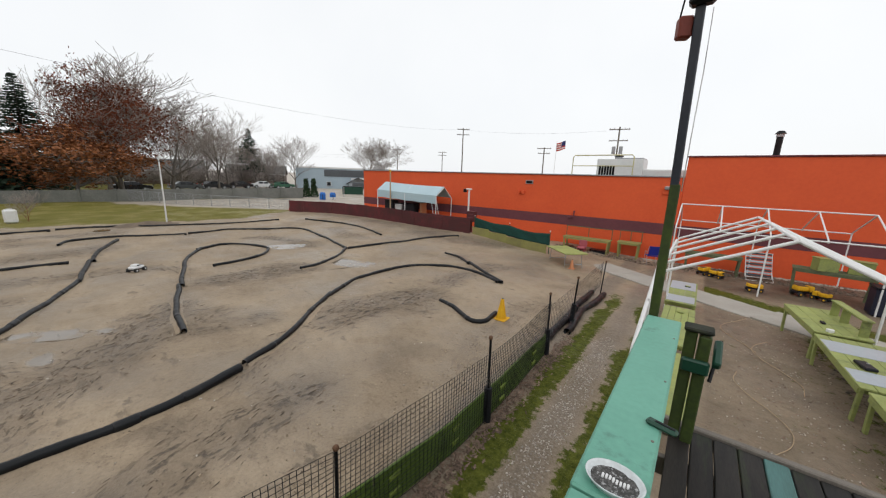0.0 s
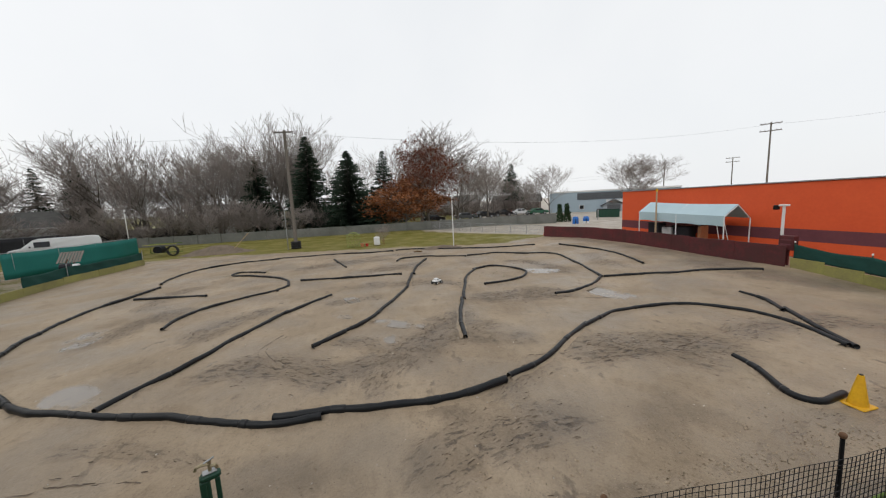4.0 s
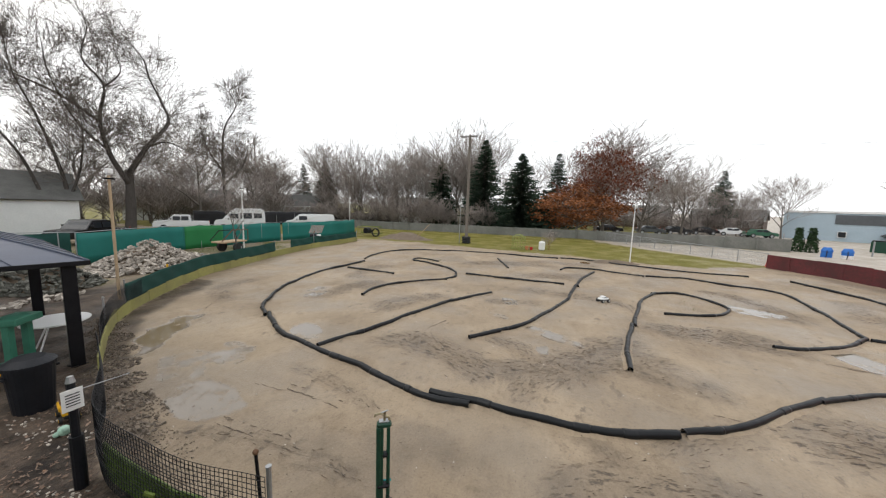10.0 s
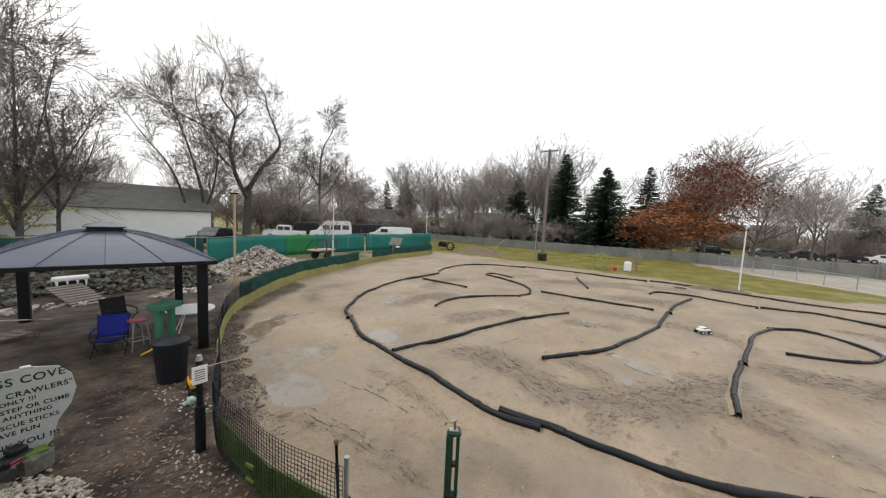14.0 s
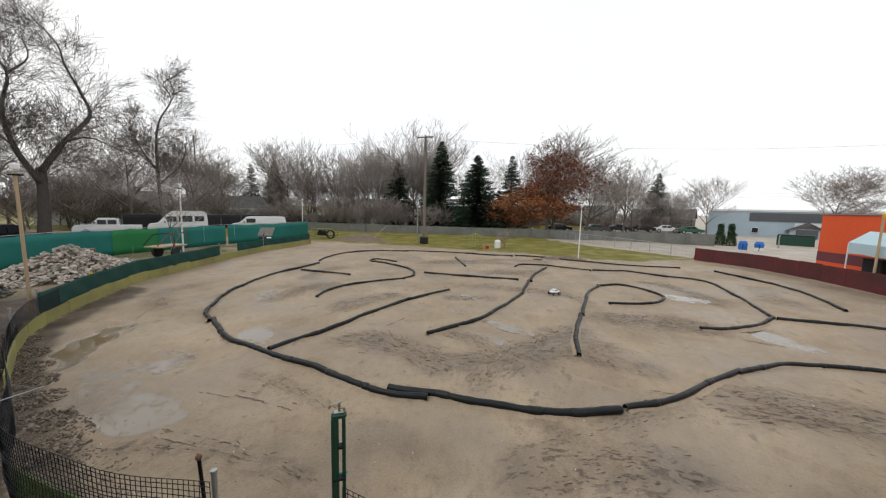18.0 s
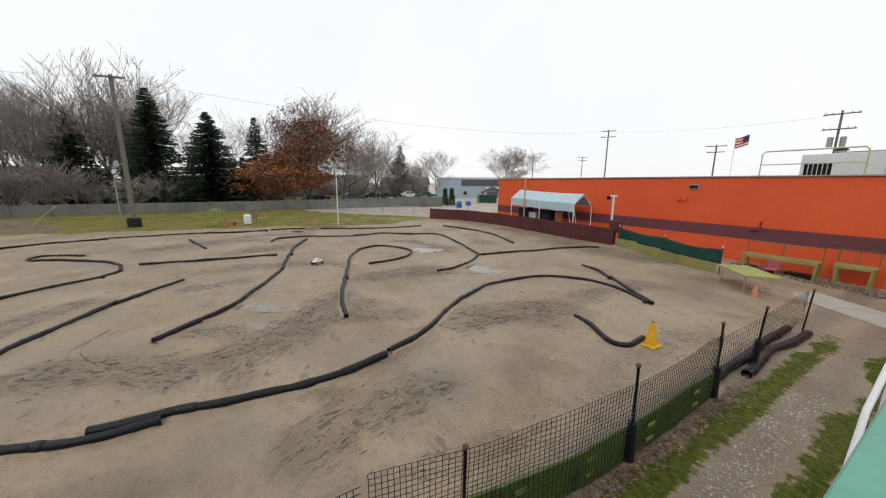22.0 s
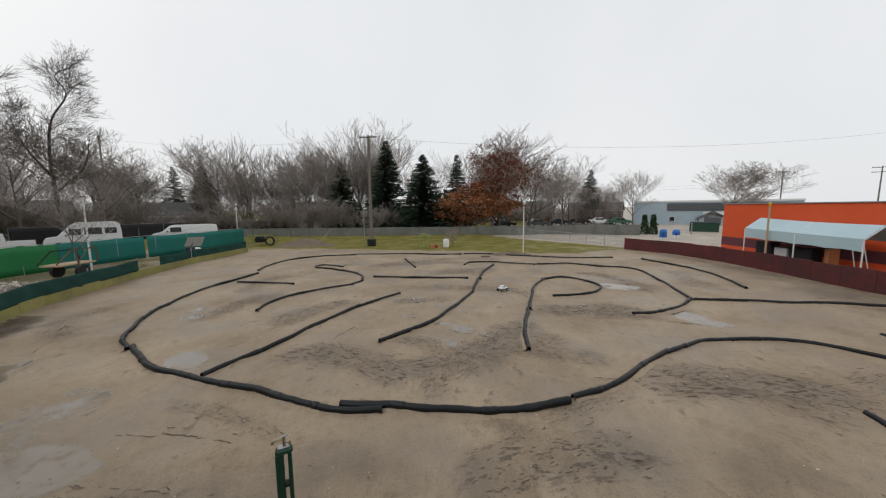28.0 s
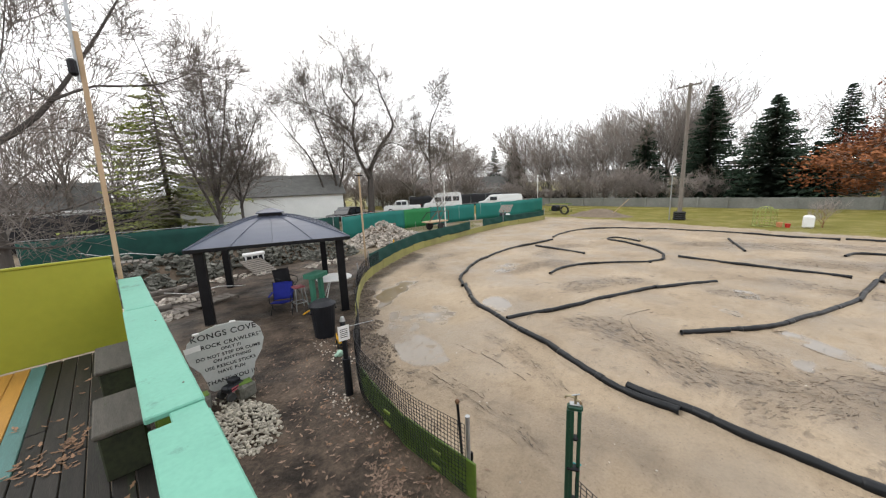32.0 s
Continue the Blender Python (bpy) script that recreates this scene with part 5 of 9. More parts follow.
limb_tree("bare tree with several leaning stems behind the fence", (-21.6, -42.2, 0),
          [(0.32, 0.05, 1.0, [(0, -0.3), (0.6, 5), (-1.0, 12), (-2.2, 16), (-2.7, 20)]), (0.28, 0.05, -1.5, [(0, -0.2), (-2.2, 8), (-4.7, 12), (-7.0, 15.5)]),
           (0.22, 0.04, 1.5, [(0.2, 2.0), (1.8, 7.0), (2.2, 12.0), (1.6, 15.0)])], 71, 2.557, 4.0, 0.88)
limb_tree("crooked bare tree behind the fence", (-34.5, -36.5, 0),
          [(0.34, 0.06, 1.0, [(0, -0.3), (-0.4, 9), (0, 14.2), (1.5, 17.6), (0.8, 19.5), (2.3, 21)]), (0.18, 0.04, -1.0, [(-0.3, 8.0), (-2.0, 11.0), (-2.8, 14.0)]),
           (0.18, 0.04, 1.5, [(-0.2, 6.5), (2.2, 9.5), (3.0, 13.0)])], 72, 2.4, 3.6, 0.86)
limb_tree("slender multi-stemmed bare tree behind the gazebo", (-5.7, -28.2, 0),
          [(0.22, 0.03, 0.3, [(0, -0.3), (0, 5), (0.1, 9), (0.2, 13.5)]), (0.12, 0.025, 0.8, [(-0.1, 2), (-1.2, 5.5), (-2.2, 10), (-3.4, 15)]), (0.10, 0.02, -0.8, [(0.1, 3.5), (0.8, 7), (1.6, 11)]),
           (0.10, 0.02, 0.5, [(0.1, 3), (1.6, 5.5), (3.4, 9.5)]), (0.09, 0.02, -0.5, [(0, 2.5), (-0.5, 6), (-0.8, 11.5)])], 65, 2.93, 2.6, 1.0, 3.0, 0.010)
limb_tree("slender bare tree behind the gazebo", (-7.3, -29, 0),
          [(0.16, 0.03, 0.5, [(0, -0.3), (0.1, 5), (-0.2, 9), (0.3, 12.0)]), (0.09, 0.02, 0.8, [(0, 2.6), (1.2, 5.5), (2.2, 9.0)]), (0.09, 0.02, -0.8, [(0, 3.2), (-1.0, 6), (-1.6, 10)])], 66, 2.9, 2.6, 1.0, 3.0, 0.010)
limb_tree("near bare tree with mossy grey trunk", (2.2, -13.6, 0),
          [(0.22, 0.05, 0.3, [(0, -0.3), (0.1, 3), (0.0, 5.3), (-0.5, 8), (-0.8, 11)]), (0.11, 0.03, 1.0, [(0, 4.8), (1.3, 6.0), (2.6, 8.0), (4.0, 10.5)]),
           (0.05, 0.015, 0.8, [(1.5, 6.3), (2.6, 7.0), (3.9, 7.2), (5.6, 8.2)]), (0.05, 0.012, -0.8, [(0, 3.3), (1.5, 3.5), (3.0, 4.3)]),
           (0.08, 0.02, -1.0, [(0, 4.2), (-1.5, 6), (-2.5, 8.5)]), (0.04, 0.012, 0.8, [(0, 2.6), (1.2, 2.4), (2.6, 2.9)]), (0.05, 0.012, 1.2, [(0, 5.5), (0.8, 7.0), (1.4, 9.5)])], 67, 3.3, 2.5, 1.0, 2.3, 0.008)
tree("bare young tree with white-tagged twigs by the teal fence", 68, 6.2, (-19.2, -19.6, 0), spread=0.5, levels=5, trunk_r=0.07, kids=(6, 4, 4, 3), first=0.3)
for x, y, k in ((3, -44, 1.0), (-14, -50, 1.0), (-3, -54, 1.1), (9, -36, 1.0), (-38, -45, 1.2), (-45, -42, 1.2), (-30, -55, 1.3)):
    copy_thing(rng.choice(bare), Matrix.Translation((x, y, 0)) @ Matrix.Rotation(rng.uniform(0, 6), 4, "Z") @ Matrix.Diagonal((k, k, k, 1)))

for i in range(18):
    x, y = -12 - 34 * i / 17 + rng.uniform(-1, 1), -47 - 6 * rng.random()
    k = rng.uniform(1.0, 1.7)
    copy_thing(scrub, Matrix.Translation((x, y, 0)) @ Matrix.Rotation(rng.uniform(0, 6), 4, "Z") @ Matrix.Diagonal((k * 1.2, k * 1.2, k, 1)))
for i in range(9):
    x, y = -14 - 30 * i / 8 + rng.uniform(-1, 1), -52 - 8 * rng.random()
    k = rng.uniform(0.6, 0.85)
    copy_thing(bare[i % 4], Matrix.Translation((x, y, 0)) @ Matrix.Rotation(rng.uniform(0, 6), 4, "Z") @ Matrix.Diagonal((k, k, k, 1)))

for x, y, k in ((2, -42, 0.95), (6, -33, 0.8), (8, -40, 1.0), (-1, -47, 0.9), (11, -30, 0.8), (5, -50, 1.0), (13, -44, 1.0)):
    copy_thing(bare[int(10 * k) % 4], Matrix.Translation((x, y, 0)) @ Matrix.Rotation(rng.uniform(0, 6), 4, "Z") @ Matrix.Diagonal((k, k, k, 1)))
for i in range(12):
    k = rng.uniform(0.9, 1.5)
    copy_thing(scrub, Matrix.Translation((-9 + 2.2 * i, -45 + rng.uniform(-2, 2), 0)) @ Matrix.Rotation(rng.uniform(0, 6), 4, "Z") @ Matrix.Diagonal((k * 1.2, k * 1.2, k, 1)))


# ---------------- fence beside the lane ----------------
def net(name, ctrl, z0, z1, pitch, label, r=0.0048, sag=0.03):
    """Plastic netting between two heights along a line, real strands."""
    P = spline([(x, y, 0) for x, y in ctrl], pitch)
    V, F = [], []
    rows = max(2, int((z1 - z0) / pitch))

    def strand(pts):
        n0 = len(V)
        for i, p in enumerate(pts):
            q = pts[min(i + 1, len(pts) - 1)] - pts[max(i - 1, 0)]
            a = Vector((0, 0, r)) if abs(q.z) < 0.7 * q.length else Vector((-q.y if False else r, 0, 0))
            b = q.cross(a).normalized() * r if q.length else Vector((r, 0, 0))
            V.extend((p + a, p + b, p - a, p - b))
        for i in range(len(pts) - 1):
            for k in range(4):
                F.append((n0 + 4 * i + k, n0 + 4 * i + (k + 1) % 4, n0 + 4 * i + 4 + (k + 1) % 4, n0 + 4 * i + 4 + k))

    def at(i, j):
        p = P[i]
        f = j / rows
        wob = 0.03 * noise.noise((p.x * 1.5, p.y * 1.5, j * 0.3))
        z = gz(p.x, p.y) + z0 + (z1 - z0 - sag * (1 + math.sin(i * 0.11))) * f
        return Vector((p.x + wob, p.y + wob * 0.3, z))

    whole = tagged(new(name), label, "netting")
    run = max(6, len(P) // 3 // max(1, round(len(P) * pitch / 1.8)) * 3)
    for i0 in range(0, len(P) - 3, run):
        i1 = min(i0 + run, len(P) - 1)
        V.clear(); F.clear()
        for i in range(i0, i1 + (i1 == len(P) - 1)):
            strand([at(i, 0), at(i, rows // 2), at(i, rows)])
        for j in range(1, rows):
            strand([at(i, j) for i in list(range(i0, i1, 3)) + [i1]])
        raw("net_panel", V, F, M_blackplastic, whole)
        for edge, j in (("top_cord", rows), ("bottom_cord", 0)):
            V.clear(); F.clear()
            strand([at(i, j) for i in list(range(i0, i1, 3)) + [i1]])
            raw(edge, V, F, M_blackplastic, whole)
    return whole


net("fence_netting", [(-2.30, 1.4), (-2.165, 2.3), (-1.975, 3.6), (-1.935, 5.2), (-1.975, 7.1)], 0.05, 1.12, 0.055, "black plastic netting over the green fence boards", r=0.0038)
net("fence_netting", [(-1.985, 7.1), (-2.03, 8.9), (-2.12, 12.3)], 0.30, 1.08, 0.11, "loose black netting between the last fence posts", r=0.003)
net("fence_netting", [(-2.70, -0.84), (-2.56, 0.3), (-2.36, 1.4)], 0.25, 0.95, 0.055, "sagging black netting tied to the green tap post", sag=0.13)
net("fence_netting", [(-2.39, -2.0), (-2.39, -3.4), (-2.69, -4.9), (-3.7, -6.5), (-4.5, -8.0)], 0.1, 1.04, 0.055, "sagging black plastic netting over green boards", sag=0.04)
net("fence_netting", [(-5.0, -8.8), (-5.5, -9.6), (-6.3, -10.6), (-7.4, -11.7), (-8.4, -12.5)], 0.42, 0.95, 0.06, "dark netting above the olive boards")


def fence_post(x, y, h, sleeve, tilt=(0, 0), label="thin steel fence post with rusty ball top and black sleeve"):
    g = gz(x, y)
    p = thing("fence_post", Matrix.Translation((x, y, g)) @ Euler((radians(tilt[0]), radians(tilt[1]), 0)).to_matrix().to_4x4(), label, "post", "fence posts")
    part("post", rod((0, 0, -0.2), (0, 0, h), 0.018, seg=8), M_blackmetal, p)
    bm = bmesh.new()
    bmesh.ops.create_uvsphere(bm, u_segments=8, v_segments=6, radius=0.032, matrix=Matrix.Translation((0, 0, h + 0.01)))
    part("ball_top", bm, M_rust, p, "rusty ball", True)
    if sleeve:
        part("sleeve", rod((0, 0, -0.1), (0, 0, sleeve), 0.055, seg=12), M_blackplastic, p, "black pipe sleeve")
    return p


M_hose = mat("turquoise_hose", (0.02, 0.26, 0.27), rough=0.4, bump=0)
M_brass = mat("dull_brass", (0.42, 0.34, 0.20), (0.28, 0.24, 0.17), rough=0.35, metal=0.8, scale=20, fine=90)
M_rust = mat("rust", (0.10, 0.05, 0.03), (0.16, 0.09, 0.05), rough=0.9, scale=20, fine=80)
fence_post(-2.20, 2.27, 1.06, 0.0, (0, 1))
fence_post(-1.93, 4.62, 1.30, 0.55, (0, -1))
fence_post(-1.98, 7.08, 1.28, 0.55, (1, -1))
fence_post(-2.05, 8.92, 1.21, 0.55, (2, 3))
fence_post(-2.13, 12.30, 1.05, 0.0, (-4, 2))
M_cleat = mat("lime_cleat", (0.14, 0.19, 0.03), (0.10, 0.14, 0.02), rough=0.6)
for x, y in ((-1.93, 5.05), (-1.96, 6.35), (-1.98, 3.9), (-2.08, 2.9), (-2.38, -2.5), (-2.41, -3.6)):
    c = thing("fence_cleat", (x, y, gz(x, y)), "pale green wooden cleats screwed to the fence board", "cleat", "fence cleats")
    for zz in (0.13, 0.33):
        part("block", box(0.03, 0.16, 0.05, (0, 0, zz), 0.008), M_cleat, c)


def cone(x, y, h, material, label):
    g = gz(x, y)
    c = thing("traffic_cone", (x, y, g), label, "cone")
    part("base", box(h * 0.62, h * 0.62, h * 0.06, (0, 0, 0), 0.01), material, c)
    part("body", rod((0, 0, h * 0.05), (0, 0, h), h * 0.24, h * 0.07, 18), material, c)
    part("tip", rod((0, 0, h - 0.004), (0, 0, h + 0.012), h * 0.055, h * 0.045, 12), M_blackplastic, c, "dark open tip")
    return c


cone(-3.52, 8.08, 0.53, M_yellow, "bright yellow traffic cone on the dirt track")
cone(-3.85, 14.9, 0.40, M_orangecone, "faded orange traffic cone beside the table")

# green cloth above the green boards
def cloth(name, ctrl, z0, z1, material, label, wave=0.03, droop=0.12, every=2.4):
    P = spline([(x, y, 0) for x, y in ctrl], 0.15)
    V, F = [], []
    n = 6
    L = 0.0
    for i, p in enumerate(P):
        if i:
            L += (p - P[i - 1]).length
        d = droop * abs(math.sin(math.pi * L / every)) * 0.7
        t = (P[min(i + 1, len(P) - 1)] - P[max(i - 1, 0)]).normalized()
        s = Vector((-t.y, t.x, 0))
        for j in range(n + 1):
            f = j / n
            w = wave * math.sin(L * 5 + 3 * f + 1.5 * noise.noise((L, f * 2, 1))) * (0.4 + f * (1 - f) * 2)
            V.append(Vector((p.x, p.y, gz(p.x, p.y) + z0 + (z1 - z0 - d) * f)) + s * w)
    for i in range(len(P) - 1):
        for j in range(n):
            a = i * (n + 1) + j
            F.append((a, a + 1, a + n + 2, a + n + 1))
    ob = raw(name, V, F, material, smooth=True)
    md = ob.modifiers.new("thick", "SOLIDIFY")
    md.thickness = 0.006
    return tagged(ob, label, "screen cloth")


cloth("screen_cloth", [(-10.5, 17.86), (-8.0, 17.36), (-5.5, 16.62)], 0.40, 1.0, M_green_net, "dark green screen cloth sagging between posts", 0.03, 0.14, 2.6)
for x, y in ((-10.5, 17.9), (-8.0, 17.42), (-5.5, 16.68)):
    p = thing("screen_post", (x, y, gz(x, y)), "thin post with white cap holding the screen cloth", "post", "screen posts")
    part("post", rod((0, 0, -0.2), (0, 0, 1.05), 0.02), M_green_metal, p)
    part("cap", rod((0, 0, 1.05), (0, 0, 1.12), 0.026), M_white, p)

# ---------------- sidewalk ----------------
walkway = tagged(new("sidewalk"), "pale concrete sidewalk slabs leading through the pit", "pavement", kind="structure")
a, b = Vector((-3.3, 17.0, 0)), Vector((4.6, 11.9, 0))
d = (b - a).normalized()
ang = math.atan2(d.y, d.x)
for i in range(6):
    c = a + d * (0.78 + 1.56 * i)
    part("slab", box(1.54, 1.3, 0.10, (c.x, c.y, gz(c.x, c.y) - 0.045), 0.012, Matrix.Rotation(ang, 4, "Z")), M_sidewalk, walkway)

# ---------------- pit furniture ----------------
def bench_table(at, length, width, h, rot, label, planks=4, sheet=(), back=0.0, material=None, name="pit_table", group="pit tables"):
    m = material or M_lime_table
    t = thing(name, Matrix.Translation(at) @ Matrix.Rotation(rot, 4, "Z"), label, "table", group)
    pw = width / planks
    for i in range(planks):
        part("plank", box(length, pw - 0.006, 0.035, (0, -width / 2 + pw * (i + 0.5), h - 0.035), 0.005), m, t)
    for sx in (-1, 1):
        for sy in (-1, 1):
            part("leg", box(0.08, 0.045, h - 0.035, (sx * (length / 2 - 0.12), sy * (width / 2 - 0.05), 0), 0.006, Matrix.Rotation(sx * 0.06, 4, "Y")), m, t)
        part("cross_rail", box(0.045, width - 0.12, 0.09, (sx * (length / 2 - 0.12), 0, h - 0.13), 0.006), m, t)
    for sy in (-1, 1):
        part("apron", box(length - 0.1, 0.035, 0.09, (0, sy * (width / 2 - 0.02), h - 0.126), 0.006), m, t)
    for x0, x1 in sheet:
        part("sheet", box(x1 - x0, width - 0.06, 0.006, ((x0 + x1) / 2, 0.01, h + 0.001), 0.002), M_sheet, t, "pale grey metal work sheet")
    if back:
        part("shelf_board", box(length * 0.75, 0.16, 0.035, (-length * 0.06, -width / 2 + 0.1, h + back), 0.006), m, t, "raised shelf board")
        for sx in (-0.40, 0.02, 0.28):
            part("upright", box(0.035, 0.14, back, (sx * length, -width / 2 + 0.1, h), 0.006), m, t)
    return t


PIT = -0.24
# long tables on the far side of the pit
bench_table((2.62, 11.6, PIT), 1.95, 0.85, 0.84, radians(96), "pale green painted pit table with raised shelf", back=0.32)
bench_table((2.78, 9.3, PIT), 2.3, 0.95, 0.84, radians(92), "pale green painted pit table with grey work sheets", 5, ((-0.95, -0.45), (0.25, 0.85)))
bench_table((2.92, 6.9, PIT), 2.3, 0.95, 0.84, radians(92), "pale green painted pit table beside the stand", 5, ((-0.7, 0.1),))
ch = thing("charger_box", (2.62, 9.05, PIT + 0.85), "black battery charger on a grey work sheet", "charger")
part("body", box(0.16, 0.32, 0.05, (0, 0, 0), 0.012, Matrix.Rotation(0.2, 4, "Z")), M_blackplastic, ch)
part("dial", rod((0.03, 0.05, 0.05), (0.03, 0.05, 0.06), 0.02, seg=10), M_galv, ch)
tp = thing("tape_roll", (2.55, 10.75, PIT + 0.842), "roll of tape on the pit table", "tape")
part("roll", rod((0, 0, 0), (0, 0, 0.05), 0.06, seg=16), M_white, tp)
bl = thing("black_tool", (2.55, 11.3, PIT + 0.842), "small black tool on the pit table", "tool")
part("body", box(0.08, 0.16, 0.04, (0, 0, 0), 0.015), M_blackplastic, bl)
# tables along the lane beyond the rail
bench_table((0.02, 6.4, PIT + 0.02), 2.4, 0.62, 0.80, radians(90), "pale green plank table along the lane", 5)
bench_table((0.02, 9.2, PIT), 2.4, 0.62, 0.80, radians(90), "pale green plank table along the lane", 5)
bench_table((0.0, 12.0, PIT), 2.4, 0.66, 0.80, radians(90), "pale green plank table with a grey sheet top", 5, ((0.2, 1.15), (-1.1, -0.5)))
for k, (x, y) in enumerate(((0.05, 10.0), (0.1, 12.6), (-0.05, 9.3))):
    lid = thing("paint_tin", (x, y, PIT + 0.802), "flat round tin lying on the plank table", "tin", "tins")
    part("tin", rod((0, 0, 0), (0, 0, 0.025), 0.075, seg=18), M_lime_table if k != 1 else M_blackplastic, lid)
    part("rim", rod((0, 0, 0.025), (0, 0, 0.032), 0.06, seg=18), M_lime_table, lid)
# benches against the wall
def wall_bench(x0, x1, y, label):
    t = bench_table(((x0 + x1) / 2, y, PIT), x1 - x0, 0.6, 0.80, 0, label, 3, material=M_olive, name="wall_bench", group="wall benches")
    part("back_frame", box(x1 - x0, 0.025, 0.04, (0, 0.27, 1.30), 0.006), M_weather, t, "weathered back rail")
    for sx in (-1, 0, 1):
        part("back_post", box(0.035, 0.025, 0.52, (sx * ((x1 - x0) / 2 - 0.03), 0.27, 0.80), 0.006), M_weather, t)
    return t


wall_bench(-5.7, -3.35, 19.5, "green painted work bench against the orange wall")
wall_bench(-3.1, -2.05, 19.9, "narrow green bench against the orange wall")
bench_table((0.75, 19.4, PIT), 2.0, 0.6, 0.8, 0, "weathered green bench under the frame", 4, material=M_weather)
bench_table((4.0, 17.9, PIT), 2.0, 0.7, 0.95, radians(-8), "weathered green bench with boxes on it", 4, material=M_weather)
for x, y, r in ((3.75, 17.8, 0.3), (4.6, 17.9, -0.2)):
    bx = thing("green_crate", (x, y, PIT + 0.952), "pale green wooden crate on the bench", "crate", "crates")
    part("body", box(0.55, 0.4, 0.42, (0, 0, 0), 0.01, Matrix.Rotation(r, 4, "Z")), M_lime_table, bx)
    part("lid", box(0.6, 0.45, 0.03, (0, 0, 0.42), 0.008, Matrix.Rotation(r, 4, "Z")), M_olive, bx)
bin2 = thing("dark_bin", (5.0, 16.6, PIT), "large dark blue plastic bin under the frame", "bin")
part("body", box(0.8, 0.6, 0.85, (0, 0, 0), 0.05), mat("navy_plastic", (0.012, 0.015, 0.035), rough=0.5), bin2)
part("lid", box(0.86, 0.66, 0.05, (0, 0, 0.85), 0.02), M_blackplastic, bin2)

# folding table
ft = thing("folding_table", Matrix.Translation((-4.35, 15.6, PIT + 0.02)) @ Matrix.Rotation(radians(-44), 4, "Z"), "pale green folding table with metal legs", "table")
part("tabletop", box(1.75, 1.0, 0.04, (0, 0, 0.72), 0.01), M_lime_table, ft)
for sx in (-1, 1):
    for sy in (-1, 1):
        part("leg", rod((sx * 0.7, sy * 0.4, 0), (sx * 0.62, sy * 0.36, 0.72), 0.014), M_galv, ft)
    part("leg_brace", rod((sx * 0.67, -0.38, 0.25), (sx * 0.67, 0.38, 0.25), 0.012), M_galv, ft)


def chair(name, at, rot, seat_m, label, h=0.42):
    c = thing(name, Matrix.Translation(at) @ Matrix.Rotation(rot, 4, "Z"), label, "chair")
    part("seat", box(0.46, 0.44, 0.03, (0, 0, h), 0.015), seat_m, c)
    part("backrest", box(0.44, 0.03, 0.42, (0, 0.24, h + 0.08), 0.06, Matrix.Rotation(-0.2, 4, "X")), seat_m, c)
    for sx in (-1, 1):
        part("arm_frame", wire_bm([(sx * 0.24, -0.22, 0), (sx * 0.24, -0.22, 0.6), (sx * 0.24, 0.22, 0.62), (sx * 0.24, 0.3, 0.9)], 0.012), M_galv, c)
        part("leg", rod((sx * 0.24, 0.28, 0), (sx * 0.24, 0.1, 0.6), 0.012), M_galv, c)
    return c


def wire_bm(points, r, seg=6):
    V, F = sweep(points, r, seg)
    bm = bmesh.new()
    vs = [bm.verts.new(v) for v in V]
    for f in F:
        bm.faces.new([vs[i] for i in f])
    return bm


chair("metal_chair", (-1.45, 19.0, PIT), radians(200), M_blue_fabric, "blue metal garden chair by the orange wall")
lc = thing("lounge_chair", Matrix.Translation((2.3, 19.3, PIT)) @ Matrix.Rotation(radians(10), 4, "Z"), "white framed webbed lawn chair leaning on the wall", "chair")
part("frame", wire_bm([(-0.42, -0.1, 0.1), (-0.42, 0.35, 1.05), (0.42, 0.35, 1.05), (0.42, -0.1, 0.1), (-0.42, -0.1, 0.1)], 0.018), M_white, lc)
for k in range(9):
    f = (k + 0.5) / 9
    part("webbing", box(0.82, 0.012, 0.075, (0, -0.1 + 0.45 * f, 0.1 + 0.93 * f), 0.003, Matrix.Rotation(radians(-25), 4, "X")), M_sheet if k % 2 else M_mast, lc)
part("leg", wire_bm([(-0.42, 0.0, 0.3), (-0.42, -0.35, 0.0), (0.42, -0.35, 0.0), (0.42, 0.0, 0.3)], 0.016), M_white, lc)
rs = thing("pink_stool", (-4.6, 19.0, PIT), "dusty pink plastic child seat under the bench", "seat")
part("seat", box(0.4, 0.4, 0.08, (0, 0, 0.3), 0.03), mat("pink_plastic", (0.42, 0.10, 0.12), rough=0.5), rs)
part("backrest", box(0.4, 0.06, 0.35, (0, 0.2, 0.36), 0.03), bpy.data.materials["pink_plastic"], rs)
for sx in (-1, 1):
    part("leg", box(0.05, 0.3, 0.3, (sx * 0.15, 0, 0), 0.01), bpy.data.materials["pink_plastic"], rs)


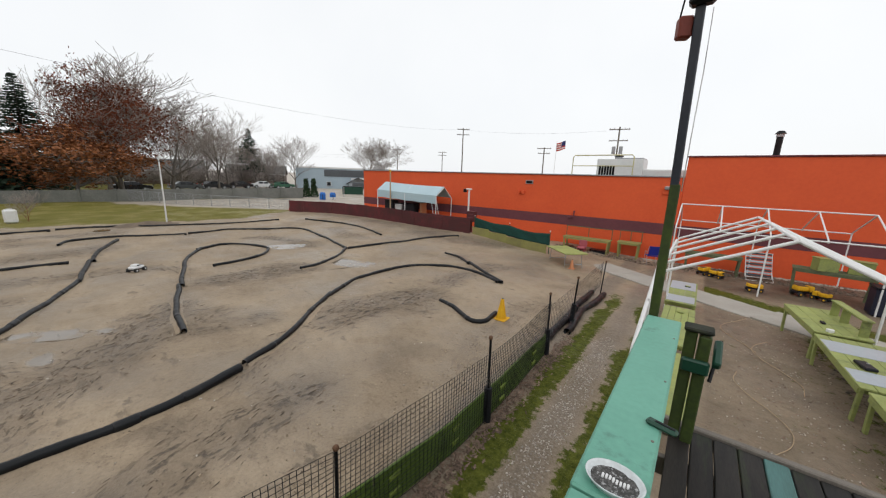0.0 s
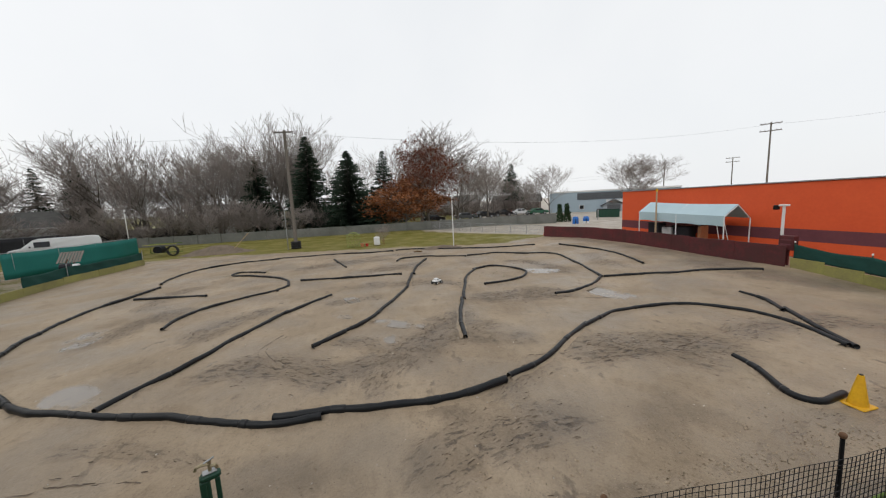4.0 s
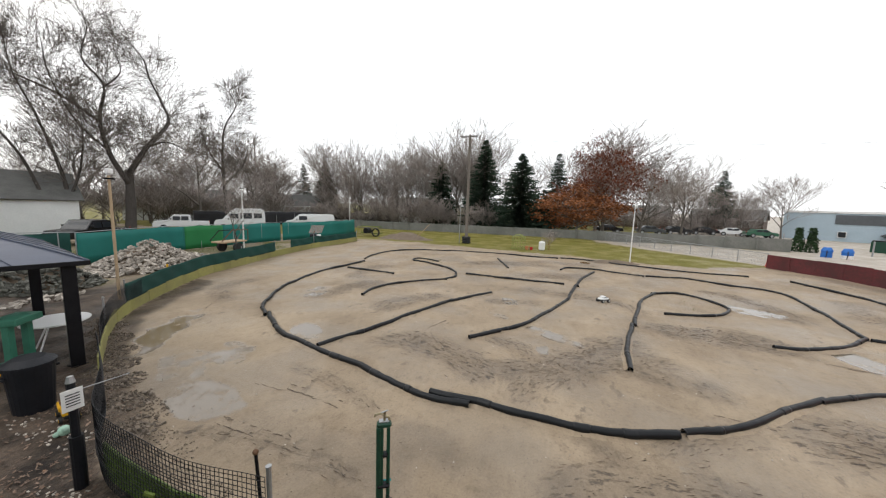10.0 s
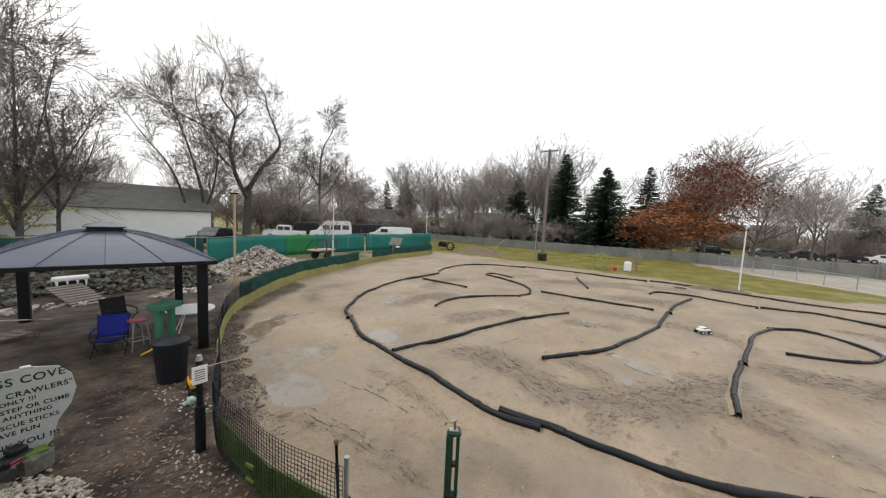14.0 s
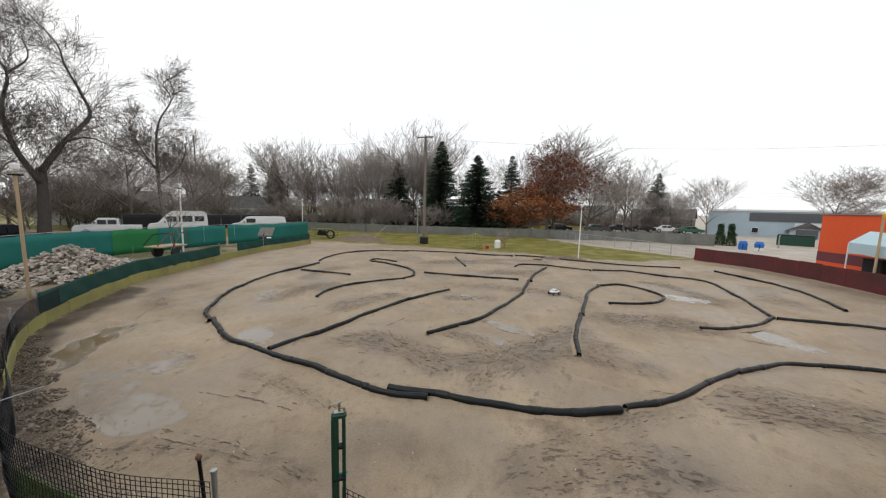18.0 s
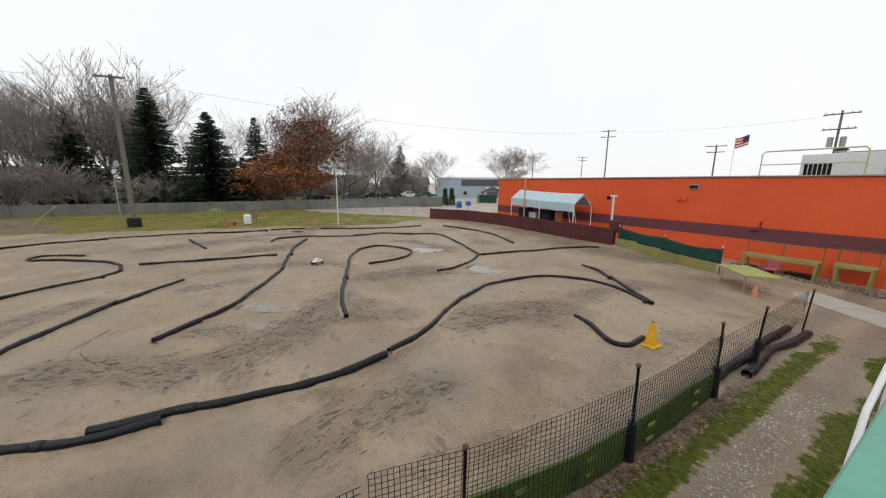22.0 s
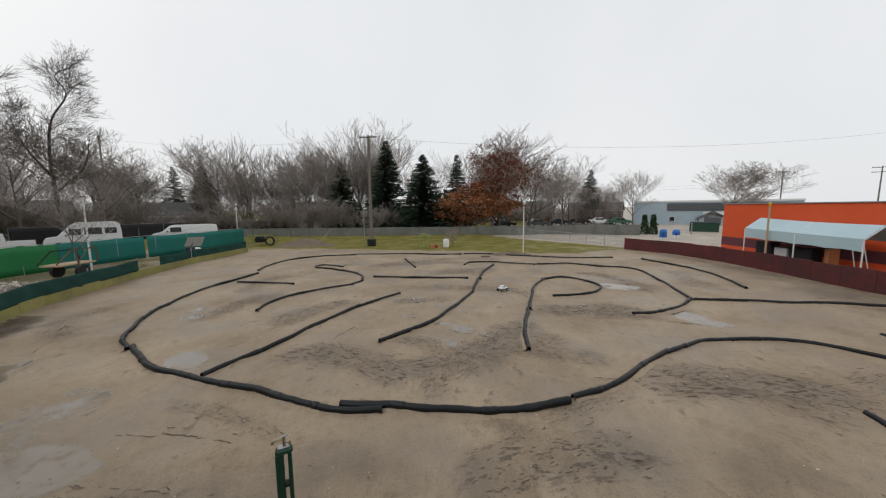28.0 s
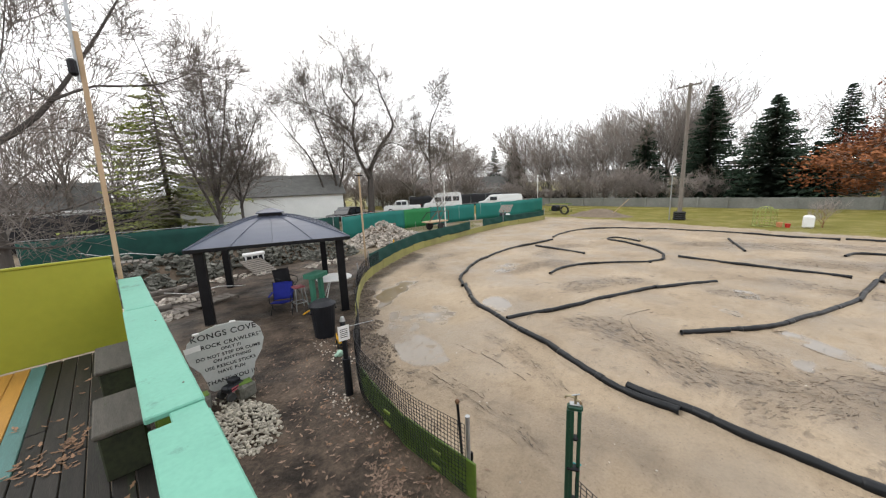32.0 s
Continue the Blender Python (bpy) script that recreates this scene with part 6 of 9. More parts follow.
def toy_truck(at, rot, k=1.0, label="yellow toy dump truck on the ground"):
    t = thing("toy_truck", Matrix.Translation(at) @ Matrix.Rotation(rot, 4, "Z") @ Matrix.Scale(k, 4), label, "toy", "toy trucks")
    part("chassis", box(0.52, 0.16, 0.05, (0, 0, 0.09), 0.01), M_blackplastic, t)
    part("dump_bed", box(0.30, 0.24, 0.14, (-0.1, 0, 0.16), 0.03, Matrix.Rotation(0.08, 4, "Y")), M_yellow, t)
    part("bed_hollow", box(0.25, 0.19, 0.01, (-0.1, 0, 0.305), 0.004, Matrix.Rotation(0.08, 4, "Y")), M_rust, t, "dirty load in the bed")
    part("cab", box(0.14, 0.2, 0.16, (0.16, 0, 0.14), 0.02), M_yellow, t)
    part("windscreen", box(0.01, 0.15, 0.06, (0.233, 0, 0.21), 0.003), M_glass_dark, t)
    for sx in (-0.17, 0.17):
        for sy in (-1, 1):
            w = part("wheel", rod((sx, sy * 0.10, 0.07), (sx, sy * 0.145, 0.07), 0.07, seg=14), M_tyre, t)
            part("hub", rod((sx, sy * 0.145, 0.07), (sx, sy * 0.152, 0.07), 0.03, seg=10), M_yellow, w)
    return t


toy_truck((2.02, 17.0, PIT), 0.15, 0.95)
toy_truck((0.55, 18.6, PIT), 1.0, 1.05)
toy_truck((0.95, 18.3, PIT), -0.5, 1.0)
toy_truck((3.35, 17.6, PIT), 0.6, 1.2)
toy_truck((3.75, 17.3, PIT), 2.4, 0.95)

# ---------------- bare white canopy frames ----------------
def gable_frame(at, rot, half, length, n, eave, ridge, label, r=0.024, skip_legs=(), long=1.0):
    g = thing("pipe_canopy", Matrix.Translation(at) @ Matrix.Rotation(rot, 4, "Z"), label, "canopy", "bare canopies")
    for i in range(n):
        y = length * i / (n - 1)
        for s in (-1, 1):
            w = half * (long if s > 0 else 1.0)
            e = ridge - (ridge - eave) * w / half
            part("rafter", wire_bm([(0, y, ridge), (s * w * 0.96, y, e + 0.03), (s * w, y, e - 0.06)], r, 8), M_white, g)
            if (i, s) not in skip_legs:
                part("leg", rod((s * w, y, 0), (s * w, y, e - 0.05), r), M_white, g)
    part("ridge_pole", rod((0, 0, ridge), (0, length, ridge), r), M_white, g)
    for s in (-1, 1):
        w = half * (long if s > 0 else 1.0)
        e = ridge - (ridge - eave) * w / half
        part("eave_pole", rod((s * w, 0, e - 0.02), (s * w, length, e - 0.02), r), M_white, g)
    return g


gable_frame((1.14, 6.9, PIT), 0, 1.45, 4.3, 6, 2.33, 3.03, "bare white pipe canopy frame beside the stand", skip_legs=((1, -1), (2, -1), (3, -1), (4, -1), (1, 1), (3, 1)), long=1.49)
gable_frame((4.7, 18.2, PIT), radians(90), 1.9, 5.3, 5, 2.12, 2.92, "bare white pipe canopy frame against the wall", skip_legs=((1, -1), (3, -1), (1, 1), (3, 1)))
hr = thing("stair_handrail", (-0.32, 4.05, -0.1), "white pipe handrail beside the stand", "handrail")
part("rail", wire_bm([(0.02, 0.0, 0.0), (-0.02, 1.3, 1.55), (0.02, 2.9, 2.45)], 0.026, 8), M_white, hr)
part("strut", rod((0.0, 2.0, 0.0), (0.02, 2.0, 2.0), 0.022), M_white, hr)

# ---------------- fittings on and over the orange building ----------------
def fit(name, bm_parts, label, category):
    t = thing(name, (0, 0, 0), label, category)
    for nm, bmx, mm in bm_parts:
        part(nm, bmx, mm, t)
    return t


fit("wall_vent", [("frame", box(0.46, 0.06, 0.22, (-8.35, WALL_Y - 0.035, 3.22), 0.01), M_galv), ("grille", box(0.36, 0.02, 0.14, (-8.35, WALL_Y - 0.07, 3.26), 0.004), M_blackmetal)], "small grey vent high on the orange wall", "vent")
fit("alarm_bells", [("bell", rod((-9.0, WALL_Y, 2.72), (-9.0, WALL_Y - 0.12, 2.72), 0.11, seg=16), M_orange), ("bell", rod((-8.7, WALL_Y, 2.72), (-8.7, WALL_Y - 0.12, 2.72), 0.11, seg=16), M_orange)], "two orange painted alarm bells on the wall", "bell")
fit("wall_pipe", [("pipe", wire_bm([(-5.55, WALL_Y - 0.1, 1.85), (-5.55, WALL_Y - 0.1, 1.5), (-5.85, WALL_Y - 0.1, 1.45), (-5.9, WALL_Y + 0.02, 1.45)], 0.045, 8), M_maroon)], "short maroon painted pipe outlet on the wall", "pipe")
fit("wall_lamp", [("housing", box(0.45, 0.22, 0.16, (-1.25, WALL_Y - 0.12, 3.2), 0.03), M_galv), ("bracket", box(0.6, 0.1, 0.2, (-1.25, WALL_Y - 0.055, 2.98), 0.01), M_orange)], "grey wall lamp under the roof edge", "lamp")
fit("downpipe", [("pipe", rod((-1.0, WALL_Y - 0.06, -0.2), (-1.0, WALL_Y - 0.06, 3.0), 0.05, seg=10), M_orange)], "orange painted round downpipe on the wall", "downpipe")
gr = thing("roof_guardrail", (0, 0, 3.8), "yellowish steel guardrail on the roof edge", "guardrail")
M_yrail = mat("faded_yellow_steel", (0.55, 0.50, 0.22), (0.45, 0.42, 0.25), rough=0.5)
part("rail", wire_bm([(-6.0, 20.6, 0), (-6.0, 20.6, 0.95), (-5.9, 20.6, 1.05), (-3.1, 20.6, 1.05), (-3.0, 20.6, 0.95), (-3.0, 20.6, 0)], 0.028, 8), M_yrail, gr)
part("mid_rail", rod((-6.0, 20.6, 0.5), (-3.0, 20.6, 0.5), 0.022), M_yrail, gr)
for x in (-6.0, -3.0):
    part("foot", box(0.5, 0.3, 0.05, (x, 20.55, 0), 0.01), M_galv, gr)
hv = thing("rooftop_unit", (-4.4, 25.5, 3.75), "grey rooftop air conditioning unit", "air conditioner")
part("body", box(2.6, 1.8, 1.15, (0, 0, 0), 0.02), M_siding, hv)
for k in range(6):
    part("louvre", box(0.12, 0.03, 0.6, (-1.1 + 0.16 * k, -0.91, 0.15), 0.005), M_blackmetal, hv)
part("duct", box(2.6, 1.2, 0.55, (2.4, 0, 0), 0.05), M_siding, hv)
part("top_hatch", box(1.3, 1.7, 0.06, (0.6, 0, 1.15), 0.01), M_galv, hv)
for x, y, z0, z1, r in ((-4.7, 25.9, 3.7, 5.05, 0.17), (2.75, 26, 4.6, 6.15, 0.14)):
    st = thing("roof_stack", (x, y, z0), "dark metal exhaust stack with cap on the roof", "chimney", "roof stacks")
    part("pipe", rod((0, 0, 0), (0, 0, z1 - z0), r, seg=14), M_blackmetal, st)
    part("cap", rod((0, 0, z1 - z0 + 0.05), (0, 0, z1 - z0 + 0.2), r * 1.7, r * 0.9, 14), M_blackmetal, st)
    part("collar", rod((0, 0, z1 - z0 - 0.1), (0, 0, z1 - z0 + 0.06), r * 1.15, seg=14), M_galv, st)

# canopy tent behind the red wall
ct = thing("canopy_tent", (-19.5, 18.45, 0.1), "pale blue tarp canopy on white poles beside the building", "canopy")
L = 5.6
prof = [(-0.02, 1.75), (-0.02, 2.30), (0.85, 2.88), (1.75, 2.12)]
V, F = [], []
for i in range(9):
    x = L * i / 8
    for j, (y, z) in enumerate(prof):
        V.append((x, y, z - 0.05 * math.sin(math.pi * i / 8) * (1 if j == 2 else 0.3) - 0.02 * i + (0.04 * (i % 2) if j == 0 else 0)))
for i in range(8):
    for j in range(3):
        a0 = i * 4 + j
        F.append((a0, a0 + 4, a0 + 5, a0 + 1))
top = raw("tarp", V, F, M_canopy, ct)
top.modifiers.new("thick", "SOLIDIFY").thickness = 0.01
for x in (0, L / 2, L):
    for y, h in ((0.0, 2.25), (1.72, 2.05)):
        part("pole", rod((x, y, -0.2), (x, y, h - 0.02 * x * 8 / L), 0.03), M_white, ct)
    part("rafter", wire_bm([(x, 0, 2.26 - 0.16 * x / L), (x, 0.85, 2.82 - 0.16 * x / L), (x, 1.72, 2.08 - 0.16 * x / L)], 0.026), M_white, ct)
part("brace", rod((L, 0.0, 1.9), (L, 0.5, 0.3), 0.02), M_white, ct)
part("brace", rod((L - 0.5, 0.1, 1.9), (L - 0.5, 0.5, 0.3), 0.02), M_white, ct)
for k, (x, w, h, m) in enumerate(((-19.0, 0.9, 1.5, M_darkfabric), (-18.0, 0.7, 1.3, M_white), (-17.0, 1.1, 1.4, M_darkfabric), (-15.8, 0.2, 1.5, M_orangecone))):
    s = thing("stored_box", (x, 19.4, 0.1), "boxes and gear stored under the canopy", "storage", "stored gear")
    part("body", box(w, 0.6, h, (0, 0, 0), 0.04), m, s)
    part("lid", box(w + 0.04, 0.64, 0.05, (0, 0, h), 0.02), M_blackplastic, s)
lp = thing("timber_pole", (-18.0, 18.3, 0.1), "bare timber light pole by the canopy", "pole")
part("pole", rod((0, 0, -0.2), (0, 0, 3.7), 0.055, 0.045), M_raw_wood, lp)
part("lamp_head", box(0.12, 0.12, 0.2, (0, 0, 3.55), 0.03), M_yellow, lp)
lp = thing("floodlight_pole", (-11.25, 18.3, 0.1), "thick white pole with a floodlight", "pole")
part("pole", rod((0, 0, -0.2), (0, 0, 2.7), 0.055, seg=12), M_white, lp)
part("cap", box(0.34, 0.2, 0.08, (0, 0, 2.65), 0.02), M_white, lp)
part("floodlight", box(0.2, 0.16, 0.2, (-0.26, -0.05, 2.5), 0.03), M_blackmetal, lp)
bx = thing("red_box", (-10.9, 18.15, 0.1), "dark red wooden box on the wall's end", "box")
part("body", box(0.55, 0.3, 0.62, (0, 0, 0.78), 0.02), M_redwall, bx)
part("post", box(0.1, 0.1, 0.85, (0, 0, -0.06), 0.006), M_redwall, bx)
for k in range(2):
    part("lettering_bar", box(0.38, 0.006, 0.06, (0, -0.154, 1.0 + 0.2 * k), 0.002), M_maroon, bx)

# flag
fl = thing("flagpole", (-20.1, 57.2, 0), "striped flag on a thin white pole", "flag")
part("pole", rod((0, 0, 0), (0, 0, 9.6), 0.05, 0.03), M_white, fl)
for k in range(7):
    V, F = [], []
    for i in range(7):
        u = i / 6
        for dz in (0, 0.18):
            V.append((1.5 * u, 0.25 * math.sin(u * 5), 8.1 + 0.18 * k + dz + 0.35 * u))
    F = [(2 * i, 2 * i + 2, 2 * i + 3, 2 * i + 1) for i in range(6)]
    st = raw("stripe", V, F, M_redplastic if k % 2 == 0 else M_white, fl)
    st.modifiers.new("thick", "SOLIDIFY").thickness = 0.01
V, F = [], []
for i in range(4):
    u = i / 6 + 0.5
    for z in (8.64, 9.36):
        V.append((1.5 * u, 0.25 * math.sin(u * 5) - 0.012, z + 0.35 * u))
F = [(2 * i, 2 * i + 2, 2 * i + 3, 2 * i + 1) for i in range(3)]
raw("canton", V, F, mat("flag_blue", (0.03, 0.04, 0.16), rough=0.8), fl)


def power_pole(x, y, h, arms, rot, label="wooden utility pole with cross arms", trans=False, r=0.14):
    p = thing("utility_pole", Matrix.Translation((x, y, 0)) @ Matrix.Rotation(rot, 4, "Z"), label, "utility pole", "utility poles")
    part("pole", rod((0, 0, -0.3), (0, 0, h), r, r * 0.7, 10), M_wood_pole, p)
    for z, w in arms:
        arm = part("cross_arm", box(w, 0.1, 0.12, (0, -0.14, h - z), 0.01), M_wood_pole, p)
        for s in (-0.9, -0.5, 0.5, 0.9):
            part("insulator", rod((s * w / 2, -0.14, h - z + 0.12), (s * w / 2, -0.14, h - z + 0.26), 0.035, seg=8), M_galv, arm)
    if trans:
        for s in (-0.45, 0.45):
            part("transformer", rod((s, 0.05, h - 3.6), (s, 0.05, h - 2.6), 0.24, seg=12), M_galv, p)
    return p


power_pole(-39.3, 58.6, 12.9, ((0.3, 2.4), (1.3, 2.4)), 0.6)
power_pole(-66.8, 88, 11.2, ((0.3, 2.6), (1.2, 2.6)), 0.5)
power_pole(-25.5, 65.9, 9.6, ((0.3, 2.6), (1.2, 2.2)), 0.3)
power_pole(-10.6, 54.7, 11.0, ((0.4, 2.6), (1.9, 2.4)), 0.2, trans=True)
power_pole(-70.3, 71.8, 10.8, ((0.3, 2.2),), 0.5)


# ---------------- middle of the field ----------------
def lamp_post(x, y, h, material, label, head=True, r=0.045, lean=(0, 0)):
    p = thing("lamp_post", Matrix.Translation((x, y, gz(x, y))) @ Euler((radians(lean[0]), radians(lean[1]), 0)).to_matrix().to_4x4(), label, "lamp post", "lamp posts")
    part("pole", rod((0, 0, -0.3), (0, 0, h), r, r * 0.85, 10), material, p)
    part("cap", rod((0, 0, h), (0, 0, h + 0.05), r * 1.3, seg=10), M_white, p)
    if head:
        part("lamp", box(0.2, 0.14, 0.2, (0.02, 0.06, h + 0.03), 0.03), M_white, p, "white lamp head")
        part("bracket", box(0.26, 0.2, 0.05, (0, 0.02, h - 0.14), 0.01), M_blackmetal, p)
    return p


lamp_post(-27.1, 7.4, 3.95, M_white, "slim white lamp post at the edge of the grass")
part("footing", box(0.5, 0.5, 0.12, (-27.1, 7.4, -0.06), 0.03), M_rust, tagged(new("post_footing"), "dark muddy footing round the lamp post", "footing"))
lamp_post(-33.6, -6.7, 3.95, M_galv, "thin grey lamp post beside the utility pole")
lamp_post(-8.5, -13.85, 4.4, M_raw_wood, "raw timber lamp post in the curved fence", r=0.05)
lamp_post(-21.5, -21.3, 4.7, M_white, "white lamp post before the teal fence", r=0.055)
lamp_post(-42.5, -24.2, 4.25, M_white, "white lamp post at the fence corner")
power_pole(-33.9, -6.05, 10.7, ((0.25, 1.7),), 1.35, "grey utility pole standing in old tyres", r=0.17)
for k in range(4):
    t = thing("old_tyre", (-33.9, -6.05, 0.02 + 0.17 * k), "old black tyre round the pole's foot", "tyre", "pole tyres")
    bm = bmesh.new()
    V, F = sweep([(0.36 * math.cos(a), 0.36 * math.sin(a), 0.09) for a in np.linspace(0, math.tau, 25)], 0.09, 8, False)
    raw("carcass", V, F, M_tyre, t, smooth=True)
    bm.free()
    V, F = sweep([(0.45 * math.cos(a), 0.45 * math.sin(a), 0.09) for a in np.linspace(0, math.tau, 25)], 0.02, 6, False)
    raw("tread", V, F, M_tyre, t, smooth=True)
power_pole(-54.5, -51, 15.2, ((0.3, 2.4), (1.2, 2.4)), 0.8, "tall utility pole among bare trees")
power_pole(-14, -52, 13, ((0.5, 2.0),), 0.8, "distant bare utility pole")

# overhead lines
for a, b, sag in (((-33.9, -6.05, 10.5), (-39.3, 58.6, 12.6), 1.6), ((-33.9, -6.05, 10.5), (-54.5, -51, 14.8), 1.0), ((-80, -30, 7.5), (-72, 60, 8.2), 0.7), ((-39.3, 58.6, 12.6), (-10.6, 54.7, 10.6), 0.6),
                  ((-80, -30, 6.9), (-72, 60, 7.6), 0.8)):
    a, b = Vector(a), Vector(b)
    pts = [a.lerp(b, t) - Vector((0, 0, sag * 4 * t * (1 - t))) for t in np.linspace(0, 1, 17)]
    tagged(wire("overhead_wire", pts, 0.0075, M_blackmetal), "thin black overhead power line", "cable", "overhead lines")

# round wire cage, white tank, red bush, bucket, mound, stick
cg = thing("wire_cage", (-31.9, -0.75, 0), "round green wire bale cage in the grass", "cage")
for z in (0.05, 0.4, 0.8, 1.15):
    part("hoop", wire_bm([(0.62 * math.cos(a), 0.62 * math.sin(a), z) for a in np.linspace(0, math.tau, 21)], 0.022), M_lime_table, cg)
for k in range(14):
    a = k * math.tau / 14
    part("bar", wire_bm([(0.62 * math.cos(a), 0.62 * math.sin(a), 0), (0.62 * math.cos(a), 0.62 * math.sin(a), 1.0), (0.3 * math.cos(a), 0.3 * math.sin(a), 1.3), (0, 0, 1.36)], 0.018), M_lime_table, cg)
tk = thing("white_tank", (-32.0, 1.32, 0), "small white plastic tank in the grass", "tank")
part("body", box(0.55, 0.55, 0.78, (0, 0, 0), 0.08), M_white, tk)
part("lid", rod((0, 0, 0.78), (0, 0, 0.83), 0.12, seg=14), M_white, tk)
bk = thing("red_bucket", (-31.7, 0.0, 0), "rust-red pots beside the wire cage", "pot")
part("pot", rod((0, 0, 0), (0, 0, 0.32), 0.13, 0.17, 14), M_orangecone, bk)
part("pot", rod((0, 0.4, 0), (0, 0.4, 0.26), 0.12, 0.15, 14), M_redplastic, bk)
tree("thin red-twigged shrub by the white tank", 71, 2.0, (-32.6, 2.0, 0), name="red_shrub", spread=0.5, levels=4, trunk_r=0.02, kids=(8, 6, 5), first=0.05).children[1].data.materials[0] = mat("red_twig", (0.20, 0.045, 0.035), rough=0.9)
def mound(name, x, y, rx, ry, h, material, label):
    V, F = [], []
    n, m = 18, 7
    for j in range(m):
        f = j / (m - 1)
        for i in range(n):
            a = i * math.tau / n
            r = (1 - f) * (1 + 0.18 * noise.noise((3 * math.cos(a), 3 * math.sin(a), f * 2 + x)))
            px, py = x + rx * r * math.cos(a), y + ry * r * math.sin(a)
            V.append((px, py, gz(px, py) - 0.03 + h * smoothstep(f) * (1 + 0.25 * noise.noise((px * 2, py * 2, 4)))))
    F = [(j * n + i, j * n + (i + 1) % n, (j + 1) * n + (i + 1) % n, (j + 1) * n + i) for j in range(m - 1) for i in range(n)]
    F.append(tuple(range((m - 1) * n, m * n)))
    return tagged(raw(name, V, F, material, smooth=True), label, "mound")


M_clod = island(mat("mud_clods", (0.17, 0.135, 0.105), (0.10, 0.08, 0.062), rough=0.9, scale=6, fine=30), 0.5)
M_soil = mat("brown_soil", (0.19, 0.145, 0.105), (0.11, 0.085, 0.062), rough=0.95, scale=2.5, fine=14, bump=0.5, dist=0.05)
mound("dirt_mound", -35.0, -13.0, 1.8, 3.6, 0.75, M_soil, "low heap of brown soil at the grass edge")
mound("dirt_mound", -26.6, 6.2, 0.9, 2.2, 0.28, M_soil, "low bump of soil by the lap line")
sk = thing("leaning_stick", (-34.6, -11.6, 0.3), "pale stick stuck in the dirt heap", "stick")
part("stick", rod((0, 0, 0), (-0.4, 1.3, 1.4), 0.035, 0.03), M_raw_wood, sk)
cr = thing("reel_trailer", (-36.2, -17.6, 0), "green framed hose reel cart at the fence end", "cart")
part("frame", wire_bm([(0, -1.4, 0.3), (0, 1.2, 0.3), (0, 1.2, 1.1), (0, -1.4, 1.1), (0, -1.4, 0.3)], 0.05), M_green_board, cr)
part("frame", wire_bm([(1, -1.4, 0.3), (1, 1.2, 0.3), (1, 1.2, 1.1), (1, -1.4, 1.1), (1, -1.4, 0.3)], 0.05), M_olive, cr)
for s in (-0.5, 0.5):
    part("wheel", wire_bm([(1.1, s * 0.1 + 0.9 + 0.42 * math.cos(a), 0.5 + 0.42 * math.sin(a)) for a in np.linspace(0, math.tau, 19)], 0.06), M_tyre, cr)
part("drum", rod((0.1, -0.4, 0.6), (0.9, -0.4, 0.6), 0.35, seg=14), M_blackplastic, cr)

# toy car on the track
rc = thing("radio_control_car", Matrix.Translation((-14.3, 3.3, gz(-14.3, 3.3))) @ Matrix.Rotation(2.2, 4, "Z"), "white radio-controlled buggy with black tyres on the dirt", "toy car")
part("chassis", box(0.42, 0.16, 0.03, (0, 0, 0.06), 0.01), M_blackplastic, rc)
part("body", box(0.40, 0.24, 0.09, (0, 0, 0.09), 0.03), M_white, rc)
part("cabin", box(0.18, 0.19, 0.07, (-0.03, 0, 0.175), 0.025), M_white, rc)
part("window", box(0.10, 0.194, 0.035, (-0.02, 0, 0.19), 0.006), M_glass_dark, rc)
part("bonnet_mark", box(0.08, 0.12, 0.004, (0.14, 0, 0.18), 0.001), M_blackplastic, rc)
for sx in (-0.15, 0.15):
    for sy in (-1, 1):
        w = part("wheel", rod((sx, sy * 0.10, 0.065), (sx, sy * 0.16, 0.065), 0.065, seg=14), M_tyre, rc)
        part("hub", rod((sx, sy * 0.16, 0.065), (sx, sy * 0.166, 0.065), 0.03, seg=10), M_white, w)

# tap post by the fence
tpst = thing("tap_post", Matrix.Translation((-2.76, -0.9, 0)) @ Matrix.Rotation(math.atan2(0.905, -0.424), 4, "Z"), "dark green twin-bar post with a brass tap on top", "post")
part("bar", box(0.072, 0.05, 1.62, (-0.034, 0, -0.1), 0.008), M_green_metal, tpst, "wide green steel bar")
part("flange", box(0.012, 0.064, 1.60, (-0.032, 0, -0.1), 0.003), M_green_metal, tpst)
part("bar", box(0.036, 0.03, 1.60, (0.050, 0.012, -0.1), 0.006), M_green_metal, tpst, "slim green steel bar")
part("cap", box(0.145, 0.075, 0.06, (0.006, 0, 1.515), 0.018), M_green_metal, tpst)
part("cap_plate", box(0.10, 0.06, 0.012, (0.006, 0, 1.577), 0.004), M_galv, tpst, "grey metal cap plate")
for z, w in ((1.20, 0.05), (0.86, 0.12), (0.50, 0.06)):
    part("tie", box(w, 0.075, 0.035, (0.018 if w < 0.1 else 0.006, 0, z), 0.010), M_blackmetal, tpst, "black tie band")
part("hose", wire_bm([(-0.06, 0.045, 0.92), (0.0, 0.05, 0.885), (0.05, 0.045, 0.88), (0.075, 0.02, 0.91)], 0.012), M_hose, tpst, "short turquoise hose")
part("hose", wire_bm([(0.05, 0.04, 0.88), (0.065, 0.045, 0.84), (0.06, 0.04, 0.80)], 0.011), M_hose, tpst, "short turquoise hose")
tap = part("tap", rod((0.01, 0, 1.585), (0.01, 0, 1.67), 0.013), M_brass, tpst, "worn brass garden tap")
part("spout", wire_bm([(0.01, 0, 1.645), (-0.04, 0.0, 1.66), (-0.075, 0.0, 1.655), (-0.085, 0.0, 1.63)], 0.012), M_brass, tap)
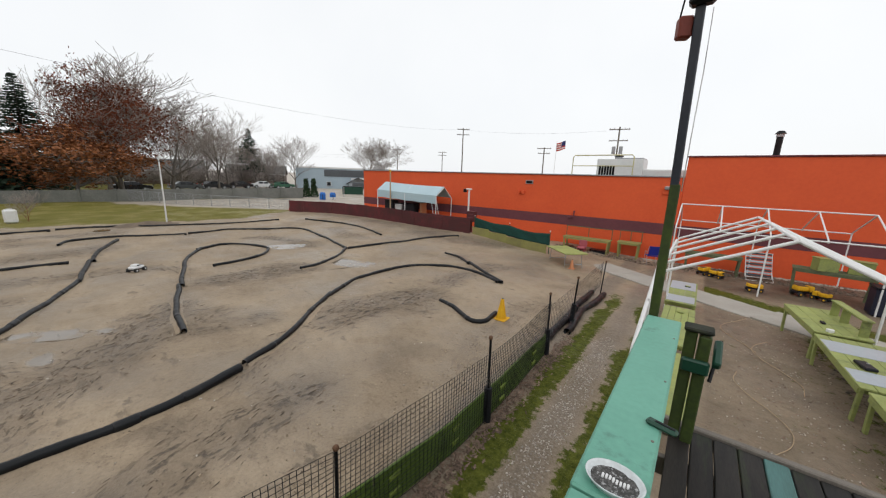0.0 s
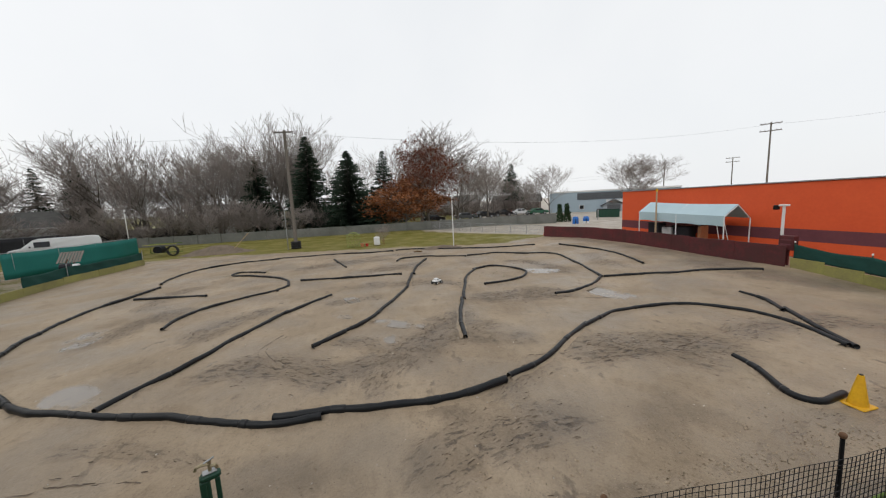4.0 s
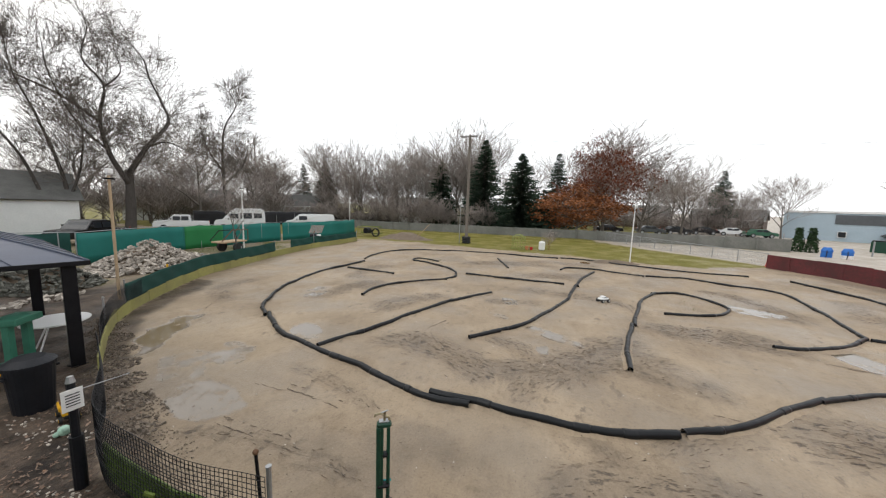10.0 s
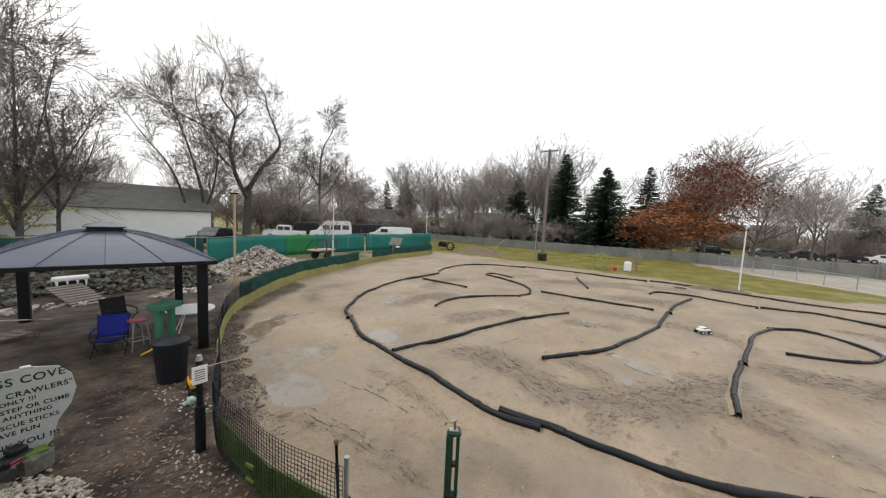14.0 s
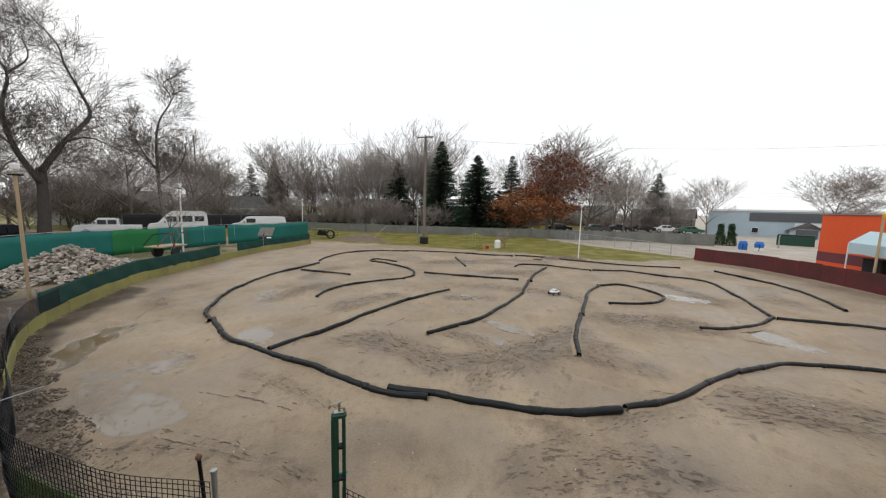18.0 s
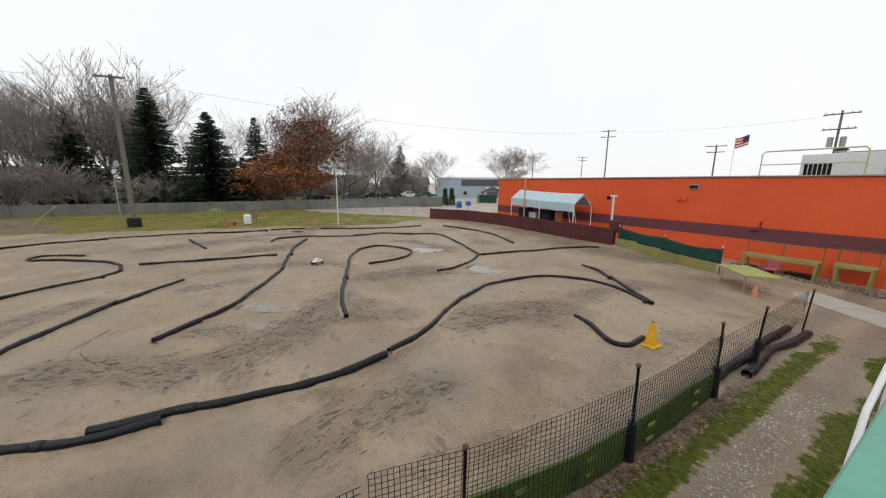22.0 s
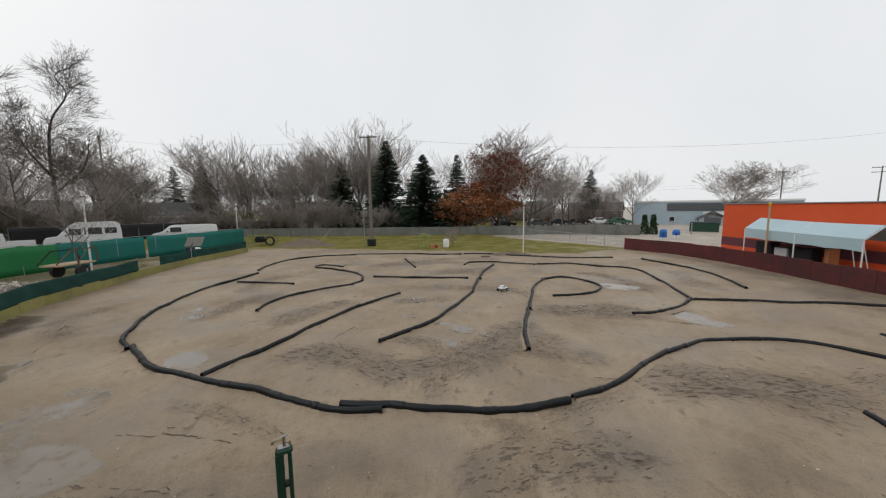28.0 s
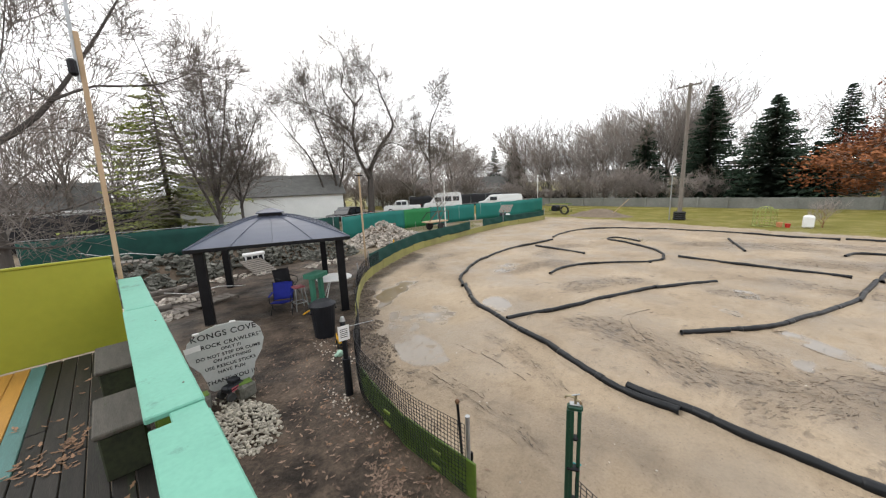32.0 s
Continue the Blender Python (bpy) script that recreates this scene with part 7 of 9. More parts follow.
part("hose_thread", wire_bm([(0.01, 0, 1.63), (0.045, 0.0, 1.62), (0.06, 0.0, 1.59)], 0.014), M_brass, tap)
part("tap_handle", box(0.085, 0.014, 0.012, (0.01, 0, 1.672), 0.004, Matrix.Rotation(0.5, 4, "Z")), M_galv, tap)
fence_post(-2.62, -2.25, 1.05, 0.0, (2, 2), "rusty fence post at the net's end")
gp = thing("gate_pipe", (-2.50, -2.05, 0), "grey galvanised pipe post with latch", "post")
part("pipe", rod((0, 0, -0.1), (0, 0, 1.0), 0.026, seg=10), M_galv, gp)
part("cap", rod((0, 0, 1.0), (0, 0, 1.02), 0.03, seg=10), M_galv, gp)
part("latch", box(0.04, 0.06, 0.12, (-0.04, 0, 0.4), 0.01), M_blackmetal, gp)

# notice post
npst = thing("notice_post", (-2.52, -4.95, -0.03), "black post with a small white notice", "sign post")
part("post", rod((0, 0, -0.1), (0, 0, 1.45), 0.045, seg=10), M_blackplastic, npst)
part("sleeve", rod((0, 0, -0.1), (0, 0, 0.75), 0.07, seg=12), M_blackplastic, npst)
nt = part("notice", box(0.2, 0.008, 0.27, (0.03, 0.065, 1.12), 0.002, Matrix.Rotation(radians(172), 4, "Z")), M_white, npst, "white paper notice")
for k in range(5):
    part("writing_bar", box(0.13, 0.004, 0.012, (0.03, 0.072, 1.18 + 0.035 * k), 0.001, Matrix.Rotation(radians(172), 4, "Z")), M_ink, nt)
part("ball_top", rod((0, 0, 1.45), (0, 0, 1.53), 0.05, 0.03, 10), M_galv, npst)
part("tie_wire", rod((0, 0, 1.33), (-0.5, 0.2, 1.36), 0.006), M_galv, npst)

# ---------------- left fence cloth and teal fence ----------------
cloth("screen_cloth", FENCE_LEFT[5:10], 0.36, 0.98, M_green_net, "dark green screen cloth above the olive boards", 0.025, 0.05, 3.0)
cloth("screen_cloth", [(-21.0, -16.6), (-23.8, -16.75), (-30.0, -16.3)], 0.30, 0.95, M_green_net, "dark green screen cloth above the far olive boards", 0.03, 0.1, 3.0)
for i, (x, y) in enumerate(FENCE_LEFT[4:]):
    p = thing("screen_post", (x - 0.03, y - 0.08, gz(x, y)), "thin grey stake behind the olive boards", "post", "screen posts")
    part("post", rod((0, 0, -0.2), (0, 0, 1.05), 0.022), M_galv, p)
    part("cap", rod((0, 0, 1.05), (0, 0, 1.09), 0.03), M_galv, p)


def tarp_fence(ctrl, h, pieces, label):
    """Chain-link posts and top rail hung with coloured tarps."""
    f = tagged(new("tarp_fence"), label, "fence")
    P = spline([(x, y, 0) for x, y in ctrl], 0.2)
    L = [0.0]
    for a, b in zip(P, P[1:]):
        L.append(L[-1] + (b - a).length)
    part("top_rail", wire_bm([(p.x, p.y, h + 0.03) for p in P[::4]], 0.02), M_galv, f)
    nxt = 0.0
    for p, l in zip(P, L):
        if l >= nxt:
            part("post", rod((p.x, p.y, -0.2), (p.x, p.y, h + 0.06), 0.03), M_galv, f)
            nxt += 2.6
    for l0, l1, m in pieces:
        V, F = [], []
        idx = [i for i, l in enumerate(L) if l0 <= l <= l1]
        for k, i in enumerate(idx):
            p = P[i]
            for j in range(5):
                fz = j / 4
                w = 0.03 * math.sin(L[i] * 2.2 + fz * 2)
                V.append((p.x + w * 0.3, p.y + 0.05 + w, 0.05 + (h - 0.05) * fz - 0.04 * abs(math.sin(L[i] * 1.2)) * (j == 4)))
        for k in range(len(idx) - 1):
            for j in range(4):
                a = k * 5 + j
                F.append((a, a + 5, a + 6, a + 1))
        ob = raw("tarp", V, F, m, f, smooth=True)
        ob.modifiers.new("thick", "SOLIDIFY").thickness = 0.006
    return f


tarp_fence([(-12.0, -22.4), (-17, -23.6), (-25, -22.6), (-33.5, -20.6), (-38, -21.0)], 1.72,
           [(0, 6.8, M_teal_tarp), (6.75, 9.6, M_green_tarp), (9.5, 15.0, M_teal_tarp), (14.9, 27.5, M_teal_tarp)], "chain-link fence hung with teal and green tarps")
tarp_fence([(3.5, -26.5), (-3, -26.0), (-8.5, -24.5), (-12.0, -22.4)], 1.75, [(0, 16.2, M_green_net)], "chain-link fence hung with dark green screen")
tarp_fence([(-5, -41), (8, -38)], 2.6, [(0, 13, M_darkfabric)], "tall black screened fence behind the cove")
tarp_fence([(-36, -44), (-52, -33), (-60, -24)], 2.0, [(0, 40, M_darkfabric)], "black screened fence behind the parked vans")

# ---------------- rubble heap and stones ----------------
def stones(name, spots, material, label, category="stones", seed=1, round_ones=False):
    """Loose stones heaped or laid at given spots: (x, y, z, count, sx, sy, size, heap), angular or water-worn."""
    r = random.Random(seed)
    V, F = [], []
    base = [(-1, -1, -1), (1, -1, -1), (1, 1, -1), (-1, 1, -1), (-1, -1, 1), (1, -1, 1), (1, 1, 1), (-1, 1, 1)]
    faces = [(0, 3, 2, 1), (4, 5, 6, 7), (0, 1, 5, 4), (1, 2, 6, 5), (2, 3, 7, 6), (3, 0, 4, 7)]
    if round_ones:
        bm = bmesh.new()
        bmesh.ops.create_icosphere(bm, subdivisions=1, radius=1.15)
        base, faces = [tuple(v.co) for v in bm.verts], [tuple(v.index for v in f.verts) for f in bm.faces]
        bm.free()
    for x, y, z, n, sx, sy, size, heap in spots:
        for _ in range(n):
            rr, a = math.sqrt(r.random()), r.uniform(0, math.tau)
            px, py = x + sx * rr * math.cos(a), y + sy * rr * math.sin(a)
            pz = (gz(px, py) if z is None else z) + heap * (1 - rr) * (0.75 + 0.5 * r.random())
            m = Euler((r.uniform(-0.6, 0.6), r.uniform(-0.6, 0.6), r.uniform(0, 6))).to_matrix()
            s = Vector((size * r.uniform(0.5, 1.5), size * r.uniform(0.4, 1.0), size * r.uniform(0.25, 0.7)))
            n0, lo = len(V), 0.86 if round_ones else 0.57
            for b in base:
                q = m @ Vector((b[0] * s.x * r.uniform(lo, 1), b[1] * s.y * r.uniform(lo, 1), b[2] * s.z * r.uniform(lo, 1)))
                V.append((px + q.x, py + q.y, pz + q.z + s.z * 0.4))
            F += [tuple(n0 + i for i in f) for f in faces]
    return tagged(raw(name, V, F, material, smooth=round_ones), label, category, kind="stuff")


mound("rubble_core", -13.2, -19.2, 2.9, 1.9, 1.15, M_soil, "packed soil under the broken rubble heap")
stones("rubble_heap", [(-13.2, -19.2, None, 1500, 3.0, 2.0, 0.10, 1.25), (-15.6, -19.4, None, 160, 2.0, 1.2, 0.12, 0.35), (-10.9, -18.6, None, 90, 0.9, 0.8, 0.11, 0.15)], M_stone, "heap of pale broken rubble behind the fence", seed=2)
cone(-12.6, -17.1, 0.42, M_yellow, "small yellow cone before the rubble heap")
stones("white_stones", [(-0.95, -5.45, None, 620, 0.47, 0.8, 0.036, 0.10), (-0.8, -6.3, None, 190, 0.5, 0.5, 0.036, 0.05)], M_cobble, "pale rounded stones heaped below the sign", seed=3, round_ones=True)
# rock crawling course: banks of dark flat stones
bank = [(x, y, z, int(n * 1.8), rx, ry, s * 0.68, h) for x, y, z, n, rx, ry, s, h in [(-1.5, -18.6, None, 260, 2.4, 1.3, 0.20, 1.1), (-4.0, -20.0, None, 240, 1.6, 1.2, 0.18, 1.5), (-6.5, -18.7, None, 260, 1.6, 1.2, 0.17, 1.3), (-8.8, -17.6, None, 180, 1.4, 1.0, 0.16, 1.0), (1.0, -17.5, None, 220, 1.8, 1.6, 0.20, 0.9), (0.2, -21.5, None, 200, 2.6, 1.2, 0.2, 1.0), (-7.8, -20.5, None, 140, 2.2, 1.0, 0.18, 1.2)]]
for x, y, _z, _n, rx, ry, _s, h in bank:
    mound("stone_bank", x, y, rx * 0.95, ry * 0.95, h * 0.85, M_soil, "earth bank under the dark stones")
stones("dark_stones", bank, M_darkstone, "banks of dark mossy flat stones", seed=4)
stones("edge_stones", [(-0.9, -14.6, None, 80, 1.5, 0.6, 0.10, 0.05), (-0.4, -12.6, None, 70, 0.9, 0.5, 0.10, 0.1), (-3.0, -16.6, None, 60, 2.2, 0.5, 0.11, 0.05), (-7.5, -15.8, None, 60, 1.2, 0.5, 0.10, 0.1)], M_stone, "scattered tan stones edging the cove", seed=5)
stones("path_gravel", [(-1.14, y, None, 190, 0.24, 0.6, 0.012, 0) for y in np.arange(0.2, 9, 1.0)] + [(-3.1, -6.6, None, 60, 0.25, 1.0, 0.022, 0), (-2.3, -4.6, None, 60, 0.2, 0.9, 0.02, 0)], M_stone, "small pale gravel on the lane", "gravel", seed=6)
stones("mud_clods", [(-4.35 - 0.45 * k, -7.45 - 0.85 * k, None, 300, 0.36, 0.40, 0.016, 0.005) for k in range(6)] + [(-3.3, -5.2, None, 420, 0.4, 1.1, 0.014, 0.0), (-3.9, -6.3, None, 420, 0.4, 0.9, 0.015, 0.0), (-2.9, -3.9, None, 260, 0.25, 0.9, 0.013, 0.0)], M_clod, "dark mud clods along the inside of the fence", "clods", seed=7)
stones("mud_lumps", [(-3.55 - 0.5 * k, -5.6 - 0.9 * k, None, 170, 0.34, 0.42, 0.034, 0.01) for k in range(8)], M_clod, "larger brown mud lumps raked against the fence", "clods", seed=8)
skull = thing("cave_mouth", Matrix.Translation((-4.85, -18.30, 0.16)) @ Matrix.Scale(0.8, 4), "white carved tooth arch over a dark cave mouth", "ornament")
part("arch", box(1.25, 0.35, 0.22, (0, 0, 0.55), 0.06), M_white, skull)
for x, h in ((-0.5, 0.34), (-0.2, 0.18), (0.15, 0.18), (0.5, 0.34)):
    part("tooth", rod((x, 0.1, 0.56), (x, 0.14, 0.56 - h), 0.07, 0.015, 8), M_white, skull)
# solid black block: the shade of the hollow is put into its colour
part("cave", box(1.05, 0.5, 0.55, (0, -0.12, 0.0), 0.05), M_blackplastic, skull)
ramp = thing("plank_ramp", Matrix.Translation((-4.7, -17.2, 0.22)) @ Matrix.Rotation(radians(-14), 4, "X") @ Matrix.Rotation(0.1, 4, "Z"), "small grey plank ramp up to the cave", "ramp")
for k in range(9):
    part("plank", box(1.0, 0.15, 0.03, (0, 0.9 - 0.22 * k, 0.0), 0.006), M_wood_pole, ramp)
for s in (-1, 1):
    part("stringer", box(0.05, 2.0, 0.06, (s * 0.42, 0, -0.06), 0.006), M_wood_pole, ramp)


def bridge(at, rot, n, label):
    b = thing("toy_bridge", Matrix.Translation(at) @ Matrix.Rotation(rot, 4, "Z"), label, "bridge", "crawler bridges")
    for k in range(n):
        part("slat", box(0.16, 0.62, 0.03, (0.22 * k, 0, 0.9 + (0.0 if k < 9 else -0.09 * (k - 8))), 0.006, Matrix.Rotation(0.35 if k > 8 else 0, 4, "Y")), M_wood_pole, b)
    for s in (-1, 1):
        part("post", box(0.07, 0.07, 0.92, (0.1, s * 0.25, 0), 0.006), M_wood_pole, b)
        part("post", box(0.07, 0.07, 0.92, (1.9, s * 0.25, 0), 0.006), M_wood_pole, b)
    part("rope", wire_bm([(0, 0.3, 1.5), (0.7, 0.3, 1.25), (1.6, 0.3, 1.25), (2.6, 0.3, 1.0)], 0.015), M_white, b)
    return b


bridge((1.2, -20.2, 0), radians(175), 15, "grey slatted toy bridge on posts in the rock course")
bridge((-0.9, -12.75, -0.75), radians(200), 9, "low slatted wooden ramp among stones")
for k, (x, y, l, a) in enumerate(((-0.6, -15.8, 2.2, 0.3), (0.4, -16.2, 1.8, -0.5), (-1.8, -16.0, 1.6, 0.9), (-0.2, -13.4, 1.5, 0.2))):
    lg = thing("fallen_log", Matrix.Translation((x, y, gz(x, y) + 0.12)) @ Matrix.Rotation(a, 4, "Z"), "grey weathered log lying in the rock course", "log", "logs")
    part("log", rod((-l / 2, 0, 0), (l / 2, 0, 0.12), 0.11, 0.08, 9), M_bark, lg)
    part("stub", rod((0.2, 0, 0.05), (0.35, 0.25, 0.3), 0.04, 0.02, 6), M_bark, lg)

# ---------------- gazebo ----------------
A, B, C = Vector((-1.50, -10.75, 0)), Vector((-4.85, -9.30, 0)), Vector((-3.02, -15.2, 0))
D = B + C - A
gzb = tagged(new("gazebo"), "square gazebo with dark posts and slate-blue metal roof", "gazebo")
for p in (A, B, C, D):
    part("post", box(0.23, 0.23, 2.25 - gz(p.x, p.y) + 0.05, (p.x, p.y, gz(p.x, p.y) - 0.05), 0.01, Matrix.Rotation(math.atan2((B - A).y, (B - A).x), 4, "Z")), M_blackmetal, gzb, "black square post")
    part("foot_plate", box(0.26, 0.26, 0.03, (p.x, p.y, gz(p.x, p.y) - 0.01), 0.006), M_blackmetal, gzb)
u, v = (B - A).normalized(), (C - A).normalized()
cen = (A + B + C + D) / 4
EZ, PZ = 2.28, 2.93
ov = 0.28
cor = [A - u * ov - v * ov, B + u * ov - v * ov, D + u * ov + v * ov, C - u * ov + v * ov]
for i in range(4):
    a, b = cor[i], cor[(i + 1) % 4]
    n = 4
    for k in range(n):
        V, F = [], []
        m = 7
        for j in range(m + 1):
            f = j / m
            for s in (k / n, (k + 1) / n):
                e = a.lerp(b, s)
                q = e.lerp(cen + (e - cen) * 0.10, f)
                V.append((q.x, q.y, EZ + (PZ - EZ) * (0.4 * f + 0.6 * math.sin(f * math.pi / 2))))
        F = [(2 * j, 2 * j + 1, 2 * j + 3, 2 * j + 2) for j in range(m)]
        sh = raw("roof_panel", V, F, M_roof_metal, gzb)
        sh.modifiers.new("thick", "SOLIDIFY").thickness = 0.012
        if k:
            e = a.lerp(b, k / n)
            pts = []
            for j in range(m + 1):
                f = j / m
                q = e.lerp(cen + (e - cen) * 0.10, f)
                pts.append((q.x, q.y, EZ + (PZ - EZ) * (0.4 * f + 0.6 * math.sin(f * math.pi / 2)) + 0.012))
            part("seam", wire_bm(pts, 0.009, 5), M_roof_metal, gzb)
    pts = []
    for j in range(8):
        f = j / 7
        q = a.lerp(cen + (a - cen) * 0.10, f)
        pts.append((q.x, q.y, EZ + (PZ - EZ) * (0.4 * f + 0.6 * math.sin(f * math.pi / 2)) + 0.01))
    part("hip_cap", wire_bm(pts, 0.02, 6), M_roof_metal, gzb)
    mid = (a + b) / 2
    part("eave_beam", box((b - a).length - 0.02, 0.05, 0.10, (mid.x, mid.y, EZ - 0.09), 0.01, Matrix.Rotation(math.atan2((b - a).y, (b - a).x), 4, "Z")), M_blackmetal, gzb)
# black walls stand in for the shade in the open gap
V = [cen + (c - cen) * 0.17 + Vector((0, 0, z)) for z in (PZ - 0.10, PZ + 0.09) for c in cor]
raw("vent_gap", V, [(i, (i + 1) % 4, 4 + (i + 1) % 4, 4 + i) for i in range(4)] + [(4, 5, 6, 7)], M_blackmetal, gzb, "black box painted as the shade under the vent cap")
V = []
for r, z in ((0.20, PZ + 0.075), (0.205, PZ + 0.10), (0.05, PZ + 0.22)):
    V += [cen + (c - cen) * r + Vector((0, 0, z)) for c in cor]
F = [(4 * j + i, 4 * j + (i + 1) % 4, 4 * j + 4 + (i + 1) % 4, 4 * j + 4 + i) for j in range(2) for i in range(4)] + [(8, 9, 10, 11), (3, 2, 1, 0)]
raw("roof_vent", V, F, M_roof_metal, gzb, "small vent cap")

# ---------------- things under and by the gazebo ----------------
can = thing("trash_can", (-3.42, -7.75, gz(-3.42, -7.75)), "round dark navy plastic trash can with lid", "trash can")
part("body", rod((0, 0, 0), (0, 0, 0.84), 0.25, 0.31, 24), M_blackplastic, can)
part("rim", rod((0, 0, 0.80), (0, 0, 0.86), 0.335, seg=24), M_blackplastic, can)
part("lid", rod((0, 0, 0.86), (0, 0, 0.94), 0.33, 0.2, 24), M_blackplastic, can)
for s in (-1, 1):
    part("handle", box(0.05, 0.14, 0.04, (s * 0.33, 0, 0.66), 0.01), M_blackplastic, can)
gt = thing("green_pedestal", Matrix.Translation((-4.15, -9.65, gz(-4.15, -9.65))) @ Matrix.Rotation(0.5, 4, "Z"), "green painted wooden pedestal table", "table")
part("top", box(0.62, 0.44, 0.14, (0, 0, 1.16), 0.015), M_greenplastic, gt)
for s in (-1, 1):
    part("leg", box(0.14, 0.12, 1.16, (s * 0.2, 0, 0), 0.01), M_greenplastic, gt)
part("shelf", box(0.5, 0.36, 0.04, (0, 0, 0.35), 0.01), M_greenplastic, gt)
pt = thing("round_table", (-5.2, -10.6, gz(-5.2, -10.6)), "white round patio table with splayed legs", "table")
part("tabletop", rod((0, 0, 0.72), (0, 0, 0.75), 0.6, seg=28), M_white, pt)
for k in range(4):
    a = k * math.tau / 4 + 0.4
    part("leg", rod((0.5 * math.cos(a), 0.5 * math.sin(a), 0), (0.15 * math.cos(a), 0.15 * math.sin(a), 0.72), 0.018), M_white, pt)


def camp_chair(at, rot, fabric, label):
    c = thing("camp_chair", Matrix.Translation(at) @ Matrix.Rotation(rot, 4, "Z"), label, "chair", "camp chairs")
    V, F = [], []
    for i in range(6):
        f = i / 5
        for j in range(5):
            s = j / 4 - 0.5
            V.append((s * 0.56, -0.22 + 0.48 * f, 0.42 - 0.08 * f - 0.08 * (1 - 4 * s * s) * math.sin(f * 3)))
    for i in range(5):
        for j in range(4):
            F.append((i * 5 + j, i * 5 + j + 1, i * 5 + j + 6, i * 5 + j + 5))
    raw("seat", V, F, fabric, c, smooth=True).modifiers.new("thick", "SOLIDIFY").thickness = 0.012
    V = []
    for i in range(6):
        f = i / 5
        for j in range(5):
            s = j / 4 - 0.5
            V.append((s * 0.56, 0.26 + 0.16 * f + 0.05 * (1 - 4 * s * s), 0.36 + 0.52 * f))
    raw("backrest", V, F, fabric, c, smooth=True).modifiers.new("thick", "SOLIDIFY").thickness = 0.012
    for s in (-1, 1):
        part("front_leg", rod((s * 0.3, -0.28, 0), (s * 0.28, 0.3, 0.46), 0.012), M_blackmetal, c)
        part("back_leg", rod((s * 0.3, 0.32, 0), (s * 0.28, -0.24, 0.45), 0.012), M_blackmetal, c)
        part("back_post", rod((s * 0.28, 0.26, 0.3), (s * 0.29, 0.43, 0.9), 0.012), M_blackmetal, c)
        part("arm_strap", box(0.06, 0.5, 0.02, (s * 0.3, 0.05, 0.60), 0.006), fabric, c)
        part("arm_post", rod((s * 0.3, -0.24, 0.42), (s * 0.3, -0.2, 0.6), 0.012), M_blackmetal, c)
    return c


camp_chair((-3.3, -10.3, gz(-3.3, -10.3)), radians(150), M_blue_fabric, "royal blue folding camp chair under the gazebo")
camp_chair((-4.2, -12.3, gz(-4.2, -12.3)), radians(185), M_darkfabric, "black folding camp chair under the gazebo")
sl = thing("bar_stool", (-3.85, -10.35, gz(-3.85, -10.35)), "grey metal bar stool with pink seat", "stool")
part("seat", box(0.34, 0.34, 0.05, (0, 0, 0.72), 0.04), bpy.data.materials["pink_plastic"], sl)
for sx in (-1, 1):
    for sy in (-1, 1):
        part("leg", rod((sx * 0.2, sy * 0.2, 0), (sx * 0.13, sy * 0.13, 0.72), 0.016), M_galv, sl)
part("foot_ring", wire_bm([(0.17, 0.17, 0.25), (-0.17, 0.17, 0.25), (-0.17, -0.17, 0.25), (0.17, -0.17, 0.25), (0.17, 0.17, 0.25)], 0.012), M_galv, sl)
yw = thing("yellow_board", Matrix.Translation((-3.85, -9.75, gz(-3.85, -9.75))) @ Matrix.Rotation(0.9, 4, "Z"), "short yellow board leaning by the stool", "board")
part("board", box(0.12, 0.5, 0.03, (0, 0, 0.08), 0.006, Matrix.Rotation(0.5, 4, "X")), M_yellow, yw)
toy_truck((-3.42, -6.9, gz(-3.42, -6.9)), 1.2, 0.85, "yellow and black toy bulldozer by the fence")
fg = thing("frog_figure", (-3.12, -6.42, gz(-3.12, -6.42)), "small pale mint plastic figure on the ground", "figure")
bm = bmesh.new()
for p, r in (((0, 0, 0.07), 0.08), ((0.02, 0.08, 0.12), 0.05), ((0.08, -0.03, 0.04), 0.04), ((-0.08, -0.03, 0.04), 0.04)):
    bmesh.ops.create_uvsphere(bm, u_segments=10, v_segments=7, radius=r, matrix=Matrix.Translation(p))
part("body", bm, mat("mint_plastic", (0.40, 0.60, 0.48), rough=0.6), fg, smooth=True)
crt = thing("toy_crawler", Matrix.Translation((-1.02, -6.40, gz(-1.02, -6.4) + 0.10)) @ Matrix.Rotation(0.4, 4, "Z"), "dark toy crawler with pink marks below the sign", "toy car")
part("body", box(0.34, 0.2, 0.12, (0, 0, 0.12), 0.03), M_blackplastic, crt)
part("cab", box(0.16, 0.18, 0.09, (-0.03, 0, 0.24), 0.02), M_blackplastic, crt)
for k in range(2):
    part("marking_bar", box(0.2, 0.004, 0.025, (0, 0.103, 0.14 + 0.045 * k), 0.001), bpy.data.materials["pink_plastic"], crt)
for sx in (-0.14, 0.14):
    for sy in (-1, 1):
        part("wheel", rod((sx, sy * 0.09, 0.07), (sx, sy * 0.16, 0.07), 0.075, seg=12), M_tyre, crt)
for k, (x, y) in enumerate(((-1.2, -6.35), (-0.55, -6.45))):
    rk = thing("prop_rock", (x, y, gz(x, y)), "mossy block propping the sign", "rock", "prop rocks")
    part("block", box(0.3, 0.25, 0.3, (0, 0, 0), 0.05, Matrix.Rotation(0.3 + k, 4, "Z")), M_darkstone, rk)
    part("moss", box(0.22, 0.18, 0.02, (0, 0, 0.295), 0.008), M_green_board, rk, "green moss")

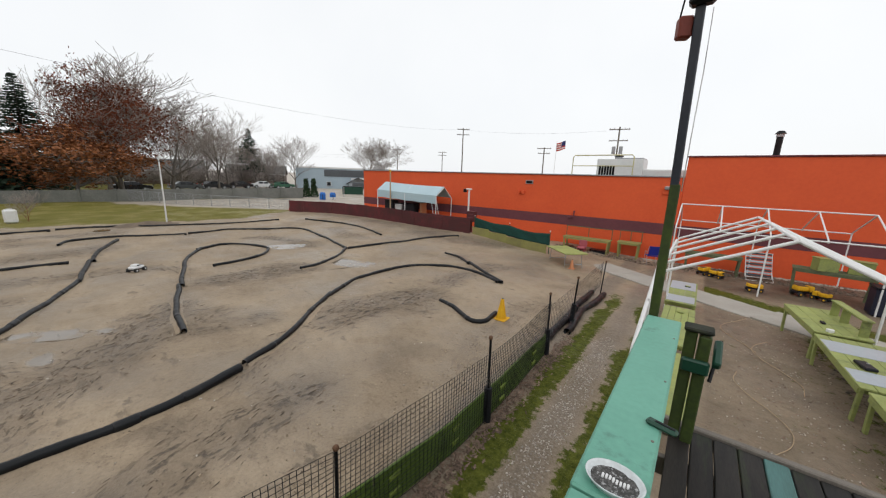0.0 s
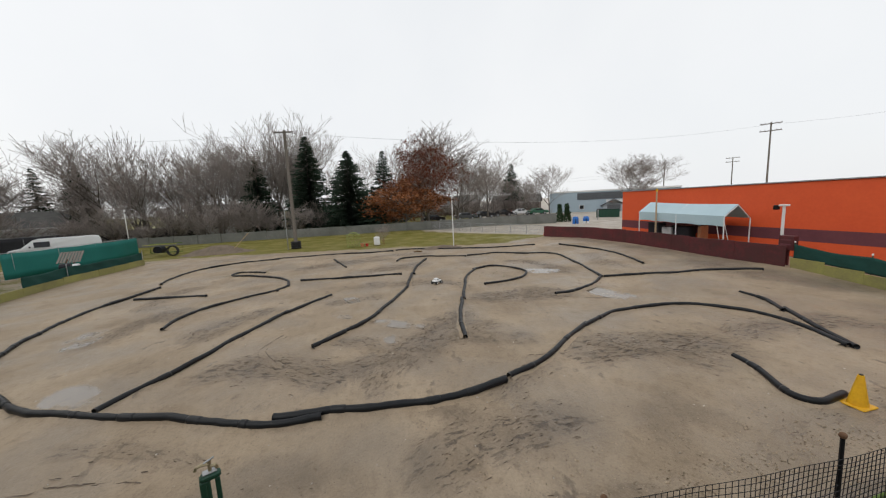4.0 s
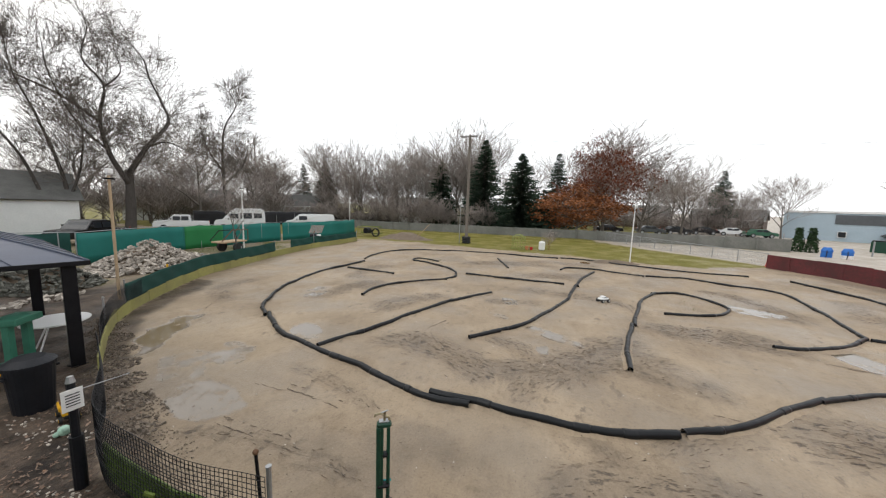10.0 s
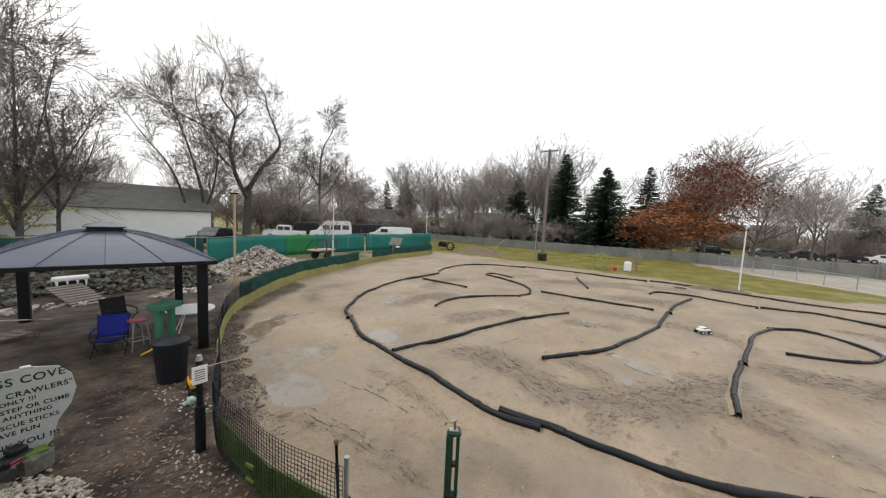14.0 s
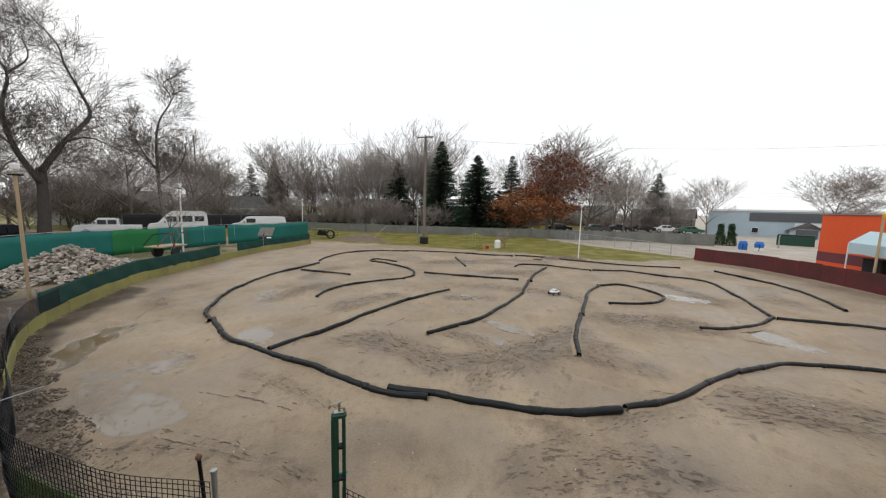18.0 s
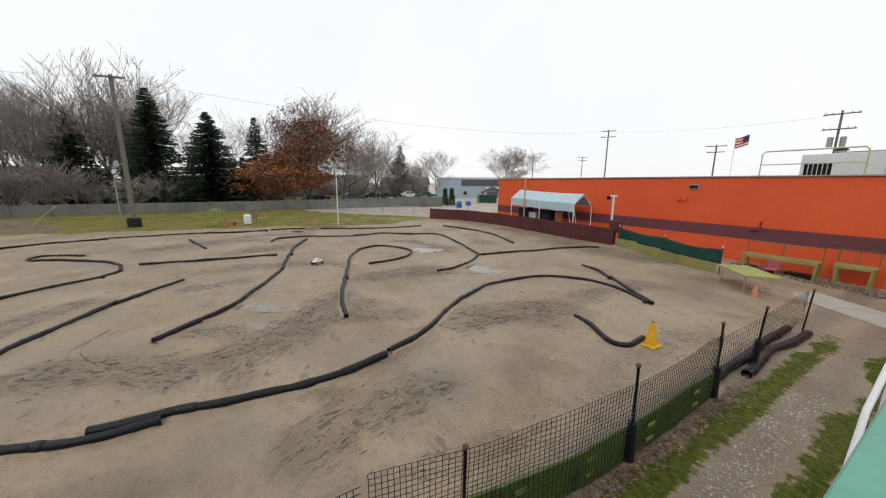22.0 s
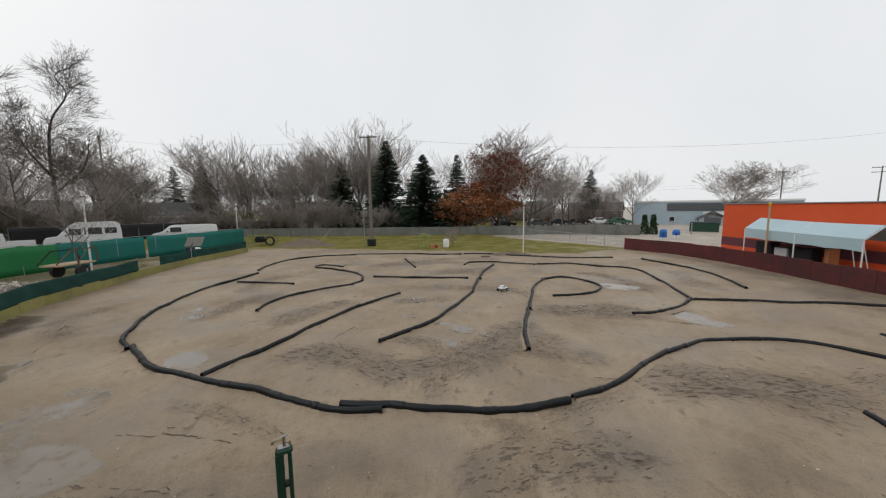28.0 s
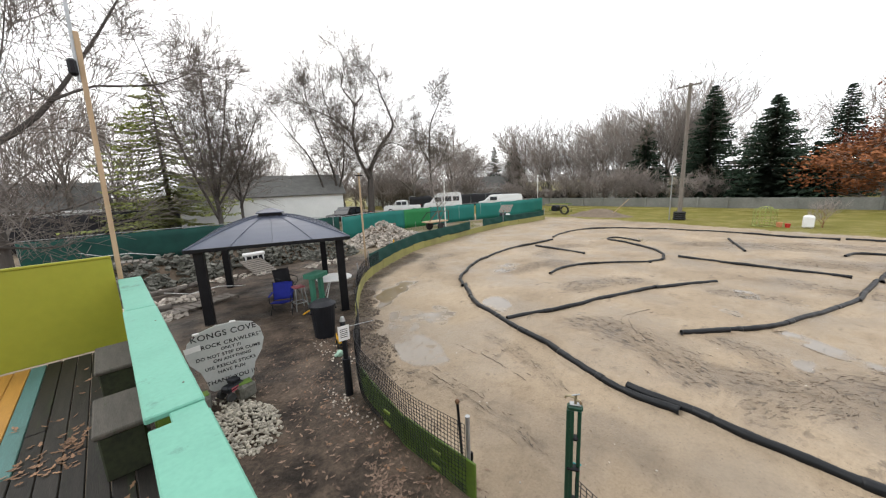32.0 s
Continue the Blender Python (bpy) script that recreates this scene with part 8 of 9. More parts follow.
# the painted sign
ang = math.atan2(0.165, -0.986)
sg = thing("painted_sign", Matrix.Translation((-1.08, -6.72, 0.12)) @ Matrix.Rotation(ang, 4, "Z"), "grey head-shaped board with hand-painted black rules", "sign")
outl = [(-0.30, 0.0), (0.26, 0.0), (0.36, 0.10), (0.42, 0.36), (0.56, 0.58), (0.62, 0.80), (0.58, 1.02), (0.46, 1.17), (0.20, 1.24), (-0.12, 1.24), (-0.40, 1.16), (-0.57, 1.00), (-0.62, 0.80), (-0.58, 0.62), (-0.44, 0.42), (-0.38, 0.22), (-0.36, 0.06)]
bm = bmesh.new()
vs = [bm.verts.new((x, -0.012, z)) for x, z in outl]
f = bm.faces.new(vs)
ex = bmesh.ops.extrude_face_region(bm, geom=[f])
bmesh.ops.translate(bm, vec=(0, 0.024, 0), verts=[e for e in ex["geom"] if isinstance(e, bmesh.types.BMVert)])
bmesh.ops.recalc_face_normals(bm, faces=bm.faces)
part("board", bm, M_sign, sg)


def lettering(text, x, z, size, parent, material, tilt=0.0):
    cu = bpy.data.curves.new("lettering", "FONT")
    cu.body, cu.size, cu.align_x, cu.extrude, cu.offset = text, size * 0.92, "CENTER", 0.001, 0.0016
    cu.space_character = 1.1
    tmp = bpy.data.objects.new("tmp_text", cu)
    scene.collection.objects.link(tmp)
    me = bpy.data.meshes.new_from_object(tmp.evaluated_get(bpy.context.evaluated_depsgraph_get()))
    bpy.data.objects.remove(tmp)
    me.materials.clear()
    bm = bmesh.new()
    bm.from_mesh(me)
    bpy.data.meshes.remove(me)
    m = Matrix.Translation((x, -0.0155, z)) @ Matrix.Rotation(tilt, 4, "Y") @ Matrix.Rotation(radians(90), 4, "X")
    left = set(bm.verts)
    while left:
        todo, seen = [left.pop()], []
        while todo:
            v = todo.pop()
            seen.append(v)
            for e in v.link_edges:
                w = e.other_vert(v)
                if w in left:
                    left.discard(w)
                    todo.append(w)
        idx = {v: i for i, v in enumerate(seen)}
        faces = [[idx[w] for w in f.verts] for f in bm.faces if f.verts[0] in idx]
        raw("letter", [m @ v.co for v in seen], faces, material, parent)
    bm.free()


for text, x, z, size in (("KONGS COVE", 0.0, 1.03, 0.165), ("ROCK CRAWLERS\"", 0.10, 0.86, 0.115), ("ONLY !!!", 0.07, 0.765, 0.085), ("DO NOT STEP OR CLIMB", 0.03, 0.655, 0.092), ("ON ANYTHING", 0.07, 0.56, 0.088),
                         ("USE RESCUE STICKS", 0.03, 0.44, 0.092), ("HAVE FUN", 0.03, 0.33, 0.095), ("THANK YOU !!!", 0.02, 0.15, 0.118)):
    lettering(text, x, z, size, sg, M_ink, -0.03)
part("paper_strip", box(0.24, 0.004, 0.10, (-0.50, -0.016, 0.84), 0.001, Matrix.Rotation(-0.1, 4, "Y")), M_white, sg, "white paper strip")
for x, z in ((0.15, 1.235), (-0.42, 1.14)):
    part("top_block", box(0.1, 0.04, 0.03, (x, 0, z), 0.006), M_white, sg)
part("stake", box(0.06, 0.05, 1.1, (0.1, 0.04, -0.2), 0.006), M_wood_pole, sg)


# ---------------- parked vans ----------------
def side_shape(name, outline, width, material, parent, label="", inset=0.12, z_round=1.1):
    """A body lofted from a side outline, narrowed a little towards the roof."""
    bm = bmesh.new()
    rings = []
    for s, k in ((-0.5, 1), (-0.47, 0), (0.47, 0), (0.5, 1)):
        ring = []
        for x, z in outline:
            nar = inset * smoothstep((z - z_round) / 0.9)
            y = s * (width - 2 * nar)
            ring.append(bm.verts.new((x * (0.985 if k else 1), y, z if not k else 0.5 + (z - 0.5) * 0.985)))
        rings.append(ring)
    n = len(outline)
    for a, b in zip(rings, rings[1:]):
        for i in range(n):
            bm.faces.new((a[i], a[(i + 1) % n], b[(i + 1) % n], b[i]))
    bm.faces.new(rings[0][::-1])
    bm.faces.new(rings[-1])
    bmesh.ops.recalc_face_normals(bm, faces=bm.faces)
    return part(name, bm, material, parent, label)


def vehicle(kind, at, rot, label, paint, k=1.0, group="parked vehicles"):
    outs = {
        "high_van": ([(-2.7, 0.45), (-2.72, 1.6), (-2.6, 2.45), (-2.2, 2.62), (0.5, 2.6), (1.0, 2.3), (1.35, 1.9), (1.9, 1.25), (2.6, 1.15), (2.75, 0.9), (2.75, 0.45)],
                     [(-2.35, -1.45, 1.45, 2.05), (-1.25, 0.0, 1.4, 2.08), (0.2, 1.05, 1.4, 2.0)], (1.15, 1.75)),
        "van": ([(-3.1, 0.45), (-3.12, 1.6), (-3.0, 2.0), (-2.6, 2.06), (1.0, 2.05), (1.4, 1.95), (2.2, 1.25), (2.9, 1.12), (3.05, 0.9), (3.05, 0.45)],
                [(0.35, 1.35, 1.3, 1.8)], (1.5, 2.1)),
        "pickup": ([(-2.6, 0.5), (-2.62, 1.05), (-0.9, 1.08), (-0.8, 1.72), (-0.5, 1.8), (0.7, 1.8), (1.3, 1.15), (2.4, 1.08), (2.55, 0.8), (2.55, 0.5)],
                   [(-0.65, 0.0, 1.2, 1.65), (0.1, 0.75, 1.2, 1.65)], (0.85, 1.2)),
        "car": ([(-2.2, 0.4), (-2.25, 0.95), (-1.5, 1.02), (-0.9, 1.42), (0.5, 1.44), (1.2, 1.0), (2.1, 0.9), (2.2, 0.65), (2.2, 0.4)],
                [(-0.85, -0.1, 1.0, 1.34), (0.0, 0.75, 1.0, 1.34)], (0.6, 1.1)),
    }
    outline, wins, screen = outs[kind]
    v = thing("van" if "van" in kind else kind, Matrix.Translation(at) @ Matrix.Rotation(rot, 4, "Z") @ Matrix.Scale(k, 4), label, "vehicle", group)
    w = 1.95
    body = side_shape("body", outline, w, paint, v)
    top = max(z for _, z in outline)
    for x0, x1, z0, z1 in wins:
        for s in (-1, 1):
            nar = [0.12 * smoothstep((z - 1.1) / 0.9) for z in (z0, z1)]
            lean = math.atan2(s * (nar[1] - nar[0]), z1 - z0)
            part("window", box(x1 - x0, 0.05, z1 - z0, ((x0 + x1) / 2, s * (w / 2 - nar[0] + 0.012), z0), 0.01, Matrix.Rotation(lean, 4, "X")), M_glass_dark, v)
    xs = [x for x, z in outline]
    part("windscreen", box(0.04, w - 0.5, 0.62, (screen[0] + 0.36, 0, min(top, 1.9) - 0.62), 0.01, Matrix.Rotation(radians(-38), 4, "Y")), M_glass_dark, v)
    for s in (-1, 1):
        part("headlight", box(0.05, 0.3, 0.16, (max(xs) - 0.02, s * 0.7, 0.7), 0.02), M_white, v)
        part("tail_light", box(0.05, 0.14, 0.3, (min(xs) + 0.02, s * 0.82, 0.8), 0.02), M_redplastic, v)
        for x in (min(xs) + 0.95, max(xs) - 0.95):
            wh = part("wheel", rod((x, s * 0.72, 0.36), (x, s * 0.98, 0.36), 0.36, seg=18), M_tyre, v)
            part("rim", rod((x, s * 0.98, 0.36), (x, s * 0.995, 0.36), 0.2, seg=14), M_galv, wh)
        part("mirror", box(0.12, 0.2, 0.16, (screen[0] + 0.1, s * (w / 2 + 0.1), 1.3 if kind != "car" else 1.0), 0.03), M_blackplastic, v)
    part("bumper", box(0.14, w - 0.1, 0.16, (max(xs) + 0.02, 0, 0.42), 0.03), M_galv, v)
    part("bumper", box(0.14, w - 0.1, 0.16, (min(xs) - 0.02, 0, 0.42), 0.03), M_galv, v)
    return v


vehicle("high_van", (-34.9, -35.1, 0), math.atan2(-0.70, 0.72), "white high-roof passenger van behind the fence", M_whitepaintmetal)
vehicle("van", (-40.2, -28.9, 0), math.atan2(-0.81, 0.59), "long white cargo van behind the fence", M_whitepaintmetal)
vehicle("pickup", (-30.2, -38.6, 0), math.atan2(-0.65, 0.76), "white pickup truck behind the fence", M_whitepaintmetal)
grey = mat("grey_car_paint", (0.10, 0.11, 0.12), rough=0.3, bump=0)
black = mat("black_car_paint", (0.012, 0.012, 0.014), rough=0.25, bump=0)
green = mat("green_car_paint", (0.03, 0.12, 0.07), rough=0.3, bump=0)
vehicle("pickup", (-18.6, -33.0, 0), 0.3, "black pickup parked by the garage", black, 1.0)
for x, y, m, lab, r in ((-66, 20, grey, "grey", 1.5), (-69, 25, black, "black", 1.7), (-72, 30.5, black, "black", 1.4), (-72, 35, M_whitepaintmetal, "white", 1.2), (-70, 38.0, green, "green", 1.5), (-64, 13, black, "black", 1.6)):
    vehicle("car", (x, y, 0), r, f"{lab} car parked along the far street", m)


# ---------------- houses and sheds ----------------
def house(at, rot, w, d, eave, ridge, wall, roof, label, openings=(), name="house", courses=0, over=0.35):
    h = thing(name, Matrix.Translation(at) @ Matrix.Rotation(rot, 4, "Z"), label, "house", "houses")
    bm = bmesh.new()
    pts = [(-w / 2, -d / 2), (w / 2, -d / 2), (w / 2, d / 2), (-w / 2, d / 2)]
    lo = [bm.verts.new((x, y, -0.3)) for x, y in pts]
    hi = [bm.verts.new((x, y, eave)) for x, y in pts]
    rl, rr = bm.verts.new((-w / 2, 0, ridge - 0.05)), bm.verts.new((w / 2, 0, ridge - 0.05))
    bm.faces.new((lo[0], lo[1], hi[1], hi[0])); bm.faces.new((lo[2], lo[3], hi[3], hi[2]))
    bm.faces.new((lo[1], lo[2], hi[2], rr, hi[1])); bm.faces.new((lo[3], lo[0], hi[0], rl, hi[3]))
    part("wall", bm, wall, h)
    sl = math.atan2(ridge - eave, d / 2)
    ln = math.hypot(ridge - eave, d / 2) + over
    for s in (-1, 1):
        cy = s * (d / 4 + over / 2 * math.cos(sl))
        cz = (ridge + eave) / 2 - over / 2 * math.sin(sl)
        rf = part("roof", box(w + 2 * over, ln, 0.1, (0, cy, cz - 0.02), 0.02, Matrix.Rotation(-s * sl, 4, "X")), roof, h)
    part("fascia", box(w + 2 * over, 0.06, 0.18, (0, -d / 2 - over * math.cos(sl) - 0.02, eave - over * math.sin(sl) - 0.14), 0.01), M_white, h)
    for k in range(courses):
        part("siding_course", box(w + 0.02, 0.02, 0.02, (0, -d / 2 - 0.008, 0.25 + k * (eave - 0.3) / courses), 0.004), M_white, h)
    for x, z, ww, hh, kind in openings:
        win = part("window" if kind == "w" else "door", box(ww, 0.06, hh, (x, -d / 2 - 0.02, z), 0.01), M_white, h)
        part("pane" if kind == "w" else "door_leaf", box(ww - 0.14, 0.03, hh - 0.14, (x, -d / 2 - 0.05, z + 0.07), 0.006), M_glass_dark if kind == "w" else grey, win)
    return h


house((-15.4, -47.5, 0), math.atan2(5.5, -15.5) + math.pi, 17.5, 8, 3.3, 5.7, M_siding, M_shingle, "long low white garage with mossy grey roof", ((-3, 0.0, 2.6, 2.2, "d"),), "garage", courses=12)
house((-46, -58, 0), 2.2, 14, 8, 3.0, 5.2, M_siding, M_shingle, "pale bungalow half hidden by bare trees", ((-3, 1, 1.2, 1.1, "w"), (2, 1, 1.2, 1.1, "w")))
house((-58, -47, 0), 2.0, 12, 8, 3.0, 5.0, M_siding, M_shingle, "pale bungalow behind the thicket", ((-3, 1, 1.2, 1.1, "w"), (2, 1, 1.2, 1.1, "w")))
house((-70, -22, 0), 1.6, 13, 8, 3.0, 5.2, M_siding, M_shingle, "white bungalow behind the thicket", ((-3, 1, 1.2, 1.1, "w"), (2, 1, 1.2, 1.1, "w")))
brick = mat("brown_brick", (0.12, 0.082, 0.064), (0.085, 0.06, 0.048), rough=0.9, scale=1, fine=14)
house((-98, 26, 0), 1.3, 14, 9, 3.0, 5.4, brick, M_shingle, "brown brick bungalow across the street", ((-4, 1, 1.8, 1.2, "w"), (1, 0, 1, 2.1, "d"), (4, 1, 1.5, 1.2, "w")))
house((-100, 47, 0), 1.0, 14, 9, 2.8, 5.0, brick, M_shingle, "brown bungalow across the street", ((-4, 1, 1.8, 1.2, "w"), (1, 0, 1, 2.1, "d"), (4, 1, 1.5, 1.2, "w")))
house((-96, 10, 0), 1.5, 13, 9, 3.0, 5.4, brick, M_shingle, "brick bungalow behind the oak", ((-4, 1, 1.8, 1.2, "w"), (3, 1, 1.5, 1.2, "w")))
house((6, -46, 0), 3.0, 12, 8, 3.0, 5.2, M_siding, M_shingle, "pale house beyond the back fence", ((-3, 1, 1.2, 1.1, "w"), (2, 1, 1.2, 1.1, "w")))

# pale blue commercial building
bb = tagged(new("blue_building"), "low pale blue commercial building with gabled porch", "building")
bb.matrix_world = Matrix.Translation((-73.5, 43.0, 0)) @ Matrix.Rotation(math.atan2(13, 9.1), 4, "Z")
part("wall", box(26, 14, 6.0, (13, 7, -1.5), 0.03), M_bluewall, bb)
part("parapet", box(26.2, 0.3, 0.35, (13, 0.0, 4.5), 0.02), M_white, bb)
part("sign_band", box(19.9, 0.1, 1.5, (16, -0.06, 2.75), 0.01), grey, bb, "slate grey band along the front")
part("lower_wall", box(14.0, 0.12, 3.6, (19, -0.07, -1.0), 0.01), M_siding, bb, "whitish lower wall")
gab = part("porch", box(4.2, 1.2, 2.6, (13.5, -0.62, -1.0), 0.02), M_sheet, bb, "slate gabled porch")
for s in (-1, 1):
    part("porch_roof", box(3.0, 1.8, 0.16, (13.5 + s * 1.25, -0.8, 1.9), 0.02, Matrix.Rotation(s * 0.5, 4, "Y")), grey, gab)
part("porch_door", box(2.6, 0.06, 2.1, (13.5, -1.25, -0.6), 0.01), grey, gab)
for x in (7, 19, 22):
    wd = part("window", box(1.0, 0.08, 1.0, (x, -0.15, 0.6), 0.01), M_white, bb)
    part("pane", box(0.84, 0.04, 0.84, (x, -0.19, 0.68), 0.006), M_glass_dark, wd)

# hedge columns, portable tanks, dumpster
for x, y in ((-42.5, 26.6), (-42.0, 27.4)):
    t = thing("columnar_hedge", Matrix.Translation((x, y, -0.4)) @ Matrix.Diagonal((1.0, 1.0, 1.25, 1)), "dark green columnar arborvitae", "shrub", "hedges")
    rng = random.Random(x)
    V, F = leaf_quads([(Vector((0.45 * math.cos(a) * math.sin(max(0.25, 1 - z / 2.6) * 1.5), 0.45 * math.sin(a) * math.sin(max(0.25, 1 - z / 2.6) * 1.5), z)), 0) for z in np.arange(0.1, 2.45, 0.12) for a in np.arange(0, 6.2, 0.7)], 0.13, rng, 4, 0.08)
    raw("foliage", V, F, M_hedge, t)
    part("stem", rod((0, 0, -0.2), (0, 0, 2.2), 0.06, 0.02), M_bark, t)
for x, y in ((-38.1, 26.1), (-37.4, 27.1)):
    t = thing("blue_barrel", (x, y, -0.35), "blue and white wrapped barrel at the lot", "barrel", "blue barrels")
    part("body", rod((0, 0, 0), (0, 0, 1.10), 0.36, seg=18), M_blueplastic, t)
    part("band", rod((0, 0, 0.42), (0, 0, 0.86), 0.372, seg=18), M_white if x > -38 else M_blueplastic, t, "wrap")
    part("lid", rod((0, 0, 1.10), (0, 0, 1.22), 0.40, 0.38, 18), M_blueplastic, t)
    part("cap", rod((0, 0, 1.22), (0, 0, 1.45), 0.36, 0.26, 18), M_blueplastic, t)
    part("hose", wire_bm([(0.3, -0.2, 1.2), (0.55, -0.35, 0.9), (0.5, -0.4, 0.3), (0.62, -0.5, 0.0)], 0.03, 6), M_blackplastic, t)
dp = thing("dumpster", Matrix.Translation((-46, 37, -0.3)) @ Matrix.Rotation(0.9, 4, "Z"), "dark green steel dumpster by the lot", "dumpster")
part("body", box(3.2, 1.6, 1.7, (0, 0, 0), 0.04), M_green_metal, dp)
part("lid", box(3.1, 1.6, 0.1, (0, 0, 1.7), 0.03), M_blackplastic, dp)
for s in (-1, 0, 1):
    part("rib", box(0.1, 1.66, 1.5, (s * 1.3, 0, 0.1), 0.02), M_green_metal, dp)
cone(-28.4, 16.4, 0.45, M_redplastic, "small red-orange cone at the wall's end")

# chain-link fence along the lot
cl = tagged(new("chain_link_fence"), "low grey chain-link fence along the parking lot", "fence")
a, b = Vector((-46.5, 9.2, 0)), Vector((-28.6, 16.5, 0))
for k in range(10):
    p = a.lerp(b, k / 9)
    part("post", rod((p.x, p.y, -0.2), (p.x, p.y, 1.12), 0.03), M_galv, cl)
part("top_rail", rod((a.x, a.y, 1.1), (b.x, b.y, 1.1), 0.02), M_galv, cl)
V, F = [], []
u2 = (b - a).normalized()
Lf = (b - a).length
for s in (-1, 1):
    x = -1.1
    while x < Lf:
        p, q = a + u2 * max(0, x), a + u2 * min(Lf, x + 1.1)
        z0, z1 = (0.02 + max(0, -x), 1.1 - max(0, x + 1.1 - Lf))
        if s < 0:
            z0, z1 = 1.12 - z0, 1.12 - z1
        n0 = len(V)
        for c, z in ((p, z0), (q, z1)):
            V += [(c.x, c.y, z - 0.004), (c.x, c.y, z + 0.004)]
        F.append((n0, n0 + 2, n0 + 3, n0 + 1))
        x += 0.09
raw("mesh", V, F, M_galv, cl, "woven wire mesh").modifiers.new("thick", "SOLIDIFY").thickness = 0.004
for x, y, h in ((-49.8, 29.6, 1.9), (-41, 31.5, 1.9), (-35.5, 35.5, 4.2), (-33, 38, 1.9)):
    p = thing("gate_post", (x, y, -0.3), "grey steel post at the parking lot", "post", "lot posts")
    part("post", rod((0, 0, -0.2), (0, 0, h), 0.06), M_galv, p)
    part("cap", rod((0, 0, h), (0, 0, h + 0.06), 0.075), M_galv, p)

# clutter behind the left fence
cart = thing("scrap_trailer", (-19.3, -20.3, 0), "small rusty trailer frame with white deck behind the fence", "trailer")
part("deck", box(2.0, 1.1, 0.10, (0, 0, 0.70), 0.02), M_raw_wood, cart, "bare plank deck")
part("frame", wire_bm([(-1.1, 0.5, 0.8), (-1.1, 0.5, 1.55), (0.2, 0.5, 1.6), (1.1, 0.5, 0.85)], 0.035), M_rust, cart)
part("frame", wire_bm([(-1.1, -0.5, 0.8), (-0.9, -0.5, 1.5), (0.4, -0.5, 1.5), (1.1, -0.5, 0.85)], 0.035), M_blackmetal, cart)
for s in (-1, 1):
    part("wheel", rod((0, s * 0.62, 0.35), (0, s * 0.8, 0.35), 0.35, seg=16), M_tyre, cart)
mc = thing("grey_machine", Matrix.Translation((-26.2, -18.3, 0)) @ Matrix.Rotation(0.4, 4, "Z"), "white and grey scrap machine over the fence", "machine")
part("body", box(0.55, 0.5, 0.85, (0.1, 0.3, 0), 0.06), M_white, mc, "white metal chest")
for k in range(8):
    part("slat", box(1.5, 0.11, 0.03, (-0.75, -0.45 + 0.14 * k, 1.25), 0.006, Matrix.Rotation(0.42, 4, "Y")), M_wood_pole, mc, "grey weathered slat")
part("rail", box(0.06, 1.1, 0.06, (-1.3, 0.05, 1.45), 0.006), M_wood_pole, mc)
part("drum", rod((0.65, -0.2, 0.75), (0.65, 0.3, 0.75), 0.24, seg=14), M_blackplastic, mc, "black hose drum")
part("prop", rod((0.4, -0.4, 0), (0.2, 0.1, 1.2), 0.03), M_rust, mc)
part("wheel", rod((0.7, -0.5, 0.3), (0.7, -0.35, 0.3), 0.3, seg=14), M_tyre, mc)
part("leg", box(0.1, 0.1, 1.3, (-1.5, 0, 0), 0.01), M_wood_pole, mc)
for x, y, h in ((-15.3, -20.6, 1.0),):
    t = thing("tree_stump", (x, y, 0), "dark weathered stump by the rubble heap", "stump")
    part("stump", rod((0, 0, 0), (0.1, 0, h), 0.3, 0.2, 10), M_bark, t)
    part("stub", rod((0.1, 0, h * 0.7), (0.4, 0, h), 0.12, 0.08, 8), M_bark, t)

# odds and ends along the foot of the orange wall
pb = thing("pink_bucket", (-4.7, 19.25, PIT), "pink plastic bucket under the wall bench", "bucket")
part("body", rod((0, 0, 0), (0, 0, 0.34), 0.15, 0.19, 16), mat("pink_plastic", (0.55, 0.06, 0.13), rough=0.5, bump=0.05), pb)
part("rim", rod((0, 0, 0.32), (0, 0, 0.35), 0.2, seg=16), M_redplastic, pb)
for x, w in ((-5.5, 0.5), (-3.9, 0.8)):
    tr = thing("black_trough", (x, 19.55, PIT), "black plastic trough stored under the wall bench", "trough", "troughs")
    part("body", box(w, 0.42, 0.22, (0, 0, 0), 0.03), M_blackplastic, tr)
    part("rim", box(w + 0.06, 0.48, 0.03, (0, 0, 0.22), 0.01), M_blackmetal, tr)
stones("wall_foot_stones", [(x, 20.1, None, 26, 0.5, 0.10, 0.05, 0.0) for x in np.arange(-3.0, 5.5, 0.8)], M_stone, "pale broken stones along the wall foot", seed=19)
stones("wall_foot_litter", [(x, 19.2, None, 60, 0.6, 0.5, 0.035, 0.0) for x in np.arange(-5.5, 5.5, 0.9)], M_clod, "dark litter and clods before the wall", "clods", seed=20)
stones("pit_litter", [(3.0, y, None, 70, 0.45, 0.5, 0.03, 0.0) for y in np.arange(5.5, 12.5, 0.9)], M_clod, "dark leaf clumps under the pit tables", "clods", seed=21)

